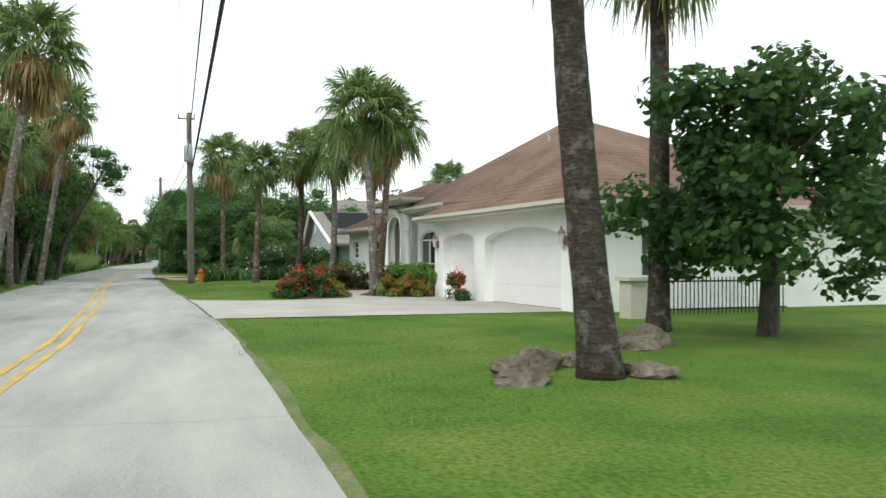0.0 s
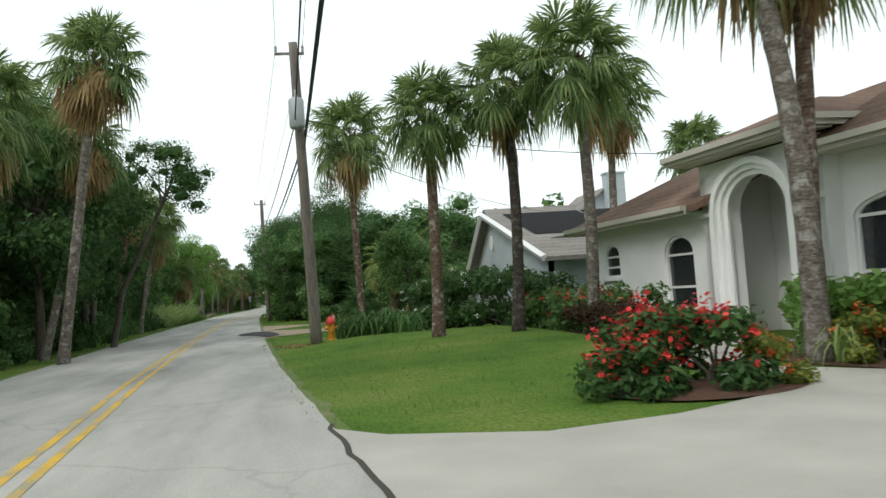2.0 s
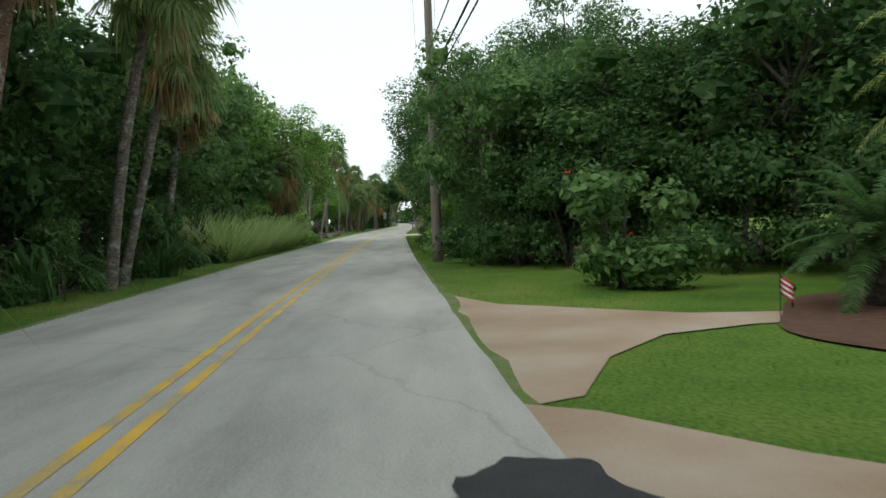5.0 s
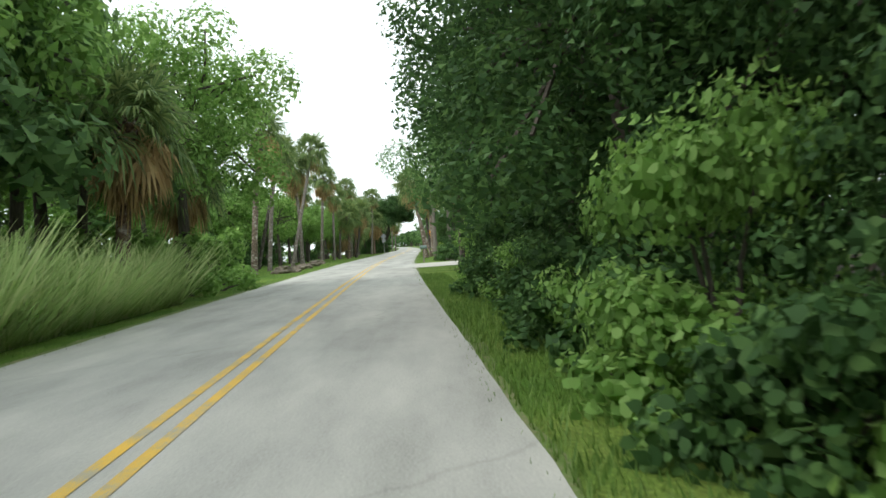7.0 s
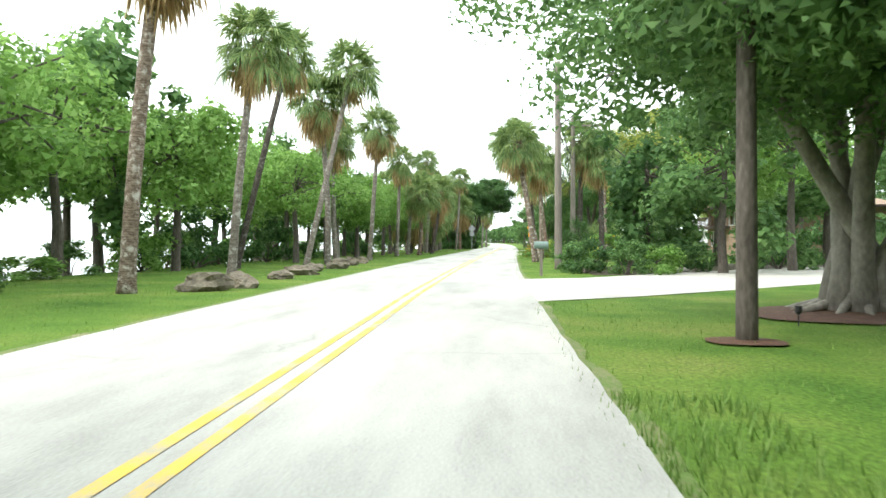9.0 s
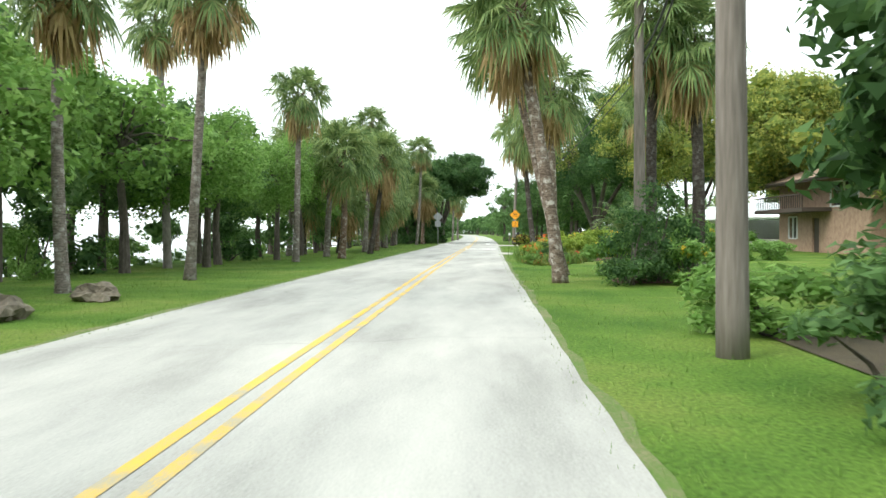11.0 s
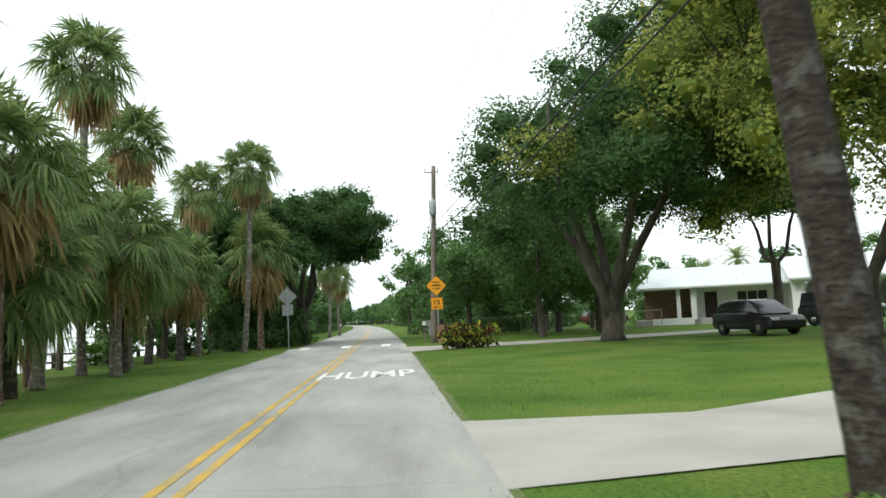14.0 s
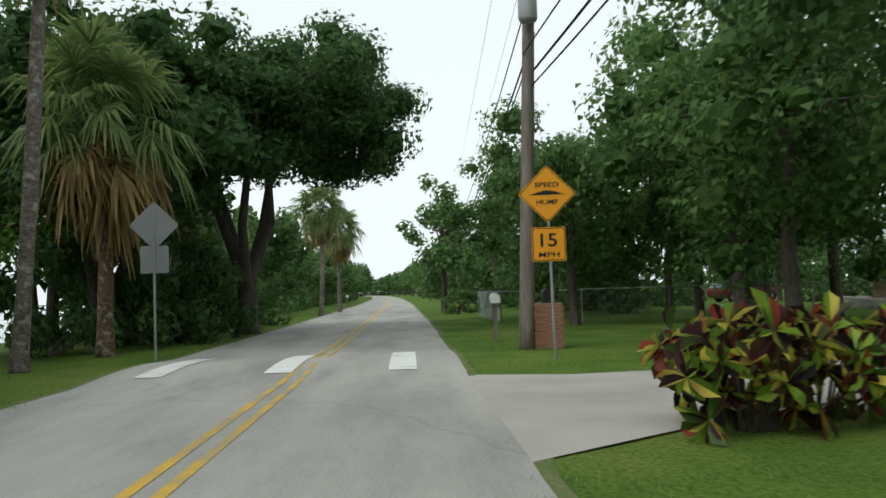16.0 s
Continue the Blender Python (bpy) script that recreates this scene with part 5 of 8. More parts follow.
# river verge
palm((-14.4, 44.4, 0), (-13.6, 44.6, 8.6), 3, 1.12, 0.19, M_PTRUNK_PEEL, "palm with a spotted pale trunk on the verge")
palm((-15.4, 54.0, -0.1), (-14.6, 54.2, 8.2), 1, 1.03, 0.16, M_PTRUNK)
palm((-17.6, 60.5, -0.1), (-15.6, 61.8, 9.6), 1, 0.97, 0.15, M_PTRUNK_DARK, "tall thin leaning palm on the river bank")
palm((-15.6, 64.6, -0.1), (-13.8, 66.8, 10.0), 2, 1.08, 0.15, M_PTRUNK, "leaning palm with a pale trunk on the verge")
palm((-15.2, 67.5, -0.1), (-15.6, 67.0, 8.4), 3, 1.14, 0.16, M_PTRUNK)
palm((-14.8, 77.0, 0), (-14.3, 77.2, 8.4), 3, 1.08, 0.15, M_PTRUNK)
palm((-15.8, 72.0, -0.1), (-16.0, 72.4, 7.2), 1, 1.03, 0.15, M_PTRUNK)
palm((-18.6, 84.6, -0.3), (-19.0, 84.8, 9.5), 1, 1.03, 0.16, M_BARK_PALE, "pale-barked palm on the river bank")
palm((-15.2, 91.0, 0), (-15.0, 91.0, 7.6), 1, 1.03, 0.15, M_PTRUNK)
palm((-14.0, 95.9, 0), (-14.0, 95.8, 5.4), 2, 1.31, 0.18, M_PTRUNK_BROWN, "full-crowned palm on the mown verge")
palm((-15.4, 98.8, 0), (-15.0, 98.9, 5.8), 3, 1.25, 0.17, M_PTRUNK)
palm((-18.0, 100.6, -0.2), (-17.7, 100.9, 6.4), 1, 1.14, 0.17, M_PTRUNK)
palm((-13.9, 104.8, 0), (-13.1, 105.0, 6.2), 1, 1.25, 0.17, M_PTRUNK_DARK, "dark-trunked palm on the mown verge")
palm((-15.0, 109.5, 0), (-14.6, 109.7, 6.6), 1, 1.20, 0.17, M_PTRUNK)
palm((-14.8, 114.0, 0), (-14.6, 114.0, 5.2), 3, 1.20, 0.17, M_PTRUNK_BROWN)
palm((-15.8, 118.5, 0), (-15.4, 118.6, 5.0), 1, 1.20, 0.17, M_PTRUNK)
palm((-15.4, 123.5, 0), (-15.0, 123.4, 4.6), 2, 1.25, 0.17, M_PTRUNK)
palm((-16.9, 129.6, 0), (-16.7, 129.6, 9.1), 3, 1.14, 0.16, M_PTRUNK)
palm((-17.2, 125.4, 0), (-16.9, 125.4, 11.0), 1, 1.2, 0.16, M_PTRUNK, "very tall palm with a brown skirt on the river bank")
palm((-16.6, 140.0, 0), (-16.4, 140.0, 8.8), 1, 1.15, 0.16, M_PTRUNK)
palm((-14.5, 141.8, 0), (-14.05, 142.0, 10.3), 1, 1.2, 0.16, M_PTRUNK, "tall palm with a bowed pale trunk near the hump", bend=0.12)
palm((-14.2, 145.6, 0), (-14.1, 145.6, 6.0), 3, 1.65, 0.2, M_PTRUNK_BROWN, "broad palm with drooping fronds near the hump")
for k, (x, y, hh) in enumerate(((-16.2, 106.5, 3.2), (-17.0, 111.5, 3.8), (-15.4, 116.0, 3.1), (-16.8, 120.5, 4.2), (-16.0, 126.0, 3.8), (-17.0, 132.5, 4.6), (-16.4, 135.5, 4.3), (-17.8, 103.5, 3.6))):
    palm((x, y, 0), (x + 0.2, y, hh), 3 if k % 3 == 0 else 2, 1.25, 0.17, M_PTRUNK_DARK, "low full-crowned palm in the river bank thicket")
palm((-12.5, 178, 0), (-12.4, 178, 7.0), 1, 1.25, 0.16, M_PTRUNK)
palm((-12.0, 186, 0), (-11.9, 186, 6.2), 1, 1.25, 0.16, M_PTRUNK)
# right, past the driveway
palm((-4.3, 76.0, 0), (-5.5, 76.2, 7.3), 1, 1.15, 0.18, M_PTRUNK_PEEL, "leaning palm with a pale blotched trunk at the kerbless edge")
palm((-3.85, 80.0, 0), (-5.7, 80.5, 7.7), 0, 1.2, 0.14, M_PTRUNK_PEEL, "thick leaning palm with peeling pale bark")
palm((-1.4, 78.5, 0), (-1.35, 78.5, 7.6), 1, 1.1, 0.17, M_PTRUNK_DARK, "dark shaggy palm trunk close behind the wooden pole")
palm((-0.1, 78.4, 0), (-0.3, 78.4, 6.8), 1, 1.14, 0.19, M_PTRUNK_DARK, "dark palm trunk on the lawn")
palm((-3.65, 87.4, 0), (-3.85, 87.6, 7.2), 1, 1.20, 0.18, M_PTRUNK_PEEL, "straight palm at the flower bed")
palm((-3.0, 93.0, 0), (-3.8, 94.0, 6.9), 2, 1.20, 0.16, M_PTRUNK_BROWN, "slanting palm in the ixora bed")
palm((-3.75, 100.8, 0), (-4.4, 100.9, 7.1), 1, 1.25, 0.16, M_PTRUNK_DARK, "dark palm at the driveway corner")
palm((2.6, 101.8, 0), (2.4, 101.8, 8.4), 1, 1.12, 0.15, M_PTRUNK_PEEL, "pale palm behind the flower bed")


# ---- poles and wires ----
def utility_pole(at, top, r=0.15, can=True, arm=True, label="tall weathered wooden utility pole", wood=None):
    e = thing("utility_pole", label, "utility pole", at, 0, "utility poles")
    b, t = Vector((0, 0, -0.2)), Vector(top) - Vector(at)
    g = Geo()
    n = 14
    g.tube([b.lerp(t, k / n) for k in range(n + 1)], [r * (1.12 - 0.35 * k / n) for k in range(n + 1)], 12)
    part("pole", g, wood or M_WOODPOLE, e, smooth=True)
    if can:
        p = b.lerp(t, 0.72)
        c = Geo().lathe((p.x - 0.06, p.y - 0.40, p.z), [(0.05, -0.02), (0.19, 0.0), (0.22, 0.06), (0.22, 0.78), (0.20, 0.84), (0.08, 0.9), (0.04, 0.9)], 14)
        c.lathe((p.x - 0.06, p.y - 0.40, p.z + 0.9), [(0.03, 0), (0.055, 0.05), (0.03, 0.1), (0.055, 0.15), (0.03, 0.22)], 8)
        c.box((p.x - 0.02, p.y - 0.18, p.z + 0.55), (0.07, 0.26, 0.12))
        part("transformer", c, M_GREYCAN, e, "grey transformer can", True)
    if arm:
        a = Geo()
        p = b.lerp(t, 0.965)
        a.box((p.x - 0.12, p.y, p.z), (0.84, 0.06, 0.07))
        part("crossarm", a, M_WOODPOLE, e)
        for dx in (-0.5, 0.26):
            i = Geo()
            i.lathe((p.x + dx, p.y, p.z + 0.05), [(0.02, 0), (0.05, 0.05), (0.03, 0.09), (0.05, 0.13), (0.02, 0.19)], 8)
            part("insulator", i, M_GREYCAN, e)
    return e


POLES = [((1.7, -140, 0), (1.7, -140, 8.6)), ((0.47, -42.4, 0), (0.30, -43.6, 8.75)), ((-2.3, -4.6, 0), (-2.35, -4.6, 9.15)), ((-2.35, 36.8, 0), (-2.45, 36.8, 8.6)), ((-3.5, 63.2, 0), (-3.6, 63.2, 9.4)), ((-1.95, 77.5, 0), (-2.0, 77.5, 9.2)), ((-4.0, 143.2, 0), (-3.5, 143.6, 10.4)), ((-2.0, 205, 0), (-2.0, 205, 9.5))]
for k, (a, t) in enumerate(POLES):
    utility_pole(a, t, 0.16 if k != 3 else 0.125, can=k in (1, 6), arm=k not in (3,), label="dark weathered pole rising into the fig crown" if k == 3 else "tall weathered wooden utility pole" if k not in (1, 6) else "wooden utility pole carrying a grey transformer", wood=M_BARK if k == 3 else None)


side_arm = Geo().box((0, 0, 0), (2.3, 0.07, 0.09)).box((-0.55, 0.0, -0.32), (0.05, 0.05, 0.62), 0.0)
for ob in [o for o in scene.objects if o.name.startswith("utility_pole") and abs(o.location.y - 77.5) < 0.1]:
    part("side_arm", side_arm, M_WOODPOLE, ob, "long wooden arm that carries the cables").location = (0.95, -0.2, 8.5)


def wire(p, q, sag, r, n=18):
    p, q = Vector(p), Vector(q)
    pts = [p.lerp(q, k / n) - Vector((0, 0, sag * 4 * (k / n) * (1 - k / n))) for k in range(n + 1)]
    return Geo().tube(pts, [r] * (n + 1), 5, False)


for (a0, t0), (a1, t1) in zip(POLES[:-1], POLES[1:]):
    for hz, dx, r, sg in ((0.70, 0.14, 0.028, 0.45), (0.66, 0.10, 0.02, 0.5), (0.74, -0.12, 0.018, 0.4), (0.98, -0.5, 0.006, 0.3), (0.98, 0.26, 0.006, 0.3)):
        low = 1.0
        p = Vector(a0).lerp(Vector(t0), hz) + Vector((dx, 0, 0))
        if a0[1] == 77.5 and hz < 0.9:
            p = Vector((-0.2 + dx, 77.5, 12.1 * hz))
            low = 0.88
        q = Vector(a1).lerp(Vector(t1), hz * low) + Vector((dx, 0, 0))
        tagged(part("overhead_cable", wire(p, q, sg / low ** 6, r), M_CABLE, None), "black overhead cable strung between wooden poles", "cable", "overhead cables")
tagged(part("overhead_cable", wire((0.4, -43.2, 6.6), (14.0, -45.0, 4.9), 0.5, 0.012), M_CABLE, None), "thin service cable running from the pole to a house", "cable", "overhead cables")
tagged(part("overhead_cable", wire((0.4, -43.2, 6.2), (13.0, -30.0, 4.6), 0.5, 0.010), M_CABLE, None), "thin service cable running from the pole to a house", "cable", "overhead cables")

# ---- the white stucco house ----
def arched_window(parent, x0, x1, z0, zs, zt, d, uprights=(), rails=()):
    """A glazed arched window set into a wall's opening."""
    w = new("window")
    w.parent = parent
    pane = outline_mesh("pane", arch_loop(x0 - 0.02, x1 + 0.02, z0 - 0.02, zs, zt + 0.02), (), 0.02)
    pane.transform(Matrix.Translation((0, d + 0.12, 0)))
    part("pane", pane, M_GLASS, w)
    rim = outline_mesh("window_frame", arch_loop(x0, x1, z0, zs, zt), (arch_loop(x0 + 0.06, x1 - 0.06, z0 + 0.06, zs, zt - 0.06),), 0.07)
    rim.transform(Matrix.Translation((0, d + 0.09, 0)))
    part("window_frame", rim, M_WHITE, w)
    for u in uprights:
        part("mullion", Geo().box((u, d + 0.09, (z0 + zs) / 2), (0.055, 0.06, zs - z0)), M_WHITE, w)
    for z in rails:
        part("transom", Geo().box(((x0 + x1) / 2, d + 0.09, z), (x1 - x0 - 0.04, 0.064, 0.055)), M_WHITE, w)
    sill = Geo().box(((x0 + x1) / 2, d - 0.03, z0 - 0.05), (x1 - x0 + 0.16, 0.14, 0.08))
    part("window_sill", sill, M_WHITE, w)
    return w


def wall_part(parent, x0, x1, z1, d, holes=(), name="wall", t=0.22, mat=None):
    me = outline_mesh(name, [(x0, 0), (x1, 0), (x1, z1), (x0, z1)], holes, t)
    me.transform(Matrix.Translation((0, d + t / 2, 0)))
    return part(name, me, mat or M_STUCCO, parent)


def slab_roof(parent, polys, mat, thick=0.14, name="roof"):
    """Roof planes with an underside."""
    g = Geo()
    for p in polys:
        n = len(p)
        g.add([*p, *[(x, y, z - thick) for x, y, z in p]], [tuple(range(n)), tuple(range(2 * n - 1, n - 1, -1)), *[(k, n + k, n + (k + 1) % n, (k + 1) % n) for k in range(n)]])
    return part(name, g, mat, parent)


def fascia(parent, p, q, h=0.2, t=0.06, mat=None):
    p, q = Vector(p), Vector(q)
    d = (q - p)
    rz = math.atan2(d.y, d.x)
    m = (p + q) / 2
    part("fascia", Geo().box((m.x, m.y, m.z - h / 2), (d.length + t, t, h), rz), mat or M_TRIM, parent)
    part("gutter", Geo().box((m.x + 0.07 * math.sin(rz), m.y - 0.07 * math.cos(rz), m.z - 0.06), (d.length + t, 0.09, 0.11), rz), mat or M_TRIM, parent)


def wall_lantern(parent, u, d, z):
    e = new("wall_lantern")
    e.parent = parent
    part("bracket", Geo().box((u, d - 0.05, z), (0.10, 0.06, 0.26)).tube([(u, d - 0.06, z - 0.1), (u, d - 0.12, z - 0.24), (u, d - 0.15, z - 0.12)], [0.015] * 3, 6), M_COPPER, e)
    part("lantern_glass", Geo().lathe((u, d - 0.17, z - 0.10), [(0.05, 0), (0.085, 0.28), (0.085, 0.29)], 6), M_CLEAR, e)
    part("lantern_cap", Geo().lathe((u, d - 0.17, z + 0.18), [(0.11, 0), (0.09, 0.06), (0.04, 0.14), (0.02, 0.22)], 6), M_COPPER, e)


def stucco_house():
    h = thing("house", "white stucco house with arched garage doors and brown shingle roof", "house", (8.1, -44.0, 0), radians(-84.55))
    w1 = (1.6, 2.5, 1.38, 1.93, 2.27)
    w2 = (4.72, 5.95, 0.55, 1.80, 2.25)
    wall_part(h, 0.95, 6.65, 2.72, 0.1, (arch_loop(*w1), arch_loop(*w2)))
    arched_window(h, *w1, 0.1, (), (1.65, 1.93))
    arched_window(h, *w2, 0.1, (), (1.05, 1.80))
    # entrance block
    wall_part(h, 6.65, 10.3, 3.62, -0.05, (arch_loop(7.55, 9.4, 0.0, 2.55, 3.25),), "portico_wall", 0.3)
    for k, (gr, dd) in enumerate(((0.34, 0.20), (0.21, 0.12), (0.08, 0.04))):
        me = outline_mesh("arch_moulding", arch_loop(7.55 - gr, 9.4 + gr, 0.0, 2.55, 3.25 + gr * 0.8), (arch_loop(7.55 - gr + 0.13, 9.4 + gr - 0.13, -0.0, 2.55, 3.25 + gr * 0.8 - 0.13),), 0.02 + dd)
        me.transform(Matrix.Translation((0, -0.05 - dd / 2, 0)))
        part("arch_moulding", me, M_STUCCO, h)
    part("recess_wall", Geo().box((8.47, 1.6, 1.7), (3.2, 0.16, 3.4)), M_STUCCO, h)
    part("recess_side", Geo().box((6.76, 0.75, 1.7), (0.2, 1.6, 3.4)), M_STUCCO, h)
    part("recess_side", Geo().box((10.19, 0.75, 1.7), (0.2, 1.6, 3.4)), M_STUCCO, h)
    part("front_door", Geo().box((8.47, 1.50, 1.1), (1.5, 0.06, 2.2)).box((8.47, 1.46, 1.1), (0.05, 0.03, 2.2)), M_DARKWOOD, h, "dark double front door")
    part("transom_pane", Geo().box((8.47, 1.50, 2.7), (1.5, 0.04, 0.8)), M_GLASS, h)
    part("impost_band", Geo().box((6.98, -0.08, 2.55), (0.72, 0.1, 0.09)).box((9.97, -0.08, 2.55), (0.72, 0.1, 0.09)), M_STUCCO, h)
    part("portico_side", Geo().box((6.75, 0.45, 3.1), (0.2, 0.6, 1.0)).box((10.2, 0.25, 1.8), (0.2, 0.5, 3.6)), M_STUCCO, h)
    # window bay
    w3 = (10.5, 13.1, 0.55, 2.12, 2.5)
    wall_part(h, 10.3, 14.05, 3.25, 0.3, (arch_loop(*w3),))
    arched_window(h, *w3, 0.3, (11.37, 12.23), (1.18, 2.12))
    # garage
    g1, g2 = (14.72, 17.36, 0.0, 1.98, 2.26), (18.14, 22.8, 0.0, 1.93, 2.32)
    wall_part(h, 13.95, 23.6, 2.72, -0.45, (arch_loop(*g1), arch_loop(*g2)), "garage_wall", 0.34)
    part("garage_return", Geo().box((14.06, 0.05, 1.36), (0.22, 0.66, 2.72)), M_STUCCO, h)
    for x0, x1, zs, zt in ((14.72, 17.36, 1.98, 2.26), (18.14, 22.8, 1.93, 2.32)):
        dr = new("garage_door")
        dr.parent = h
        for k in range(4):
            z0, z1 = 0.03 + k * 0.585, 0.03 + k * 0.585 + 0.58
            part("door_panel", Geo().box(((x0 + x1) / 2, -0.12, (z0 + z1) / 2), (x1 - x0 + 0.1, 0.05, z1 - z0)), M_WHITE, dr)
    wall_lantern(h, 14.33, -0.45, 1.9)
    wall_lantern(h, 23.1, -0.45, 1.86)
    # side and back walls
    side = outline_mesh("wall", [(-0.45, 0), (13.5, 0), (13.5, 2.72), (-0.45, 2.72)], ([(1.45, 0.95), (3.0, 0.95), (3.0, 2.15), (1.45, 2.15)],), 0.22)
    side.transform(Matrix.Translation((23.6, 0, 0)) @ Matrix.Rotation(radians(90), 4, "Z"))
    part("wall", side, M_STUCCO, h)
    sw = new("window")
    sw.parent = h
    part("pane", Geo().box((23.57, 2.22, 1.55), (0.03, 1.55, 1.2)), M_GLASS, sw)
    part("window_frame", Geo().box((23.65, 2.22, 1.5), (0.06, 1.5, 0.05)).box((23.65, 1.48, 1.55), (0.06, 0.05, 1.2)).box((23.65, 2.96, 1.55), (0.06, 0.05, 1.2)), M_WHITE, sw)
    part("wall", Geo().box((1.05, 6.8, 1.36), (0.2, 13.2, 2.72)), M_STUCCO, h)
    part("wall", Geo().box((12.3, 13.4, 1.36), (22.5, 0.2, 2.72)), M_STUCCO, h)
    # roofs
    slab_roof(h, [[(0.6, -0.4, 2.82), (7.0, -0.4, 2.82), (10.0, 4.9, 5.48), (5.2, 4.7, 5.38)], [(0.6, 10.0, 2.82), (0.6, -0.4, 2.82), (5.2, 4.7, 5.38)], [(0.6, 10.0, 2.82), (5.2, 4.7, 5.38), (10, 4.9, 5.48), (10, 10.2, 2.9)]], M_SHINGLE)
    ap = (14.2, 5.3, 6.95)
    slab_roof(h, [[(9.75, -0.35, 3.40), (14.9, -0.35, 3.40), (24.1, -0.40, 3.0), ap], [(24.1, -0.40, 3.0), (24.1, 11.5, 2.86), ap], [(24.1, 11.5, 2.86), (9.0, 13.9, 2.86), ap], [(9.0, 13.9, 2.86), (7.4, 5.0, 5.0), (9.75, -0.35, 3.40), ap]], M_SHINGLE)
    slab_roof(h, [[(13.5, -0.98, 2.88), (24.15, -0.98, 2.88), (19.3, 1.75, 4.80)], [(24.15, -0.98, 2.88), (24.15, 3.6, 2.92), (19.0, 4.6, 5.35), (19.3, 1.75, 4.80)], [(13.5, 2.6, 3.9), (13.5, -0.98, 2.88), (19.3, 1.75, 4.80), (19.0, 4.6, 5.35)]], M_SHINGLE)
    slab_roof(h, [[(6.3, -0.55, 3.86), (10.65, -0.55, 3.86), (8.5, 1.6, 4.70)], [(10.65, -0.55, 3.86), (10.65, 4.4, 3.86), (8.5, 5.6, 4.70), (8.5, 1.6, 4.70)], [(6.3, 4.4, 3.86), (6.3, -0.55, 3.86), (8.5, 1.6, 4.70), (8.5, 5.6, 4.70)]], M_SHINGLE)
    for p, q in (((0.55, -0.45, 2.82), (6.6, -0.45, 2.82)), ((0.55, 10, 2.82), (0.55, -0.45, 2.82)), ((6.25, -0.6, 3.88), (10.7, -0.6, 3.88)), ((6.25, 1.8, 3.88), (6.25, -0.6, 3.88)), ((10.7, -0.6, 3.88), (10.7, 0.8, 3.88)), ((10.35, -0.4, 3.42), (14.5, -0.4, 3.42)), ((13.45, -1.03, 2.90), (24.2, -1.03, 2.90)), ((13.45, -0.4, 2.90), (13.45, -1.03, 2.90)), ((24.2, -1.03, 2.90), (24.2, 11.5, 2.90))):
        fascia(h, p, q)
    part("soffit", Geo().box((18.85, -0.72, 2.71), (10.5, 0.55, 0.03)).box((12.0, -0.05, 3.24), (3.6, 0.6, 0.03)).box((8.5, -0.33, 3.66), (4.3, 0.5, 0.03)).box((3.0, -0.25, 2.70), (7.0, 0.6, 0.03)), M_TRIM, h)
    part("vent_pipe", Geo().lathe((15.6, 3.4, 5.6), [(0.05, 0), (0.05, 0.35), (0.07, 0.36), (0.07, 0.4)], 8), M_GREYCAN, h)
    return h


stucco_house()


# ---- iron fence by the garage ----
def iron_fence():
    f = thing("iron_fence", "black iron picket fence between cream pillars", "fence", (10.3, -69.6, 0), radians(4))
    part("pillar", Geo().box((0, 0, 0.44), (0.46, 0.46, 0.88)), M_TRIM, f)
    part("pillar_cap", Geo().box((0, 0, 0.92), (0.62, 0.62, 0.09)), M_TRIM, f)
    for z in (0.18, 0.85):
        part("rail", Geo().box((2.4, 0, z), (4.4, 0.03, 0.04)), M_BLACK, f)
    for k in range(36):
        part("picket", Geo().box((0.3 + k * 0.12, 0, 0.5), (0.02, 0.02, 0.9)), M_BLACK, f)
    return f


iron_fence()
for k, (x, y, s) in enumerate(((4.1, -77.4, (0.3, 0.24, 0.22)), (4.6, -76.9, (0.24, 0.2, 0.3)), (5.2, -76.8, (0.26, 0.22, 0.2)), (3.9, -78.0, (0.34, 0.2, 0.12)), (7.4, -74.8, (0.38, 0.28, 0.34)), (6.9, -75.3, (0.35, 0.3, 0.22)), (5.6, -77.9, (0.3, 0.26, 0.2)))):
    rock((x, y, -0.03), (s[0] * 1.1, s[1] * 1.1, s[2] * 0.6), 60 + k, "jagged brown rock at the foot of a palm", "palm rocks", ledge=0.11)

# broad dark-leaved tree by the fence
MAGNOLIA = make_tree_meshes(71, 4.9, 2.2, 7500, 0.2, M_LEAF_DARK, 44, deep=0.46, sides=6)
place_tree(MAGNOLIA, (10.3, -74.2, -0.03), 1.0, 0.4, None, "magnolia_tree", "rounded broadleaf tree with large glossy dark leaves", "")

# ---- garden plants of the white house ----
IXORA_RED = make_shrub_meshes(81, 0.75, 1.15, 1500, 0.13, M_LEAF_DARK, M_PETAL_RED, 40, 0.16)
IXORA_ORANGE = make_shrub_meshes(82, 0.75, 1.0, 1300, 0.14, M_LEAF_OLIVE, M_PETAL_ORANGE, 50, 0.11)
HEDGE = make_shrub_meshes(83, 0.9, 1.3, 1700, 0.16, M_LEAF_LIGHT)
HIBISCUS = make_shrub_meshes(84, 1.2, 2.2, 2100, 0.16, M_LEAF_DARK, M_PETAL_WHITE, 26, 0.1)
HIBISCUS_RED = make_shrub_meshes(85, 0.9, 1.2, 1700, 0.14, M_LEAF, M_PETAL_RED, 14, 0.12)
COPPERLEAF = make_shrub_meshes(86, 0.8, 1.05, 1500, 0.13, M_LEAF_RED)
YELLOWBELL = make_shrub_meshes(87, 1.2, 1.9, 2000, 0.2, M_LEAF_LIGHT, M_PETAL_YELLOW, 26, 0.12)


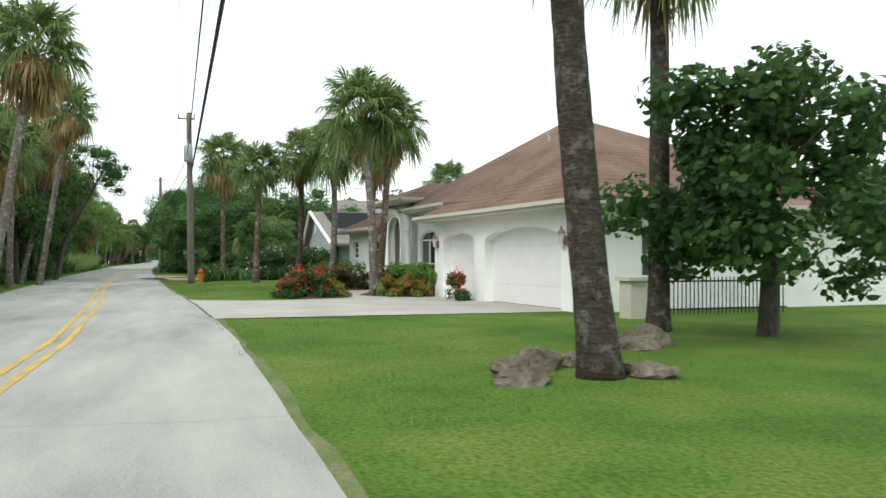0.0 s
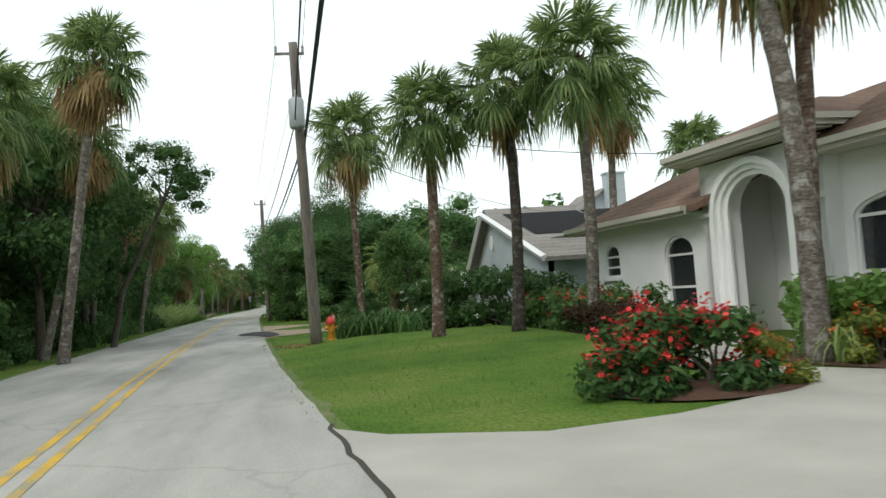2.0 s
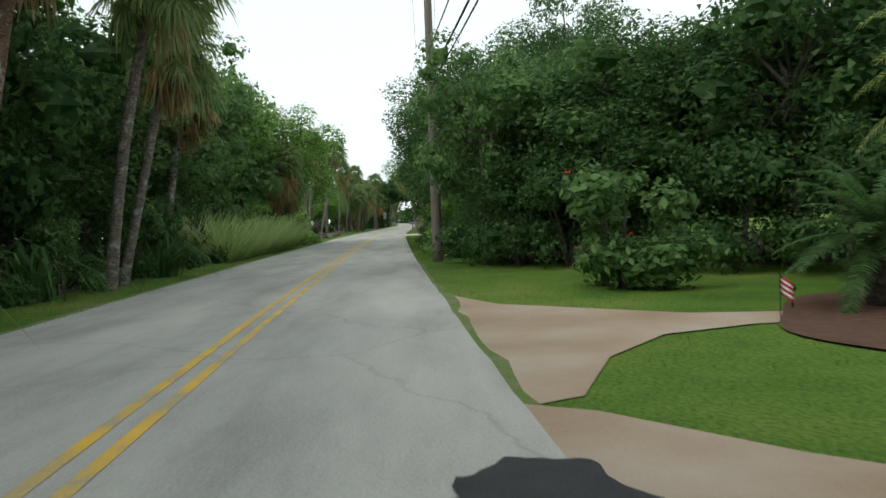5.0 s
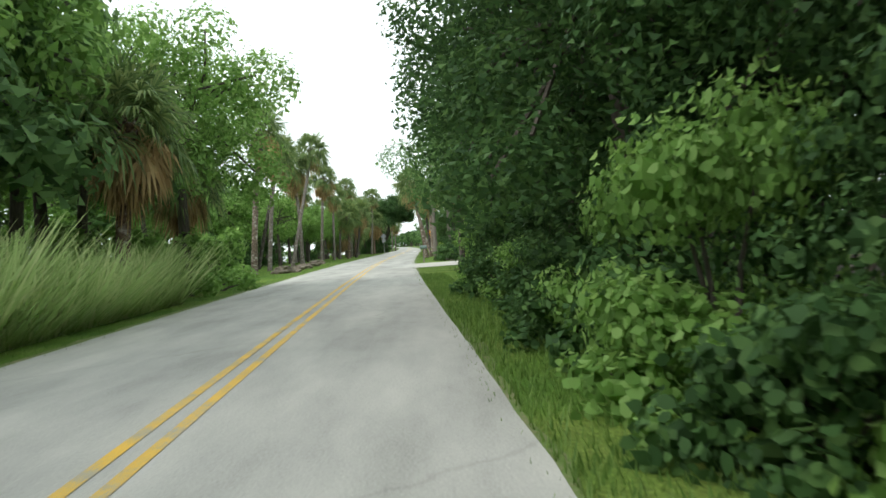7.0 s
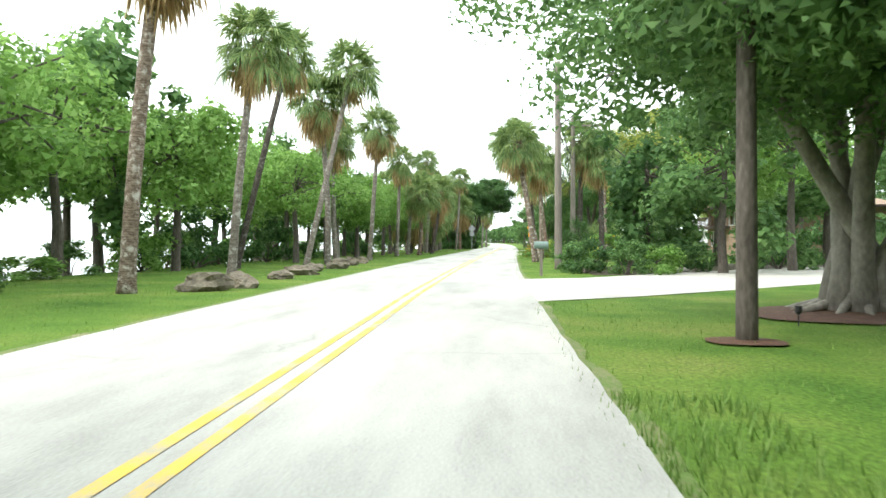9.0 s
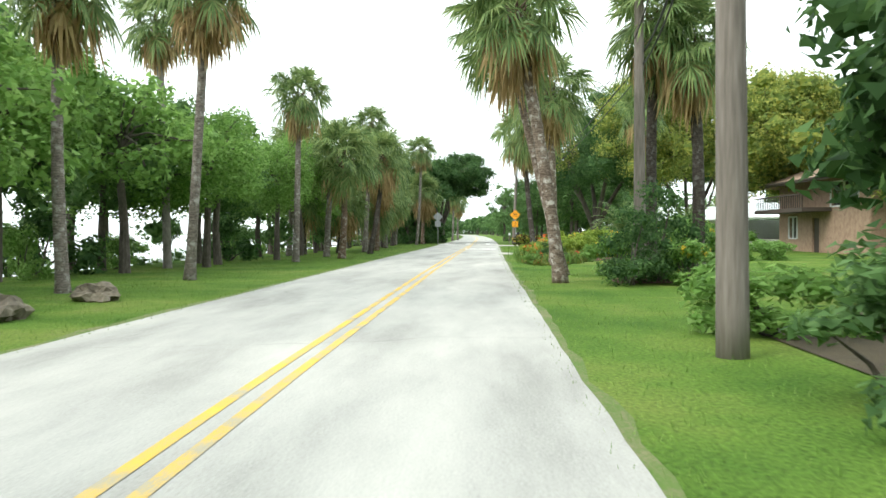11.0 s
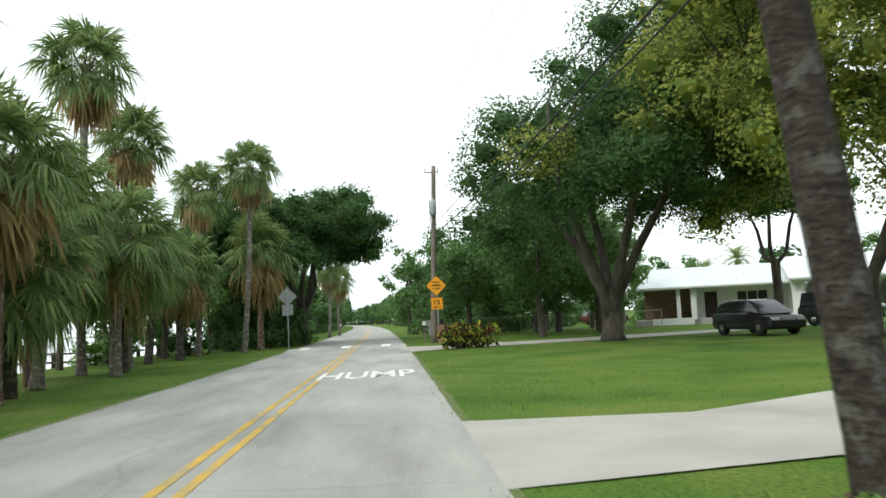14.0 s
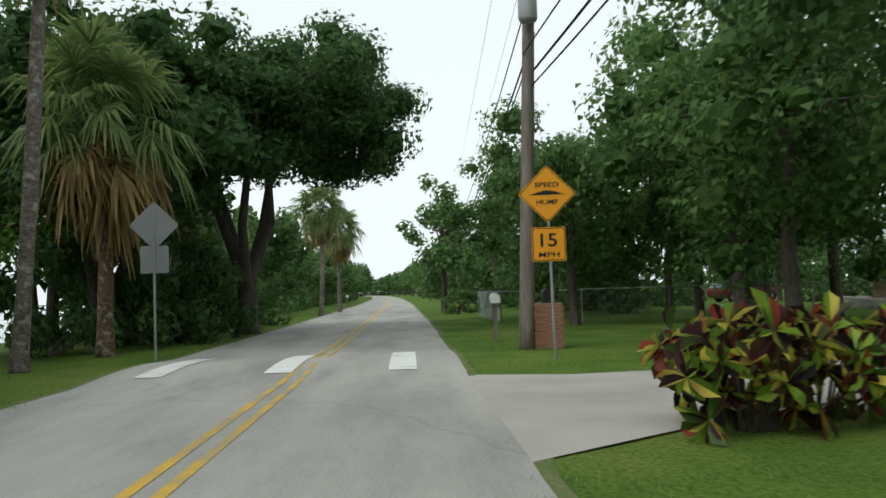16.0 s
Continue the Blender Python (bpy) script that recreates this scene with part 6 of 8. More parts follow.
def bush(meshes, x, y, s, sz, name, label, group="garden shrubs"):
    return place_shrub(meshes, (x, y, ground_z(x, y)), s, R.uniform(0, 6.28), sz, name, label, group)


for x, y, s in ((4.1, -57.6, 1.0), (4.75, -57.9, 0.95), (3.75, -58.0, 0.7)):
    bush(IXORA_RED, x, y, s, s * 0.95, "flowering_bush", "bush with coral-red flower heads at the driveway corner")
bush(IXORA_ORANGE, 5.35, -58.2, 0.55, 0.6, "flowering_bush", "low bush with orange and yellow flowers at the driveway corner")
for x, y, s in ((8.3, -55.2, 1.0), (8.5, -56.4, 1.05), (8.6, -57.4, 0.9), (7.8, -55.8, 0.8)):
    bush(HEDGE, x, y, s, s, "hedge_bush", "fresh green hedge bush under the arched window")
for x, y, s in ((7.6, -57.1, 0.8), (7.8, -57.9, 0.85), (8.3, -58.3, 0.6)):
    bush(IXORA_ORANGE, x, y, s, s * 0.85, "flowering_bush", "croton-like bush with orange and yellow leaves")
bush(IXORA_RED, 8.75, -61.2, 0.62, 0.9, "flowering_bush", "small clipped bush with orange flowers between garage doors")
for k, (x, y, s) in enumerate(((7.2, -45.4, 1.0), (7.1, -46.9, 1.05), (7.3, -48.2, 1.0), (7.4, -49.6, 0.95), (7.0, -44.2, 1.0))):
    bush(HIBISCUS_RED, x, y, s, s, "hibiscus_bush", "green hibiscus bush with a few red flowers by the wall")
for x, y, s in ((6.6, -50.6, 0.9), (6.5, -49.2, 0.8), (7.6, -51.0, 0.7)):
    bush(COPPERLEAF, x, y, s, s, "copperleaf_bush", "dark wine-red leaved bush by the front walk")
for x, y, s in ((4.6, -40.6, 1.0), (5.6, -41.4, 1.05), (6.6, -42.2, 1.1), (7.4, -43.2, 0.95), (5.4, -39.4, 1.1), (6.6, -40.2, 1.15), (3.9, -38.6, 0.95)):
    bush(HIBISCUS, x, y, s, s * 0.95, "hibiscus_bush", "tall dark green bush with white flowers")


STRAPS = {}


def strap_plant(x, y, n, h, spread, w, mat, name, label, seed, bend=0.6):
    """A clump whose arching leaves are single parts on shared meshes."""
    rng = np.random.default_rng(seed)
    e = thing(name, label, "plant", (x, y, ground_z(x, y)), 0, "strap-leaved plants")
    key = (mat.name, h, w, bend)
    if key not in STRAPS:
        STRAPS[key] = [strap_leaf(h * a, h * bend * b, w, c, mat) for a, b, c in ((1.0, 0.5, 0.1), (0.9, 0.8, 0.35), (0.8, 1.1, 0.6), (1.1, 0.9, 0.5), (0.7, 1.25, 0.75))]
    for k in range(n):
        ob = link_mesh("leaf", STRAPS[key][int(rng.integers(5))], None, e)
        ob.matrix_basis = Matrix.Translation((rng.normal() * spread, rng.normal() * spread, -0.02)) @ Matrix.Rotation(rng.uniform(0, 6.283), 4, "Z") @ Matrix.Scale(rng.uniform(0.7, 1.15), 4)
    return e


strap_plant(7.15, -56.95, 46, 0.5, 0.06, 0.014, M_CANE, "spider_plant", "pale striped grassy plant at the bed's edge", 91)
for k, (x, y) in enumerate(((1.5, -41.2), (2.1, -41.0), (2.7, -41.4), (3.1, -42.0), (1.9, -40.2), (2.6, -40.5))):
    strap_plant(x, y, 44, 0.74, 0.24, 0.03, M_LEAF if k % 2 else M_LEAF_DARK, "crinum_lily", "clump of long arching strap leaves by the hydrant", 92 + k, 0.95)
for k, (x, y) in enumerate(((-9.9, -20.5), (-9.4, -22.6), (-10.2, -18.2), (-9.0, -26.0), (-10.6, -15.0), (-10.3, -8.0), (-8.9, -30.0))):
    strap_plant(x, y, 40, 1.2, 0.22, 0.035, M_LEAF_DARK, "palmetto_clump", "spiky palmetto clump at the wood's edge", 102 + k, 1.0)
strap_plant(-0.05, -42.6, 60, 0.1, 0.32, 0.022, M_PALM_OLD, "dry_frond_pile", "heap of dry brown palm fronds by the pole", 120, 3.4)

SMALL_TREE = make_tree_meshes(131, 3.7, 1.55, 9000, 0.11, M_LEAF, 34, trunk_r=0.07, deep=0.42, low=-0.95, sides=4)
place_tree(SMALL_TREE, (5.6, -28.4, -0.02), 1.35, 1.0, 1.15, "small_tree", "bushy bright green tree beside the brown drive", "")
place_tree(SMALL_TREE, (4.4, -33.9, -0.02), 0.95, 2.0, 1.1, "small_tree", "small round green tree before the grey house", "")
place_tree(MID[0], (12.0, -14.2, -0.02), 0.9, 2.0, 0.75)
place_tree(MID[1], (6.0, -12.6, -0.02), 0.95, 2.0, 0.9)
place_tree(NEAR[0], (2.4, -7.4, -0.02), 1.0, 4.0, 0.75)
place_tree(NEAR[1], (0.2, -4.8, -0.02), 0.8, 5.0, 0.66)
place_tree(MID[1], (9.6, -17.0, -0.02), 0.9, 1.0, 0.85)
OLEANDER = make_shrub_meshes(141, 1.45, 2.6, 2400, 0.2, M_LEAF, M_PETAL_RED, 10, 0.09)
bush(OLEANDER, 1.0, -16.6, 1.0, 1.0, "oleander_bush", "round oleander bush with a few pink flowers on the grass")
place_tree(MID[0], (-0.9, -7.8, -0.02), 0.62, 3.0, 0.8)
BIGBUSH = make_shrub_meshes(48, 1.8, 3.2, 5600, 0.13, M_LEAF_DARK, clumps=30)
for x, y, s in ((0.0, -8.6, 1.4), (1.2, -9.6, 1.4), (-0.1, -6.0, 1.5), (2.6, -10.4, 1.4), (4.4, -13.6, 1.3), (5.6, -16.0, 1.3), (7.6, -19.5, 1.2), (8.4, -22.8, 1.2)):
    place_shrub(BIGBUSH, (x, y, -0.02), s * 0.68, R.uniform(0, 6.28), s * 0.8)


def cycad(x, y):
    e = thing("cycad", "dark green cycad with stiff feather fronds on mulch", "cycad", (x, y, 0.05))
    part("trunk", Geo().lathe((0, 0, -0.05), [(0.22, 0), (0.26, 0.2), (0.22, 0.6), (0.18, 0.85), (0.1, 0.95)], 12), M_PTRUNK_DARK, e)
    ob = link_mesh("crown", feather_palm_mesh(151, 34, 1.45, 0.9, -15, 75, 0.22, M_LEAF_DARK, 30), None, e)
    ob.location = (0, 0, 0.9)
    return e


cycad(3.4, -21.0)


def date_palm(x, y, h, ln, seed, label, mat=None):
    e = thing("date_palm", label, "palm tree", (x, y, 0))
    g = Geo()
    g.tube([(0, 0, -0.1), (0.03, 0, h * 0.5), (0, 0.04, h)], [0.26, 0.24, 0.22], 12)
    part("trunk", g, M_PTRUNK_BROWN, e)
    ob = link_mesh("crown", feather_palm_mesh(seed, 40, ln, 1.45, -25, 84, 0.42, mat or M_DATE, 34), None, e)
    ob.location = (0, 0, h)
    return e


date_palm(6.4, -20.2, 3.2, 2.9, 161, "feathery date palm with arching fronds in the yard")
date_palm(6.6, -25.0, 0.9, 1.5, 163, "low feathery palm behind the mulch island")
date_palm(4.5, -27.4, 2.7, 1.9, 164, "pale feathery palm before the grey house")
def yard_flag(x, y):
    """A small striped cloth that hangs from a stick pushed into the mulch."""
    e = thing("yard_flag", "small striped flag hanging on a thin stick in the mulch", "flag", (x, y, 0.02))
    part("stick", Geo().lathe((0, 0, -0.05), [(0.006, 0), (0.006, 0.6), (0.012, 0.61), (0.0, 0.63)], 6), M_BLACK, e)
    for k in range(7):
        g = Geo()
        v = [(0.008 + 0.16 * i / 4, 0.018 * math.sin(i * 1.5 + j), 0.53 - 0.034 * (k + j) - 0.03 * i) for j in (0, 1) for i in range(5)]
        part("stripe", g.add(v, [(i, i + 1, i + 6, i + 5) for i in range(4)]), M_WHITE if k % 2 else M_LAMPRED, e)
    return e


def path_light(x, y):
    e = thing("path_light", "short black path light at the mulch edge", "garden light", (x, y, 0.05))
    part("stem", Geo().lathe((0, 0, -0.1), [(0.015, 0), (0.015, 0.3)], 8), M_BLACK, e)
    part("lamp_head", Geo().lathe((0, 0, 0.19), [(0.02, 0), (0.05, 0.01), (0.05, 0.05), (0.03, 0.08), (0.0, 0.09)], 12), M_BLACK, e)


yard_flag(1.75, -21.6)
path_light(2.35, -20.6)
rock((5.0, -20.9, 0.0), (0.9, 0.5, 0.42), 171, "broad brown rock on the mulch island", "")


def hydrant(x, y):
    e = thing("fire_hydrant", "yellow fire hydrant with a red top on the verge", "fire hydrant", (x, y, ground_z(x, y)))
    part("barrel", Geo().lathe((0, 0, -0.05), [(0.17, 0), (0.17, 0.06), (0.11, 0.08), (0.105, 0.5), (0.13, 0.52), (0.13, 0.56)], 16), M_HYD_Y, e, smooth=False)
    part("bonnet", Geo().lathe((0, 0, 0.51), [(0.155, 0), (0.155, 0.05), (0.13, 0.12), (0.08, 0.19), (0.035, 0.21), (0.035, 0.27)], 16), M_HYD_R, e, "red domed bonnet")
    for a in (-1, 1):
        g = Geo().tube([(0.08 * a, 0, 0.38), (0.2 * a, 0, 0.38)], [0.055, 0.06], 10)
        part("outlet", g, M_HYD_Y, e)
    part("pumper_outlet", Geo().tube([(0, -0.08, 0.34), (0, -0.21, 0.34)], [0.075, 0.08], 12), M_HYD_Y, e)
    return e


hydrant(0.95, -41.35)


# ---- the grey-blue house ----
def grey_house():
    h = thing("house", "pale grey-blue gabled house with black solar sheets on its roof", "house", (8.0, -33.3, 0))
    gab = outline_mesh("gable_wall", [(-3.5, 0), (7.6, 0), (7.6, 2.3), (0, 4.3), (-3.5, 2.05)], ([(-2.9, 0.6), (-1.5, 0.6), (-1.5, 1.8), (-2.9, 1.8)], [(3.0, 0.1), (4.0, 0.1), (4.0, 2.0), (3.0, 2.0)]), 0.2)
    gab.transform(Matrix.Translation((0.35, 0, 0)) @ Matrix.Rotation(radians(-90), 4, "Z"))
    part("gable_wall", gab, M_GREYBLUE, h)
    part("pane", Geo().box((0.38, 2.2, 1.2), (0.03, 1.4, 1.2)), M_GLASS, h)
    part("door", Geo().box((0.38, -3.5, 1.05), (0.05, 1.0, 1.95)), M_GLASS, h)
    part("wall", Geo().box((7.2, -7.5, 1.15), (14, 0.2, 2.3)), M_GREYBLUE, h)
    part("wall", Geo().box((7.2, 3.42, 1.0), (13.5, 0.2, 2.0)), M_GREYBLUE, h)
    part("rear_wing", Geo().box((7.0, 9.0, 1.25), (9.0, 11.0, 2.5)), M_GREYBLUE, h)
    part("pane", Geo().box((2.47, 6.5, 1.2), (0.03, 1.6, 1.4)), M_GLASS, h)
    part("gable_vent", Geo().lathe((0, 0, 0), [(0.32, 0), (0.32, 0.04), (0.26, 0.05)], 20), M_WHITE, h).matrix_basis = Matrix.Translation((0.24, 0, 3.2)) @ Matrix.Rotation(radians(-90), 4, "Y")
    slab_roof(h, [[(-0.1, -8.4, 2.22), (14.5, -8.4, 2.22), (14.5, 0, 4.46), (-0.1, 0, 4.46)], [(-0.1, 0, 4.46), (14.5, 0, 4.46), (14.5, 3.95, 1.94), (-0.1, 3.95, 1.94)]], M_SHINGLE_GREY)
    slab_roof(h, [[(2.0, 3.4, 3.3), (12, 3.4, 3.3), (12, 15.0, 2.5), (2.0, 15.0, 2.5)]], M_SHINGLE_GREY, name="wing_roof")
    for y1, z1 in ((-8.4, 2.18), (3.95, 1.90)):
        part("barge_board", Geo().tube([(-0.13, 0, 4.42), (-0.13, y1, z1)], [0.13, 0.13], 4), M_WHITE, h)
    for k in range(4):
        x0 = 0.7 + k * 3.4
        part("solar_sheet", Geo().add([(x0, -4.8, 3.215), (x0 + 3.28, -4.8, 3.215), (x0 + 3.28, -0.3, 4.415), (x0, -0.3, 4.415)], [(0, 1, 2, 3)]), M_SOLAR, h, "black solar pool-heating sheet")
    # two-storey block behind
    part("upper_wall", Geo().box((11.0, 21.3, 2.5), (11.0, 7.4, 5.0)), M_GREYBLUE, h)
    up = outline_mesh("upper_gable", [(-3.7, 0), (3.7, 0), (0, 1.7)], (), 0.2)
    up.transform(Matrix.Translation((5.5, 21.3, 5.0)) @ Matrix.Rotation(radians(-90), 4, "Z"))
    part("upper_gable", up, M_GREYBLUE, h)
    slab_roof(h, [[(5.0, 17.1, 4.9), (17, 17.1, 4.9), (17, 21.3, 6.8), (5.0, 21.3, 6.8)], [(5.0, 21.3, 6.8), (17, 21.3, 6.8), (17, 25.5, 4.9), (5.0, 25.5, 4.9)]], M_SHINGLE_GREY, name="upper_roof")
    part("cross_wall", Geo().box((12.9, 20.4, 2.7), (5.4, 4.0, 5.4)), M_GREYBLUE, h)
    cg = outline_mesh("cross_gable", [(-2.7, 0), (2.7, 0), (0, 2.1)], (), 0.2)
    cg.transform(Matrix.Translation((12.9, 18.5, 5.4)))
    part("cross_gable", cg, M_GREYBLUE, h)
    slab_roof(h, [[(9.9, 18.1, 5.25), (12.9, 18.1, 7.6), (12.9, 24, 7.6), (9.9, 24, 5.25)], [(12.9, 18.1, 7.6), (15.9, 18.1, 5.25), (15.9, 24, 5.25), (12.9, 24, 7.6)]], M_SHINGLE_GREY, name="cross_roof")
    part("pane", Geo().box((5.47, 21.3, 3.8), (0.03, 1.2, 1.3)), M_GLASS, h)
    part("pane", Geo().box((12.9, 18.35, 4.2), (1.2, 0.03, 1.2)), M_GLASS, h)
    part("chimney", Geo().box((13.4, 18.0, 6.0), (1.3, 0.8, 4.8)).box((13.4, 18.0, 8.45), (1.45, 0.95, 0.12)), M_GREYBLUE, h)
    part("turbine_vent", Geo().lathe((9.0, -1.2, 4.1), [(0.12, 0), (0.12, 0.25), (0.22, 0.3), (0.24, 0.42), (0.16, 0.55)], 12), M_GREYCAN, h)
    return h


grey_house()


def chain_fence(pts, hgt=1.2, label="rusty chain-link fence with steel posts"):
    f = thing("chain_link_fence", label, "fence", (0, 0, 0))
    mesh = Geo()
    for (x0, y0), (x1, y1) in zip(pts[:-1], pts[1:]):
        d = math.hypot(x1 - x0, y1 - y0)
        n = max(1, round(d / 2.8))
        for k in range(n + 1):
            t = k / n
            part("post", Geo().lathe((x0 + (x1 - x0) * t, y0 + (y1 - y0) * t, -0.1), [(0.03, 0), (0.03, hgt + 0.12), (0.015, hgt + 0.16)], 8), M_GALV, f)
        part("top_rail", Geo().tube([(x0, y0, hgt), (x1, y1, hgt)], [0.02, 0.02], 6), M_GALV, f)
        m = int(d / 0.14)
        ux, uy = (x1 - x0) / d, (y1 - y0) / d
        for k in range(m):
            for a, b in ((0, 1), (1, 0)):
                s0, s1 = k * 0.14, k * 0.14 + hgt * 0.95
                if s1 > d:
                    continue
                s0, s1 = (s0, s1) if a == 0 else (s1, s0)
                mesh.tube([(x0 + ux * s0, y0 + uy * s0, 0.03), (x0 + ux * s1, y0 + uy * s1, hgt)], [0.0035, 0.0035], 3, False)
    m = part("link_mesh", mesh, M_GALV, f)
    m["kind"] = "stuff"
    return f


chain_fence([(4.4, -38.6), (7.6, -39.2)], 1.5, "weathered chain-link fence behind the lilies")
chain_fence([(-3.2, 166.0), (-3.0, 157.4), (3.0, 154.8), (12.6, 152.2)], 1.25)


# ---- fig tree and pole by the curved drive ----
def fig_tree(x, y):
    rng = np.random.default_rng(181)
    e = thing("fig_tree", "old strangler fig with twisted grey trunks and flared roots", "tree", (x, y, 0))
    g = Geo()
    tops = []
    for k, (dx, dy, hh) in enumerate(((-2.6, -0.8, 5.2), (-1.0, 0.4, 6.0), (0.4, -0.6, 6.4), (1.4, 0.6, 6.0), (0.2, 1.6, 5.6), (-0.6, -1.6, 5.0), (2.4, -0.2, 5.4))):
        a = k * 0.9
        b0 = Vector((0.45 * math.cos(a), 0.45 * math.sin(a), -0.1))
        t = Vector((dx, dy, hh))
        tops.append(t)
        g.tube([b0, b0 * 0.8 + Vector((0, 0, 0.9)), b0.lerp(t, 0.35) + Vector((0, 0, 0.5)), b0.lerp(t, 0.7) + Vector((0, 0, 0.3)), t], [0.28, 0.2, 0.165, 0.13, 0.085], 9)
    part("trunk", g, M_BARK_PALE, e, smooth=True)
    for k in range(11):
        a = k * 0.571
        o = Vector((math.cos(a), math.sin(a), 0))
        ln = rng.uniform(0.8, 1.7)
        r = Geo().tube([o * 0.25 + Vector((0, 0, 0.7)), o * 0.5 + Vector((0, 0, 0.22)), o * ln * 0.7 + Vector((0, 0, 0.08)), o * ln + Vector((0, 0, -0.05))], [0.13, 0.11, 0.07, 0.03], 7)
        part("root", r, M_BARK_PALE, e, smooth=True)
    cl = np.concatenate([np.array([[*t] for t in tops]) + rng.normal(size=(7, 3)) * 0.4, crown_clumps(rng, 46, 6.2, 3.0, 6.8, -0.6), np.stack([rng.uniform(-5.0, 0.5, 12), rng.uniform(-3.4, 3.6, 12), rng.uniform(3.5, 5.0, 12)], 1), np.stack([rng.uniform(-4.2, 0.6, 20), rng.uniform(-6.4, -2.8, 20), rng.uniform(5.4, 8.6, 20)], 1), np.stack([rng.uniform(-4.2, -1.6, 9), rng.uniform(-6.0, -3.6, 9), rng.uniform(4.0, 5.4, 9)], 1)])
    rr = rng.uniform(0.9, 1.5, len(cl))
    inner = np.abs(cl[:, 0]) < 3.6
    p, out = clump_leaves(rng, cl, rr, 60000, 0.5)
    L = 0.18 * rng.uniform(0.6, 1.35, 60000)
    link_mesh("crown", leaf_mesh("crown", p, L, L * 0.5, rng, 0.5, (M_LEAF,), out=out, cores=(cl[inner], rr[inner] * 0.85)), None, e)
    b = Geo()
    for c in cl[7:]:
        s = tops[int(rng.integers(7))]
        c = Vector(c)
        b.tube([s, s.lerp(c, 0.5) + Vector((0, 0, 0.3)), c], [0.08, 0.05, 0.02], 5)
    part("branch_work", b, M_BARK_PALE, e)
    return e


fig_tree(0.75, 41.2)
place_tree(TREES[1], (6.8, 33.4, 0), 1.1, 1.3, 1.1)
place_tree(MID[1], (3.4, 36.4, -0.05), 0.95, 2.0, 1.15)
place_tree(TREES[0], (7.5, 40.5, 0), 1.1, 2.3, 1.1)


def driveway_light(x, y):
    e = thing("garden_light", "small black garden spotlight on mulch", "garden light", (x, y, 0.05))
    part("spike", Geo().lathe((0, 0, -0.05), [(0.012, 0), (0.012, 0.2)], 6), M_BLACK, e)
    part("lamp_head", Geo().lathe((0, 0, 0.13), [(0.03, 0), (0.055, 0.04), (0.055, 0.13), (0.04, 0.13)], 10), M_BLACK, e)


driveway_light(-1.0, 39.0)
for k, (x, y, s) in enumerate(((1.0, 60.6, (0.8, 0.4, 0.16)), (0.4, 60.2, (0.5, 0.35, 0.13)), (1.6, 61.2, (0.5, 0.3, 0.12)))):
    ob = rock((x, y, 0.0), s, 190 + k, "flat pale stone beside the driveway", "pale stones")
    ob.data.materials.clear()
    ob.data.materials.append(M_DRIVE)
for k, (x, y, s) in enumerate(((-13.0, 45.6, (0.6, 0.45, 0.32)), (-12.6, 47.0, (0.5, 0.4, 0.25)), (-13.4, 49.0, (0.7, 0.4, 0.22)), (-13.0, 52.0, (0.5, 0.4, 0.2)), (-13.2, 55.0, (0.6, 0.4, 0.24)), (-13.6, 58.4, (0.5, 0.4, 0.22)), (-13.4, 62.0, (0.7, 0.5, 0.3)), (-13.8, 66.5, (0.6, 0.4, 0.25)), (-14.0, 70.0, (0.5, 0.4, 0.25)))):
    rock((x, y, -0.03), s, 200 + k, ledge=0.09)

# ---- the flower bed under the palms ----
YELLOWBELL_LOW = make_shrub_meshes(89, 1.0, 1.3, 2000, 0.15, M_LEAF_YELLOW, M_PETAL_YELLOW, 34, 0.12)
GOLDEN = make_shrub_meshes(90, 0.9, 1.25, 2000, 0.14, M_LEAF_YELLOW)
IXORA_FRONT = make_shrub_meshes(92, 0.8, 1.0, 1800, 0.11, M_LEAF_OLIVE, M_PETAL_RED, 16, 0.12)
IXORA_BED = make_shrub_meshes(88, 0.85, 1.15, 2000, 0.12, M_LEAF_YELLOW, M_PETAL_ORANGE, 22, 0.19)
for k, (x, y, s) in enumerate(((-3.4, 93.6, 0.9), (-2.5, 98.2, 1.15), (-1.5, 96.2, 1.15), (-0.7, 99.4, 1.2), (0.3, 97.2, 1.2), (-4.2, 95.2, 0.8), (1.1, 98.9, 1.1), (-2.4, 94.4, 0.95), (-1.2, 101.2, 1.1), (-4.3, 91.0, 0.75), (-3.6, 92.2, 0.9), (-2.9, 90.6, 0.9), (-2.2, 92.6, 1.05), (-1.6, 94.6, 1.1), (-0.6, 96.4, 1.2), (-4.4, 93.2, 0.8), (-3.2, 88.8, 0.7), (0.6, 100.0, 1.2), (-3.0, 96.8, 1.05))):
    m, lb = ((IXORA_BED, "ixora bush with orange-red flower heads"), (GOLDEN, "leafy yellow-green bush in the palm bed"), (GOLDEN, "leafy yellow-green bush in the palm bed"))[k % 3]
    if y < 93.0:
        m, lb = (IXORA_FRONT, VINE_DARK, IXORA_FRONT)[k % 3], "low dark bush with a few red flowers at the bed's front"
        s *= 0.5 if m is VINE_DARK else 0.66
    elif y < 96.3:
        s *= 0.85
    if x > 0.2 or y > 99.0:
        m, lb = YELLOWBELL_LOW, "light green bush with yellow flowers at the bed's end"
    bush(m, x, y, s, s * 0.95, "flowering_bush", lb, "palm bed bushes")
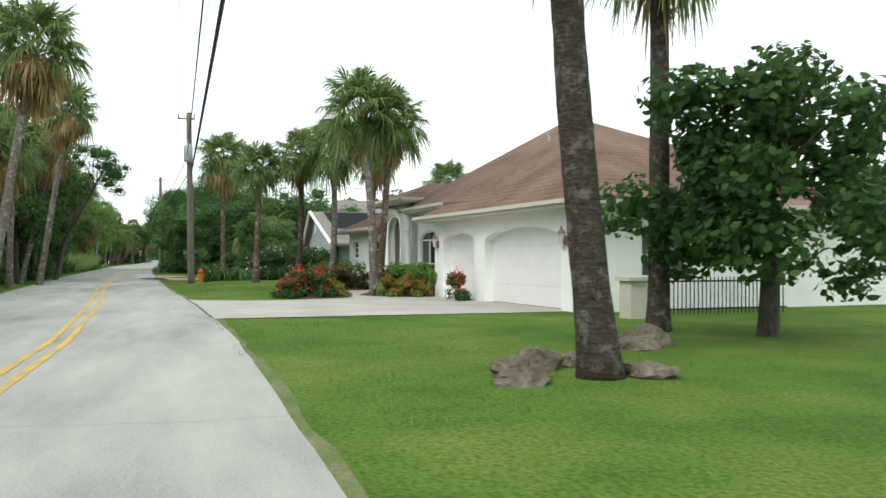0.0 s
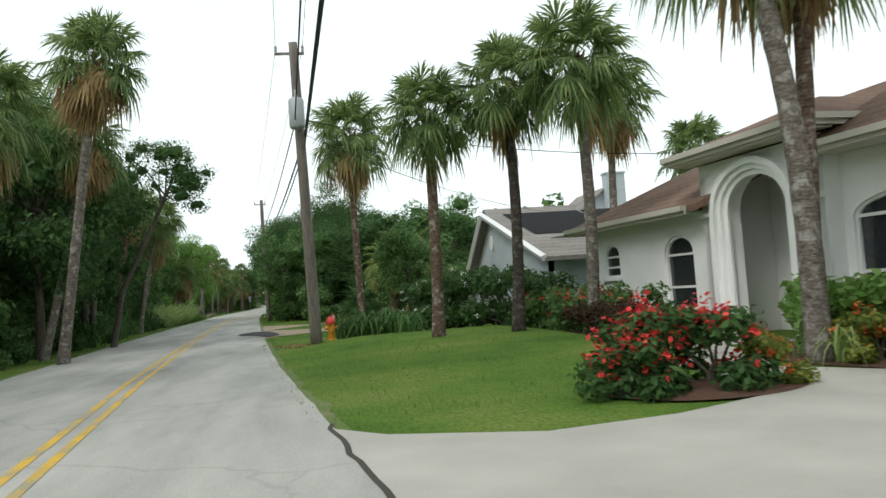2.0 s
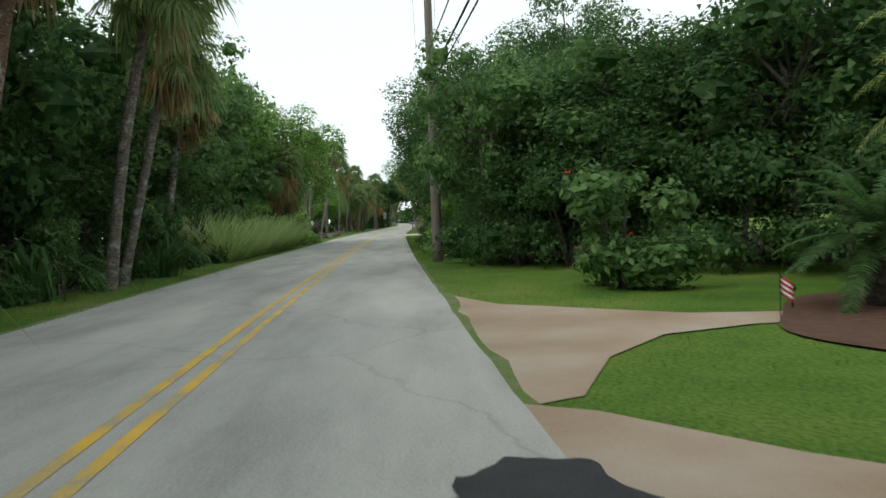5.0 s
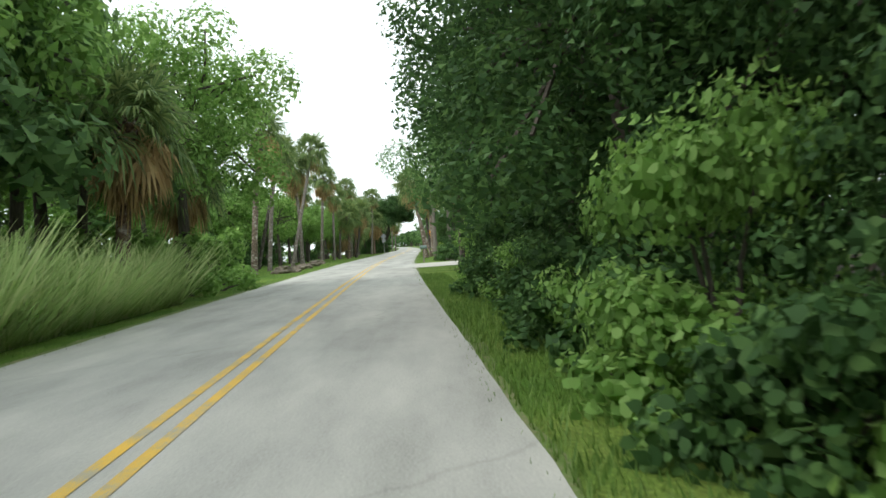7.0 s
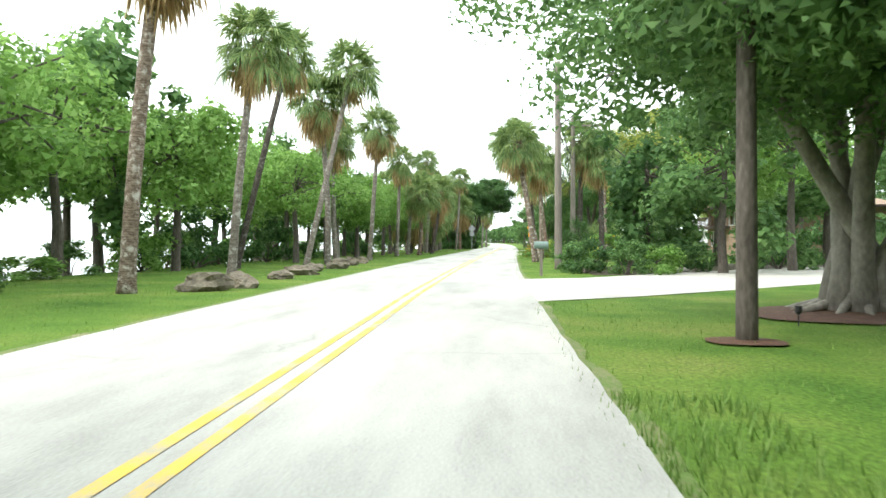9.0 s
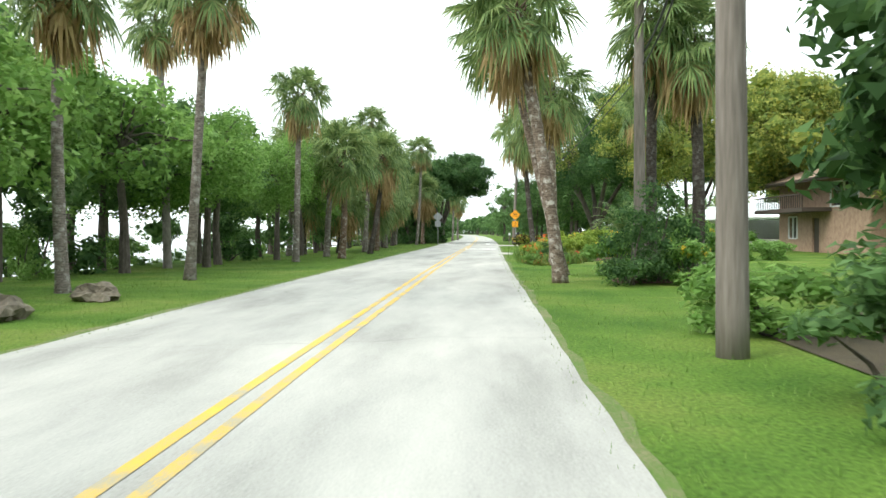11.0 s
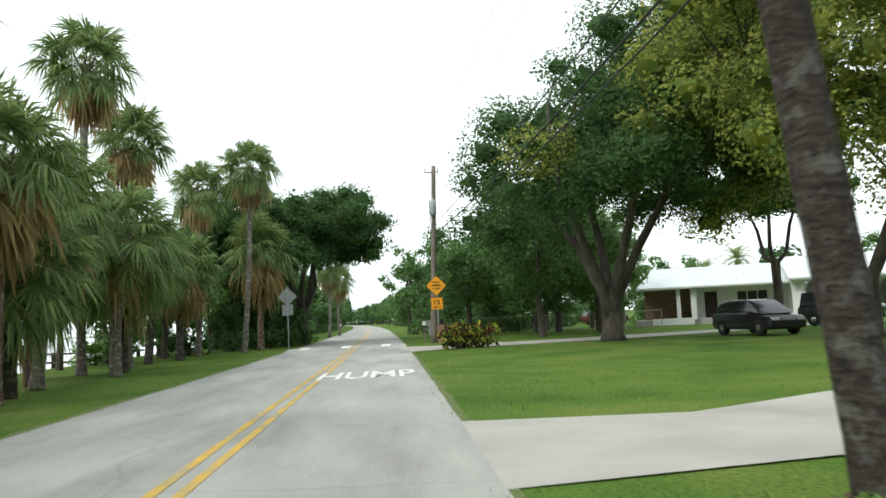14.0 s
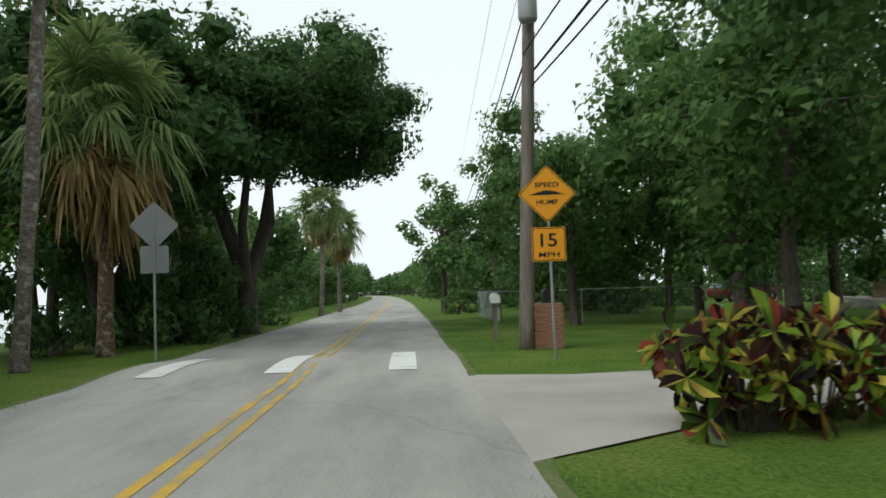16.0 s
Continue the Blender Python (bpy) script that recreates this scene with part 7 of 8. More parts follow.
for x, y, s in ((-4.5, 89.6, 0.5), (-4.0, 88.2, 0.55), (-3.3, 87.9, 0.5), (-2.7, 89.2, 0.6), (-4.7, 91.4, 0.5), (-3.6, 90.4, 0.65), (-2.3, 90.9, 0.65), (-4.2, 87.0, 0.45)):
    bush(IXORA_FRONT, x, y, s * 0.75, s * 0.7, "flowering_bush", "low ixora bush at the front of the palm bed", "palm bed bushes")
for x, y, s in ((-3.3, 98.4, 0.6), (-2.6, 97.2, 0.62), (-3.6, 96.2, 0.55), (-2.9, 99.6, 0.6)):
    bush(YELLOWBELL, x, y, s, s * 0.85, "allamanda_bush", "light green bush with yellow trumpet flowers in the palm bed")
for k, (x, y) in enumerate(((-4.5, 97.8), (-4.3, 99.4), (-4.0, 100.2), (-4.6, 94.6), (-4.5, 88.4), (-3.4, 88.4), (-2.6, 90.0), (-1.9, 91.2))):
    bush(COPPERLEAF if k % 3 == 0 else HEDGE, x, y, 0.42, 0.36, "border_bush", "low leafy border plant at the edge of the palm bed", "palm bed bushes")
for x, y, s in ((2.8, 105.4, 0.85), (4.6, 103.4, 0.9), (6.4, 103.2, 0.9)):
    bush(HIBISCUS, x, y, s, s, "hibiscus_bush", "dark green bush beside the drive")
for k, (x, y) in enumerate(((-4.6, 93.4), (-4.4, 91.6), (-3.9, 88.0), (-4.7, 96.4), (-4.75, 98.2), (-4.5, 100.0), (-4.7, 94.8), (-4.8, 90.2), (-3.3, 87.7), (1.9, 98.4), (1.5, 97.0), (1.1, 95.8), (-2.7, 89.0))):
    strap_plant(x, y, 40, 0.5, 0.2, 0.016, M_BLADE, "border_grass", "low tuft of border grass round the bed", 220 + k)
bush(VINE_DARK, -2.6, 75.2, 0.85, 0.95, "dark_bush", "dense dark green bush beside a palm trunk")
bush(YELLOWBELL, -1.2, 75.2, 0.6, 0.62, "allamanda_bush", "light green bush with yellow trumpet flowers")
bush(VINE_DARK, -1.7, 76.2, 0.9, 1.25, "dark_bush", "dense dark green bush beside a palm trunk")
bush(YELLOWBELL, -0.4, 82.4, 1.0, 0.95, "allamanda_bush", "light green bush with yellow trumpet flowers")
bush(YELLOWBELL, 0.9, 83.6, 1.05, 1.05, "allamanda_bush", "light green bush with yellow trumpet flowers")
for x, y in ((-2.3, 79.6), (-1.2, 80.8)):
    bush(YELLOWBELL, x, y, 0.8, 0.75, "allamanda_bush", "light green bush with yellow trumpet flowers")
bush(HEDGE, 5.0, 92.5, 1.1, 0.8, "hedge_bush", "low yellow-green hedge bush on the far lawn")
bush(HEDGE, 7.0, 93.2, 1.1, 0.8, "hedge_bush", "low yellow-green hedge bush on the far lawn")
for x, y, s in ((7.0, 109.5, 0.9), (9.0, 111.5, 1.0), (10.5, 109.0, 0.9), (4.6, 108.6, 0.8)):
    bush(HEDGE, x, y, s * 1.3, s * 1.3, "hedge_bush", "yellow-green hedge bush at the edge of the drive")
for x, y in ((1.6, 103.9), (3.4, 104.4), (5.6, 104.6)):
    date_palm(x, y, 1.3, 2.7, 230 + int(x), "young feathery palm behind the flower bed", M_PALM)

# ---- croton by the drive ----
def croton_meshes(seed, r, h):
    """Woody stems that end in whorls of broad folded leaves."""
    rng = np.random.default_rng(seed)
    g, q = Geo(), []
    for k in range(50):
        az, f = k * 2.39996 + rng.normal() * 0.35, (k + 0.5) / 50
        el = min(1.5, max(0.02, math.asin(0.05 + 0.93 * f) + rng.normal() * 0.2))
        kk = rng.uniform(0.5, 1.14)
        tip = np.array([math.cos(az) * math.cos(el) * r * kk, math.sin(az) * math.cos(el) * r * kk, h * (0.13 + 0.81 * math.sin(el) * kk)])
        if k % 2 == 0:
            g.tube([(math.cos(az) * 0.12, math.sin(az) * 0.12, -0.03), tuple(tip * np.array([0.55, 0.55, 0.5])), tuple(tip)], [0.02, 0.014, 0.008], 5)
        d = tip - np.array([0, 0, h * 0.25])
        d = d / np.linalg.norm(d)
        u = np.cross(d, [0.3, 0.2, 0.9])
        u = u / np.linalg.norm(u)
        w = np.cross(d, u)
        hue = rng.random() * 0.25
        for i in range(9):
            a = i * 2.39996 + hue + rng.normal() * 0.3
            o = u * math.cos(a) + w * math.sin(a)
            dirn = o * 0.85 + d * (0.05 + 0.1 * i) + rng.normal(size=3) * 0.22 - np.array([0, 0, rng.uniform(0, 0.35)])
            dirn = dirn / np.linalg.norm(dirn)
            sd = np.cross(dirn, d + o * 0.1)
            sd = sd / (np.linalg.norm(sd) + 1e-9)
            up = np.cross(sd, dirn)
            ln = rng.uniform(0.13, 0.34)
            wd = ln * rng.uniform(0.18, 0.26)
            b0, tp = tip, tip + dirn * ln - up * ln * 0.15
            l1, l2 = tip + dirn * ln * 0.35 + sd * wd * 0.8 + up * wd * 0.4, tip + dirn * ln * 0.72 + sd * wd + up * wd * 0.35
            r1, r2 = tip + dirn * ln * 0.35 - sd * wd * 0.8 + up * wd * 0.4, tip + dirn * ln * 0.72 - sd * wd + up * wd * 0.35
            q += [b0, tp, l2, l1, b0, r1, r2, tp]
    stems = g.mesh("stems")
    stems.materials.append(M_BARK)
    return [("woody_base", stems), ("foliage", quads_mesh("leaves", np.array(q), (M_CROTON,)))]


CROTON = croton_meshes(241, 0.9, 1.35)
bush(CROTON, -3.4, 132.5, 1.0, 1.0, "croton_bush", "croton bush with broad red, yellow and green leaves")
bush(CROTON, -2.5, 133.0, 0.95, 0.95, "croton_bush", "croton bush with broad red, yellow and green leaves")


# ---- spreading oak and its neighbours ----
def spreading_tree(x, y, rx, zc, rz, leaves, size, mat, seed, forks, name, label, trunk_r=0.42, fork_z=1.9, bark=None, olive_share=0.25, shift=0.6, low=-0.78, skew=0.0):
    rng = np.random.default_rng(seed)
    e = thing(name, label, "tree", (x, y, 0))
    g = Geo()
    g.tube([(0, 0, -0.1), (0, 0, 0.35), (0.05, 0, fork_z * 0.6), (0.0, 0, fork_z)], [trunk_r * 1.5, trunk_r * 1.12, trunk_r * 0.98, trunk_r * 0.6], 16)
    tops = []
    for k in range(forks):
        a = k * 6.283 / forks + rng.normal() * 0.25
        t = Vector((math.cos(a) * rx * 0.42, math.sin(a) * rx * 0.42, zc - rz * 0.1 + rng.normal() * 0.4))
        s = Vector((math.cos(a) * trunk_r * 0.3, math.sin(a) * trunk_r * 0.3, fork_z * 0.42))
        tops.append(t)
        g.tube([s, Vector((math.cos(a) * trunk_r * 0.55, math.sin(a) * trunk_r * 0.55, fork_z * 0.95)), s.lerp(t, 0.42) + Vector((0, 0, 0.25)), s.lerp(t, 0.68) + Vector((rng.normal() * 0.25, rng.normal() * 0.25, 0.45)), t], [trunk_r * 0.6, trunk_r * 0.58, trunk_r * 0.46, trunk_r * 0.36, trunk_r * 0.2], 12)
    part("trunk", g, bark or M_BARK, e, smooth=True)
    cl = crown_clumps(rng, 150, rx, rz, zc, low) + np.array([[shift, 0, 0]])
    cl[:, 0] += skew * (cl[:, 2] - zc + 2.0)
    rr = rng.uniform(0.13, 0.25, len(cl)) * rx
    b = Geo()
    for c in cl:
        c = Vector(c)
        s = min(tops, key=lambda q: (q - c).length)
        b.tube([s, s.lerp(c, 0.5) + Vector((rng.normal() * 0.2, rng.normal() * 0.2, 0.25)), c], [trunk_r * 0.2, trunk_r * 0.12, 0.02], 6)
    part("branch_work", b, bark or M_BARK, e)
    p, out = clump_leaves(rng, cl, rr, leaves, 0.6)
    L = size * rng.uniform(0.6, 1.35, leaves)
    # clumps well towards -y take the olive leaf material more often than the rest
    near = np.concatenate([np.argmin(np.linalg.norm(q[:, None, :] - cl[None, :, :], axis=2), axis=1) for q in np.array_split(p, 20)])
    yellow = (rng.random(len(cl)) < np.where(cl[:, 1] < -0.2 * rx, olive_share * 1.7, olive_share * 0.15))[near]
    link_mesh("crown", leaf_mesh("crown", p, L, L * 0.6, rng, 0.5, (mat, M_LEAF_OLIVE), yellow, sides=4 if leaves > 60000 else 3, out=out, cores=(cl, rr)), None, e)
    return e


spreading_tree(3.6, 132.6, 7.5, 8.9, 7.3, 112000, 0.17, M_LEAF_DARK, 251, 5, "oak_tree", "huge spreading live oak with forked dark limbs", 0.45, 2.0, olive_share=0.15, shift=1.1, low=-0.6, skew=0.58)
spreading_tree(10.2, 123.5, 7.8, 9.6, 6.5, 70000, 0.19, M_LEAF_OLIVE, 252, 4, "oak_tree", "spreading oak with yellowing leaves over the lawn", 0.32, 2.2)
spreading_tree(16.0, 141.8, 3.8, 7.6, 2.4, 12000, 0.22, M_LEAF_DARK, 253, 3, "oak_tree", "small forked oak before the white house", 0.26, 3.9, low=-0.5)
spreading_tree(-12.7, 155.5, 5.0, 8.3, 2.9, 42000, 0.22, M_LEAF_DARK, 254, 5, "shade_tree", "great dark-leaved shade tree leaning over the road", 0.36, 2.4, olive_share=0.0, shift=1.2)
spreading_tree(-16.2, 150.5, 4.8, 6.4, 4.2, 20000, 0.26, M_LEAF_DARK, 257, 4, "shade_tree", "low dense dark tree on the river bank", 0.25, 1.3, olive_share=0.0)
spreading_tree(17.0, 96.0, 5.0, 6.4, 3.6, 15000, 0.3, M_LEAF_OLIVE, 255, 4, "oak_tree", "yellow-green oak behind the palms", 0.3, 2.4)
spreading_tree(16.0, 114.5, 7.0, 8.0, 5.2, 42000, 0.26, M_LEAF_OLIVE, 256, 4, "oak_tree", "spreading oak with yellowing leaves beside the brick house", 0.3, 2.2)
for x, y, s in ((2.5, 143.8, 1.12), (3.6, 149.6, 1.25), (5.6, 153.8, 1.3), (8.2, 152.6, 1.1), (-0.8, 153.5, 0.95), (-1.4, 160.0, 0.95), (0.5, 166, 1.0), (6, 160, 1.1), (6.8, 146.8, 0.95), (10.4, 163.0, 0.9), (17.0, 176.0, 0.9), (25.0, 182.0, 0.8), (42.0, 178.0, 1.0), (47.0, 172.0, 1.0)):
    place_tree(MID[0], (x, y, -0.05), s * 0.95, R.uniform(0, 6.28), s, label="shady tree behind the chain-link fence")
place_tree(TREES[1], (-4.6, 176, 0), 1.0, 1.0, 1.0)
for x, y, s in ((-4.0, 171, 0.9), (-3.2, 176, 1.0), (-3.6, 183, 0.8)):
    shrub_at(1, x, y, s, s * 0.8)
for k, (x, y) in enumerate(((33, 185), (30, 187))):
    date_palm(x, y, 6.4 - 1.2 * k, 2.6, 260 + k, "feathery palm behind the white house")


# ---- signs ----
def diamond_loop(s, r=0.06, n=5):
    """A square on its corner with rounded corners."""
    out = []
    h = s / 2 - r
    for cx, cz, a0 in ((h, -h, -90), (h, h, 0), (-h, h, 90), (-h, -h, 180)):
        for k in range(n + 1):
            a = radians(a0 + 90 * k / n)
            out.append((cx + r * math.cos(a), cz + r * math.sin(a)))
    c = math.cos(radians(45))
    return [((x - z) * c, (x + z) * c) for x, z in out]


def square_loop(s, r=0.035, n=4):
    out = []
    h = s / 2 - r
    for cx, cz, a0 in ((h, -h, -90), (h, h, 0), (-h, h, 90), (-h, -h, 180)):
        for k in range(n + 1):
            a = radians(a0 + 90 * k / n)
            out.append((cx + r * math.cos(a), cz + r * math.sin(a)))
    return out


def plate(parent, name, loop, z, y, mat, label="", t=0.006):
    me = outline_mesh(name, loop, (), t)
    me.transform(Matrix.Translation((0, y, z)))
    return part(name, me, mat, parent, label)


def ring_plate(parent, name, outer, inner, z, y, mat):
    me = outline_mesh(name, outer, (inner,), 0.003)
    me.transform(Matrix.Translation((0, y, z)))
    return part(name, me, mat, parent)


def word(parent, body, w, h, x, y, z, mat):
    me = text_mesh(body, w, h, 0.003)
    me.transform(Matrix.Translation((x, y, z)))
    return part("lettering", me, mat, parent, "black lettering " + body)


def hump_sign():
    e = thing("road_sign", "orange-yellow speed hump warning sign above a 15 mph plaque", "road sign", (-3.85, 140.6, 0), radians(-4))
    g = Geo().tube([(0.05, 0.03, -0.2), (0.0, 0.03, 3.7)], [0.03, 0.03], 6)
    part("post", g, M_GALV, e)
    d = plate(e, "diamond_plate", diamond_loop(0.80), 3.18, 0.0, M_SIGN, "orange-yellow diamond plate")
    ring_plate(d, "border", diamond_loop(0.77), diamond_loop(0.745), 3.18, -0.006, M_BLACK)
    word(d, "SPEED", 0.46, 0.095, 0, -0.006, 3.36, M_BLACK)
    word(d, "HUMP", 0.42, 0.095, 0, -0.006, 3.02, M_BLACK)
    hl = [(-0.36, 3.16), (0.36, 3.16)] + [(0.36 - 0.72 * k / 12, 3.16 + 0.085 * math.sin(math.pi * k / 12) ** 1.3) for k in range(1, 12)]
    me = outline_mesh("hump_symbol", hl, (), 0.003)
    me.transform(Matrix.Translation((0, -0.006, 0)))
    part("hump_symbol", me, M_BLACK, d)
    p = plate(e, "plaque", square_loop(0.66), 2.2, 0.0, M_SIGN, "square orange-yellow plaque")
    ring_plate(p, "border", square_loop(0.63), square_loop(0.60), 2.2, -0.006, M_BLACK)
    word(p, "15", 0.32, 0.26, 0, -0.006, 2.28, M_BLACK)
    word(p, "MPH", 0.40, 0.10, 0, -0.006, 2.00, M_BLACK)
    return e


hump_sign()


def sign_back():
    e = thing("road_sign", "bare grey backs of a diamond sign and plaque on a post", "road sign", (-12.3, 143.5, 0), radians(5))
    part("post", Geo().tube([(0, -0.03, -0.2), (0.0, -0.03, 3.5)], [0.03, 0.03], 6), M_GALV, e)
    plate(e, "diamond_plate", diamond_loop(0.78), 3.05, 0.0, M_SIGNBACK)
    plate(e, "plaque", square_loop(0.62), 2.28, 0.0, M_SIGNBACK)


sign_back()


# ---- mailboxes ----
def brick_mailbox():
    e = thing("brick_mailbox", "old brick mailbox pillar with a black mailbox on top", "mailbox", (-3.45, 143.4, 0), radians(-6))
    part("core", Geo().box((0, 0, 0.5), (0.58, 0.58, 1.02)), M_MORTAR, e)
    m1 = Geo().box((0, 0, 0), (0.20, 0.10, 0.062)).mesh("brick")
    m1.materials.append(M_BRICK)
    for row in range(13):
        z = 0.05 + row * 0.077
        sh = 0.1 if row % 2 else 0.0
        for side in range(4):
            for k in range(3):
                a = -0.21 + k * 0.215 + (sh - 0.05)
                b = new("brick", m1)
                b.parent = e
                jit = ((row * 7 + side * 3 + k) % 5 - 2) * 0.003
                b.matrix_basis = Matrix.Rotation(radians(90 * side), 4, "Z") @ Matrix.Translation((a * 0.92, -0.265 - jit, z))
    box = new("letter_box")
    box.parent = e
    prof = [(-0.1, 0)] + [(0.1, 0)] + [(0.1 * math.cos(math.pi * k / 10), 0.14 + 0.1 * math.sin(math.pi * k / 10)) for k in range(11)]
    me = outline_mesh("shell", [(x * 1.25, z * 1.3 + 1.03) for x, z in prof], (), 0.52)
    part("shell", me, M_BLACK, box)
    part("flag", Geo().box((0.14, 0.05, 1.3), (0.015, 0.2, 0.05)), M_LAMPRED, box, "red flag")
    return e


brick_mailbox()


def post_mailbox(x, y, rz=0.0, paint=None, label="white mailbox on a wooden post"):
    e = thing("mailbox", label, "mailbox", (x, y, 0), rz, "post mailboxes")
    part("post", Geo().box((0, 0, 0.5), (0.1, 0.1, 1.05)), M_WOODPOLE, e)
    prof = [(-0.12, 0), (0.12, 0)] + [(0.12 * math.cos(math.pi * k / 10), 0.14 + 0.12 * math.sin(math.pi * k / 10)) for k in range(11)]
    part("letter_box", outline_mesh("letter_box", [(a, b + 1.0) for a, b in prof], (), 0.5), paint or M_WHITE, e)


post_mailbox(-4.35, 146.5)
post_mailbox(-13.2, 208.0)
post_mailbox(-4.45, 56.2, 1.4, M_GREENBOX, "grey-green mailbox on a wooden post by the drive")


# ---- cars ----
def car(x, y, rz, paint, label, length=4.6, width=1.8, height=1.45, tall=False):
    e = thing("car", label, "car", (x, y, 0.012), rz, "parked cars")
    L, W, H = length, width / 2, height
    if tall:
        body = [(-L / 2, 0.45), (-L / 2, 1.0), (-L / 2 + 0.1, 1.08), (L / 2 - 0.1, 1.05), (L / 2, 0.9), (L / 2, 0.42), (L / 2 - 0.3, 0.34), (-L / 2 + 0.2, 0.34)]
        cab = [(-L / 2 + 0.08, 1.06), (-L / 2 + 0.2, H - 0.04), (-L / 2 + 0.5, H), (L * 0.12, H), (L * 0.2, H - 0.05), (L * 0.29, 1.06)]
    else:
        body = [(-L / 2, 0.42), (-L / 2 + 0.05, 0.9), (-L / 2 + 0.5, 0.98), (L * 0.2, 0.96), (L / 2 - 0.25, 0.8), (L / 2, 0.62), (L / 2 - 0.02, 0.35), (L / 2 - 0.3, 0.24), (-L / 2 + 0.25, 0.26)]
        cab = [(-L / 2 + 0.08, 0.94), (-L / 2 + 0.45, H - 0.16), (-L / 2 + 1.0, H - 0.03), (L * 0.02, H), (L * 0.12, H - 0.06), (L * 0.34, 0.9)]

    def loft(name, prof, w0, w1, mat, z_mid, label=""):
        n = len(prof)
        zmax = max(z for _, z in prof)
        zmin = min(z for _, z in prof)
        wz = [w0 + (w1 - w0) * (z - zmin) / (zmax - zmin) for _, z in prof]
        g2 = Geo()
        vv = []
        for s, f, q in ((-1, 1.0, 0.94), (-1, 0.90, 1.0), (1, 0.90, 1.0), (1, 1.0, 0.94)):
            cz = sum(z for _, z in prof) / n
            for (px_, pz), w in zip(prof, wz):
                vv.append((px_ * (0.975 if q < 1 else 1.0), s * w * f, cz + (pz - cz) * q))
        ff = [tuple(range(n)), tuple(range(4 * n - 1, 3 * n - 1, -1))]
        for r in range(3):
            for k in range(n):
                ff.append((r * n + k, (r + 1) * n + k, (r + 1) * n + (k + 1) % n, r * n + (k + 1) % n))
        return part(name, g2.add(vv, ff), mat, e, label)

    for ob_, w_ in ((loft("body", body, W, W * 0.97, paint, 0.6), 0.07), (loft("cabin_glass", cab, W * 0.93, W * 0.72, M_GLASS, 1.2, "dark car windows"), 0.05)):
        bv = ob_.modifiers.new("rounded_edge", "BEVEL")
        bv.width, bv.segments, bv.limit_method, bv.angle_limit = w_, 3, "ANGLE", radians(12)
        ob_.data.polygons.foreach_set("use_smooth", [True] * len(ob_.data.polygons))
    zr = H + 0.004
    part("roof", Geo().box(((cab[2][0] + cab[3][0]) / 2, 0, zr - 0.03), (abs(cab[3][0] - cab[2][0]) + 0.25, W * 1.42, 0.05), 0, 0.94), paint, e)
    for sx in (-1, 1):
        for sy in (-1, 1):
            w = new("wheel")
            w.parent = e
            w.matrix_basis = Matrix.Translation((sx * L * 0.31, sy * (W - 0.1), 0.33)) @ Matrix.Rotation(radians(90), 4, "X")
            part("tyre", Geo().lathe((0, 0, -0.11), [(0.2, 0), (0.31, 0.0), (0.33, 0.03), (0.33, 0.19), (0.31, 0.22), (0.2, 0.22)], 20), M_TYRE, w)
            part("rim", Geo().lathe((0, 0, -0.115), [(0.05, 0.0), (0.2, 0.005), (0.21, 0.22), (0.05, 0.235)], 10), M_CHROME, w)
    for sy in (-1, 1):
        part("headlight", Geo().box((L / 2 - 0.1, sy * W * 0.68, 0.70), (0.16, 0.32, 0.12)), M_CLEAR, e)
        part("tail_light", Geo().box((-L / 2 + 0.03, sy * W * 0.78, 0.78), (0.08, 0.25, 0.14)), M_LAMPRED, e)
        part("side_mirror", Geo().box((L * 0.2, sy * (W + 0.06), 0.98), (0.1, 0.16, 0.11)), paint, e)
    part("bumper", Geo().box((L / 2 - 0.02, 0, 0.42), (0.1, W * 1.7, 0.16)), paint, e)
    return e


car(9.6, 131.0, radians(-80), M_CARBODY, "dark grey hatchback car parked on the drive", 4.35, 1.78, 1.56)
car(18.1, 138.9, radians(-40), M_JEEP, "dark green off-road car parked by the white house", 4.2, 1.8, 1.85, True)
car(15.5, 178.0, radians(10), M_REDCAR, "dark red car behind the fence")


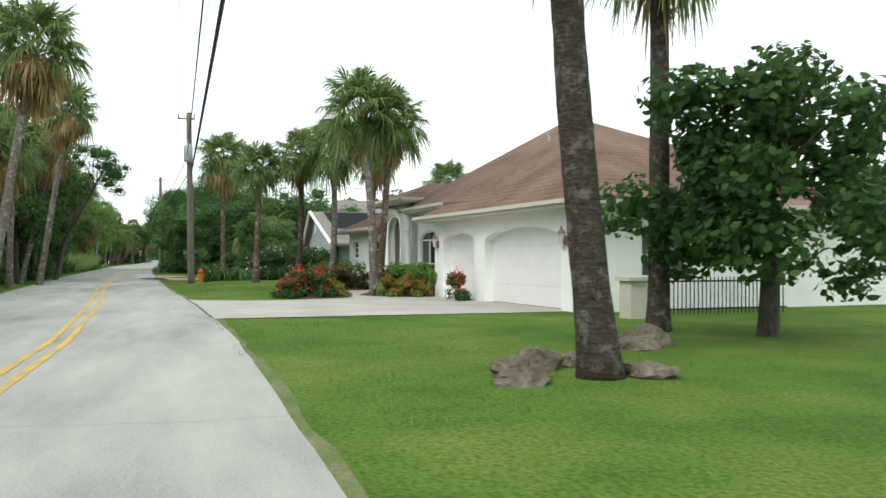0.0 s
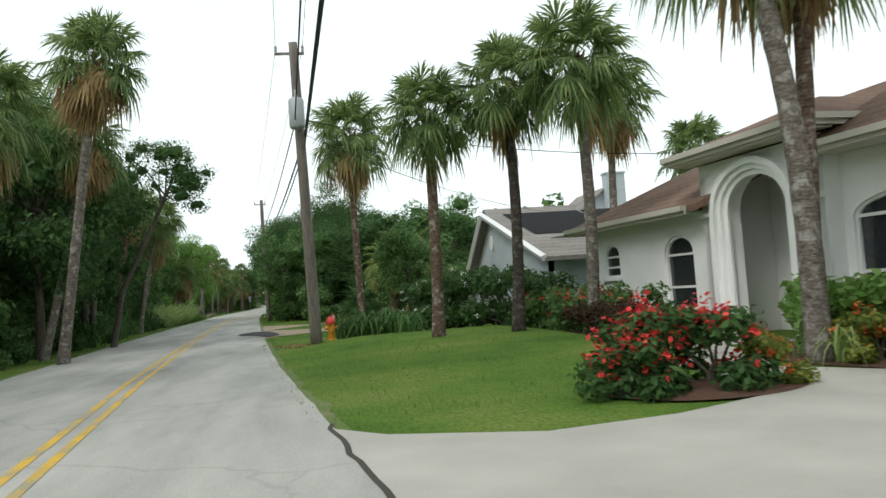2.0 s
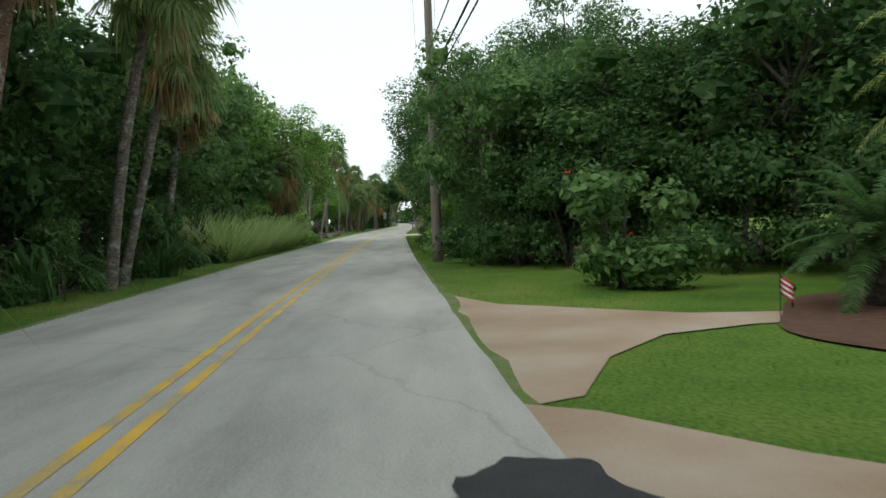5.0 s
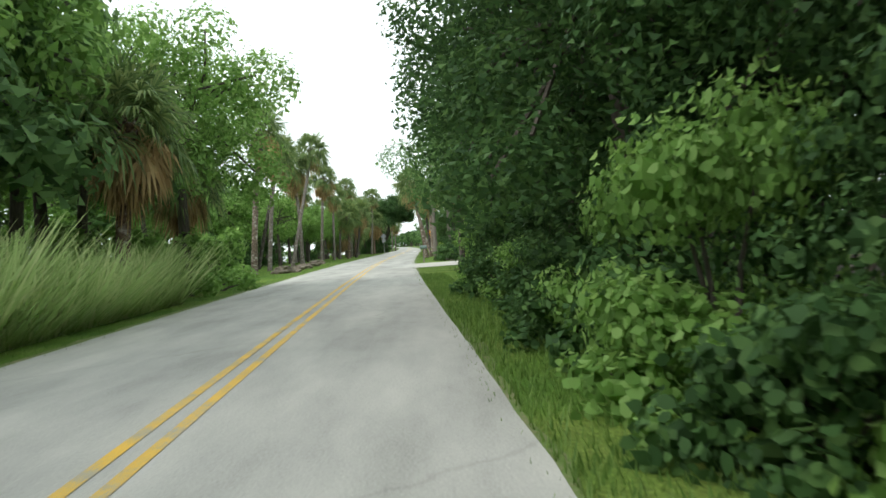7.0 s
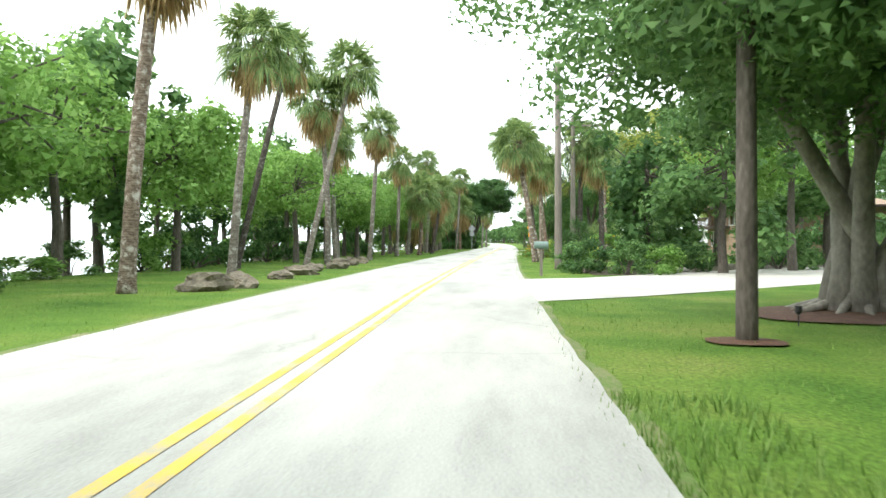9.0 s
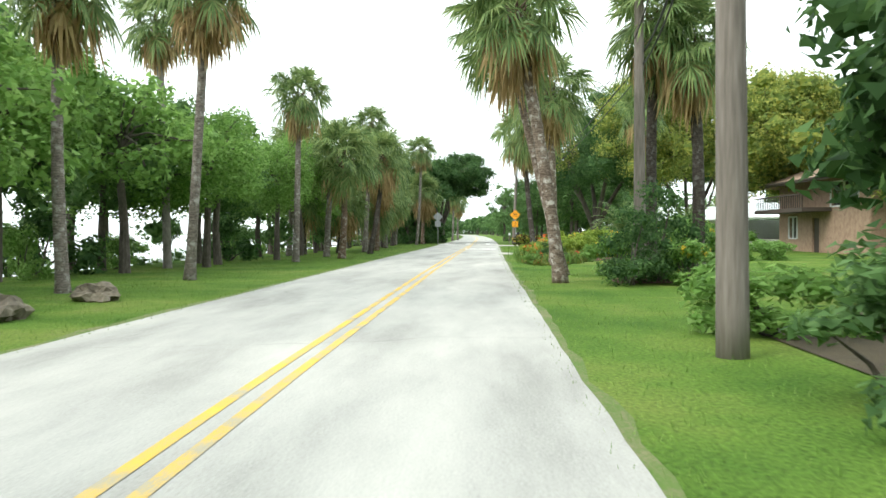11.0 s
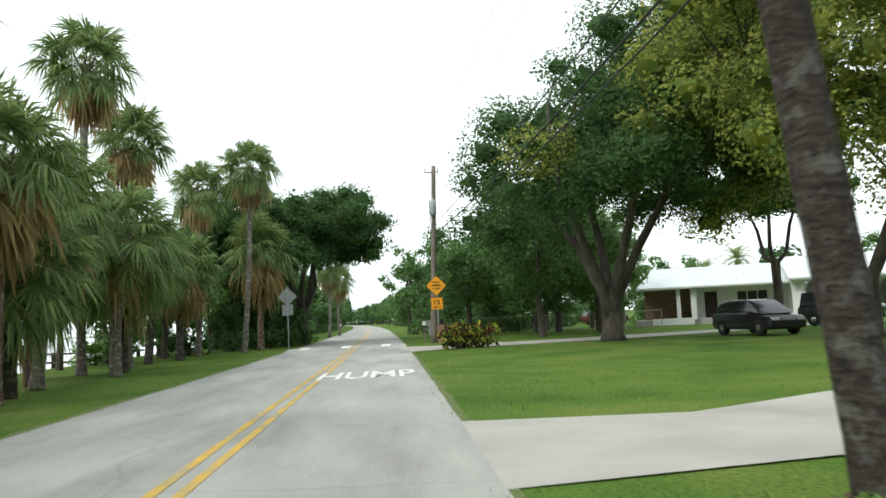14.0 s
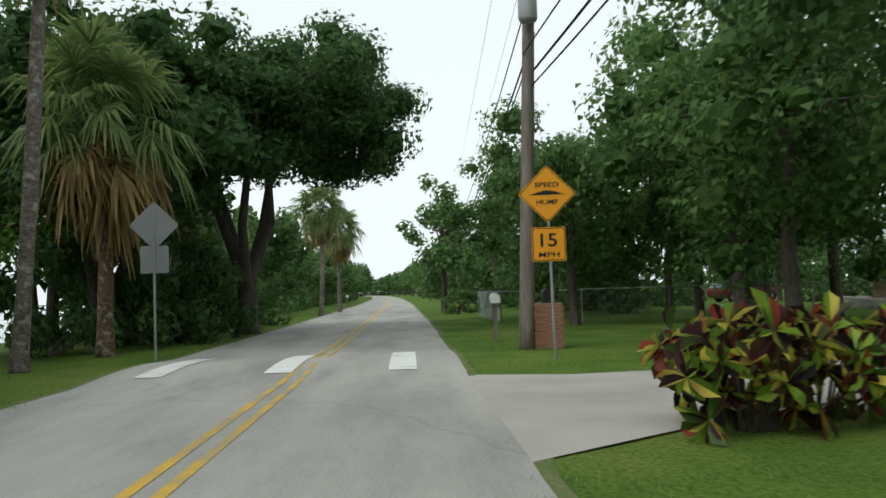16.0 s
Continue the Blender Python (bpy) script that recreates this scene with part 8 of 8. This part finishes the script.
# ---- the white ranch house ----
def ranch_house():
    """A long hipped roof over a raised porch, with an open carport at the far end."""
    h = thing("house", "long low white house with a pale metal roof and porch posts", "house", (12.4, 157.0, 0), radians(-20))
    part("plinth", Geo().box((9.6, 5.1, 0.2), (19.6, 8.6, 0.42)), M_DRIVE, h)
    wall = outline_mesh("wall", [(4.4, 0.4), (11.0, 0.4), (11.0, 2.85), (4.4, 2.85)], ([(5.0, 0.45), (5.95, 0.45), (5.95, 2.45), (5.0, 2.45)], [(7.4, 1.25), (9.6, 1.25), (9.6, 2.4), (7.4, 2.4)]), 0.2)
    part("wall", wall, M_WHITE, h).location = (0, 2.6, 0)
    part("door", Geo().box((5.47, 2.66, 1.45), (0.95, 0.05, 2.0)), M_DARKWOOD, h)
    part("pane", Geo().box((8.5, 2.66, 1.82), (2.2, 0.03, 1.15)), M_GLASS, h)
    for x in (7.4, 8.13, 8.87, 9.6):
        part("window_frame", Geo().box((x, 2.6, 1.82), (0.07, 0.08, 1.2)), M_WHITE, h)
    for z in (1.25, 2.4):
        part("window_frame", Geo().box((8.5, 2.6, z), (2.3, 0.1, 0.08)), M_WHITE, h)
    part("wall", Geo().box((4.5, 5.8, 1.62), (0.2, 6.4, 2.46)), M_WHITE, h)
    part("wall", Geo().box((2.4, 4.4, 1.62), (4.0, 0.2, 2.46)), M_BRICKWALL, h, "shaded brick back of the open porch")
    part("wall", Geo().box((10.5, 9.0, 1.62), (17.6, 0.2, 2.46)), M_WHITE, h)
    part("wall", Geo().box((19.2, 4.8, 1.62), (0.2, 8.2, 2.46)), M_WHITE, h)
    part("wall", Geo().box((11.1, 5.6, 1.62), (0.2, 6.8, 2.46)), M_WHITE, h)
    for x, w in ((3.05, 0.3), (4.15, 0.42)):
        part("porch_post", Geo().box((x, 0.62, 1.62), (w, 0.3, 2.46)), M_WHITE, h)
    part("porch_post", Geo().box((11.4, -0.2, 1.6), (0.9, 0.35, 2.8)), M_WHITE, h, "broad white pier beside the carport")
    part("porch_post", Geo().box((18.9, -0.2, 1.6), (0.5, 0.35, 2.8)), M_WHITE, h)
    part("planter", Geo().box((2.6, -0.5, 0.3), (3.0, 0.35, 0.5)), M_WHITE, h, "low white planter wall before the porch")
    slab_roof(h, [[(0, 0, 2.9), (11.2, 0, 2.9), (11.2, 4.6, 4.5), (1.2, 4.6, 4.5)], [(1.2, 4.6, 4.5), (11.2, 4.6, 4.5), (11.2, 9.4, 2.9), (0, 9.4, 2.9)], [(0, 9.4, 2.9), (0, 0, 2.9), (1.2, 4.6, 4.5)]], M_ROOF_WHITE)
    slab_roof(h, [[(10.7, -1.1, 3.1), (20.2, -1.1, 3.1), (20.2, 4.5, 4.9), (10.7, 4.5, 4.9)], [(10.7, 4.5, 4.9), (20.2, 4.5, 4.9), (20.2, 9.6, 3.1), (10.7, 9.6, 3.1)]], M_ROOF_WHITE)
    fascia(h, (0, -0.05, 2.9), (10.7, -0.05, 2.9), 0.2, 0.06, M_WHITE)
    fascia(h, (10.7, -1.15, 3.1), (20.2, -1.15, 3.1), 0.22, 0.06, M_WHITE)
    seam = Geo().box((0, 0, 0), (0.05, 4.85, 0.05)).mesh("seam")
    seam.materials.append(M_ROOF_WHITE)
    for k in range(17):
        ob = link_mesh("seam", seam, None, h)
        ob.matrix_basis = Matrix.Translation((1.4 + k * 0.6, 2.3, 3.715)) @ Matrix.Rotation(math.atan2(1.6, 4.6), 4, "X")


ranch_house()


# ---- the brick house ----
def brick_house():
    h = thing("house", "brown brick two-storey house with a dark balcony and tan roof", "house", (14.5, 100.0, 0), radians(0))
    me = outline_mesh("wall", [(0, 0), (14, 0), (14, 4.6), (0, 4.6)], ([(2.0, 0.9), (3.4, 0.9), (3.4, 2.3), (2.0, 2.3)], [(6.0, 0.0), (7.1, 0.0), (7.1, 2.2), (6.0, 2.2)], [(9.0, 2.9), (12.6, 2.9), (12.6, 4.3), (9.0, 4.3)]), 0.25)
    me.transform(Matrix.Translation((0.1, 14, 0)) @ Matrix.Rotation(radians(-90), 4, "Z"))
    part("wall", me, M_BRICKWALL, h)
    part("wall", Geo().box((6, 0, 2.3), (12, 0.25, 4.6)), M_BRICKWALL, h)
    part("wall", Geo().box((6, 14, 2.3), (12, 0.25, 4.6)), M_BRICKWALL, h)
    for z, y0, y1 in ((1.6, 10.6, 12.0), (3.6, 1.4, 5.0)):
        part("pane", Geo().box((0.12, (y0 + y1) / 2, z), (0.03, y1 - y0, 1.4)), M_GLASS, h)
    for z, y0, y1 in ((1.6, 10.6, 12.0), (3.6, 1.4, 5.0)):
        for a, b, c, d in ((y0 - 0.06, z, 0.1, 1.5), (y1 + 0.06, z, 0.1, 1.5), ((y0 + y1) / 2, z, 0.07, 1.4), ((y0 + y1) / 2, z - 0.74, y1 - y0, 0.09), ((y0 + y1) / 2, z + 0.74, y1 - y0, 0.09)):
            part("window_frame", Geo().box((-0.05, a, b), (0.1, c, d)), M_WHITE, h)
    part("door", Geo().box((0.12, 7.45, 1.1), (0.05, 1.1, 2.2)), M_DARKWOOD, h)
    part("balcony_floor", Geo().box((-0.9, 9.5, 2.7), (1.8, 9.0, 0.25)), M_DARKWOOD, h)
    for k in range(24):
        part("baluster", Geo().box((-1.72, 5.2 + k * 0.37, 3.2), (0.05, 0.05, 0.85)), M_DARKWOOD, h)
    part("balcony_rail", Geo().box((-1.72, 9.5, 3.66), (0.09, 9.0, 0.08)), M_DARKWOOD, h)
    slab_roof(h, [[(-1.6, -1.4, 4.55), (13.4, -1.4, 4.55), (9.0, 7.0, 6.5), (3.0, 7.0, 6.5)], [(-1.6, 15.4, 4.55), (-1.6, -1.4, 4.55), (3, 7, 6.5)], [(13.4, 15.4, 4.55), (-1.6, 15.4, 4.55), (3, 7, 6.5), (9, 7, 6.5)], [(13.4, -1.4, 4.55), (13.4, 15.4, 4.55), (9, 7, 6.5)]], M_ROOF_TAN)
    for p, q in (((-1.65, 15.4, 4.58), (-1.65, -1.4, 4.58)), ((-1.65, -1.45, 4.58), (13.4, -1.45, 4.58))):
        fascia(h, p, q, 0.22, 0.06, M_DARKWOOD)


brick_house()


# ---- pilings on the river ----
def dock():
    e = thing("wooden_dock", "dark old wooden dock rail and pilings in the river", "dock", (-21.5, 146.0, -0.9))
    for k in range(9):
        part("piling", Geo().lathe((-k * 1.7, k * 0.15, -0.4), [(0.12, 0), (0.12, 1.7 + 0.25 * (k % 3)), (0.09, 1.75 + 0.25 * (k % 3))], 10), M_DARKWOOD, e)
    part("deck", Geo().box((-6.8, 0.6, 0.75), (14.5, 1.2, 0.1), -0.088), M_DARKWOOD, e)
    part("rail", Geo().box((-6.8, 0.4, 1.25), (14.5, 0.08, 0.1), -0.088), M_DARKWOOD, e)


dock()
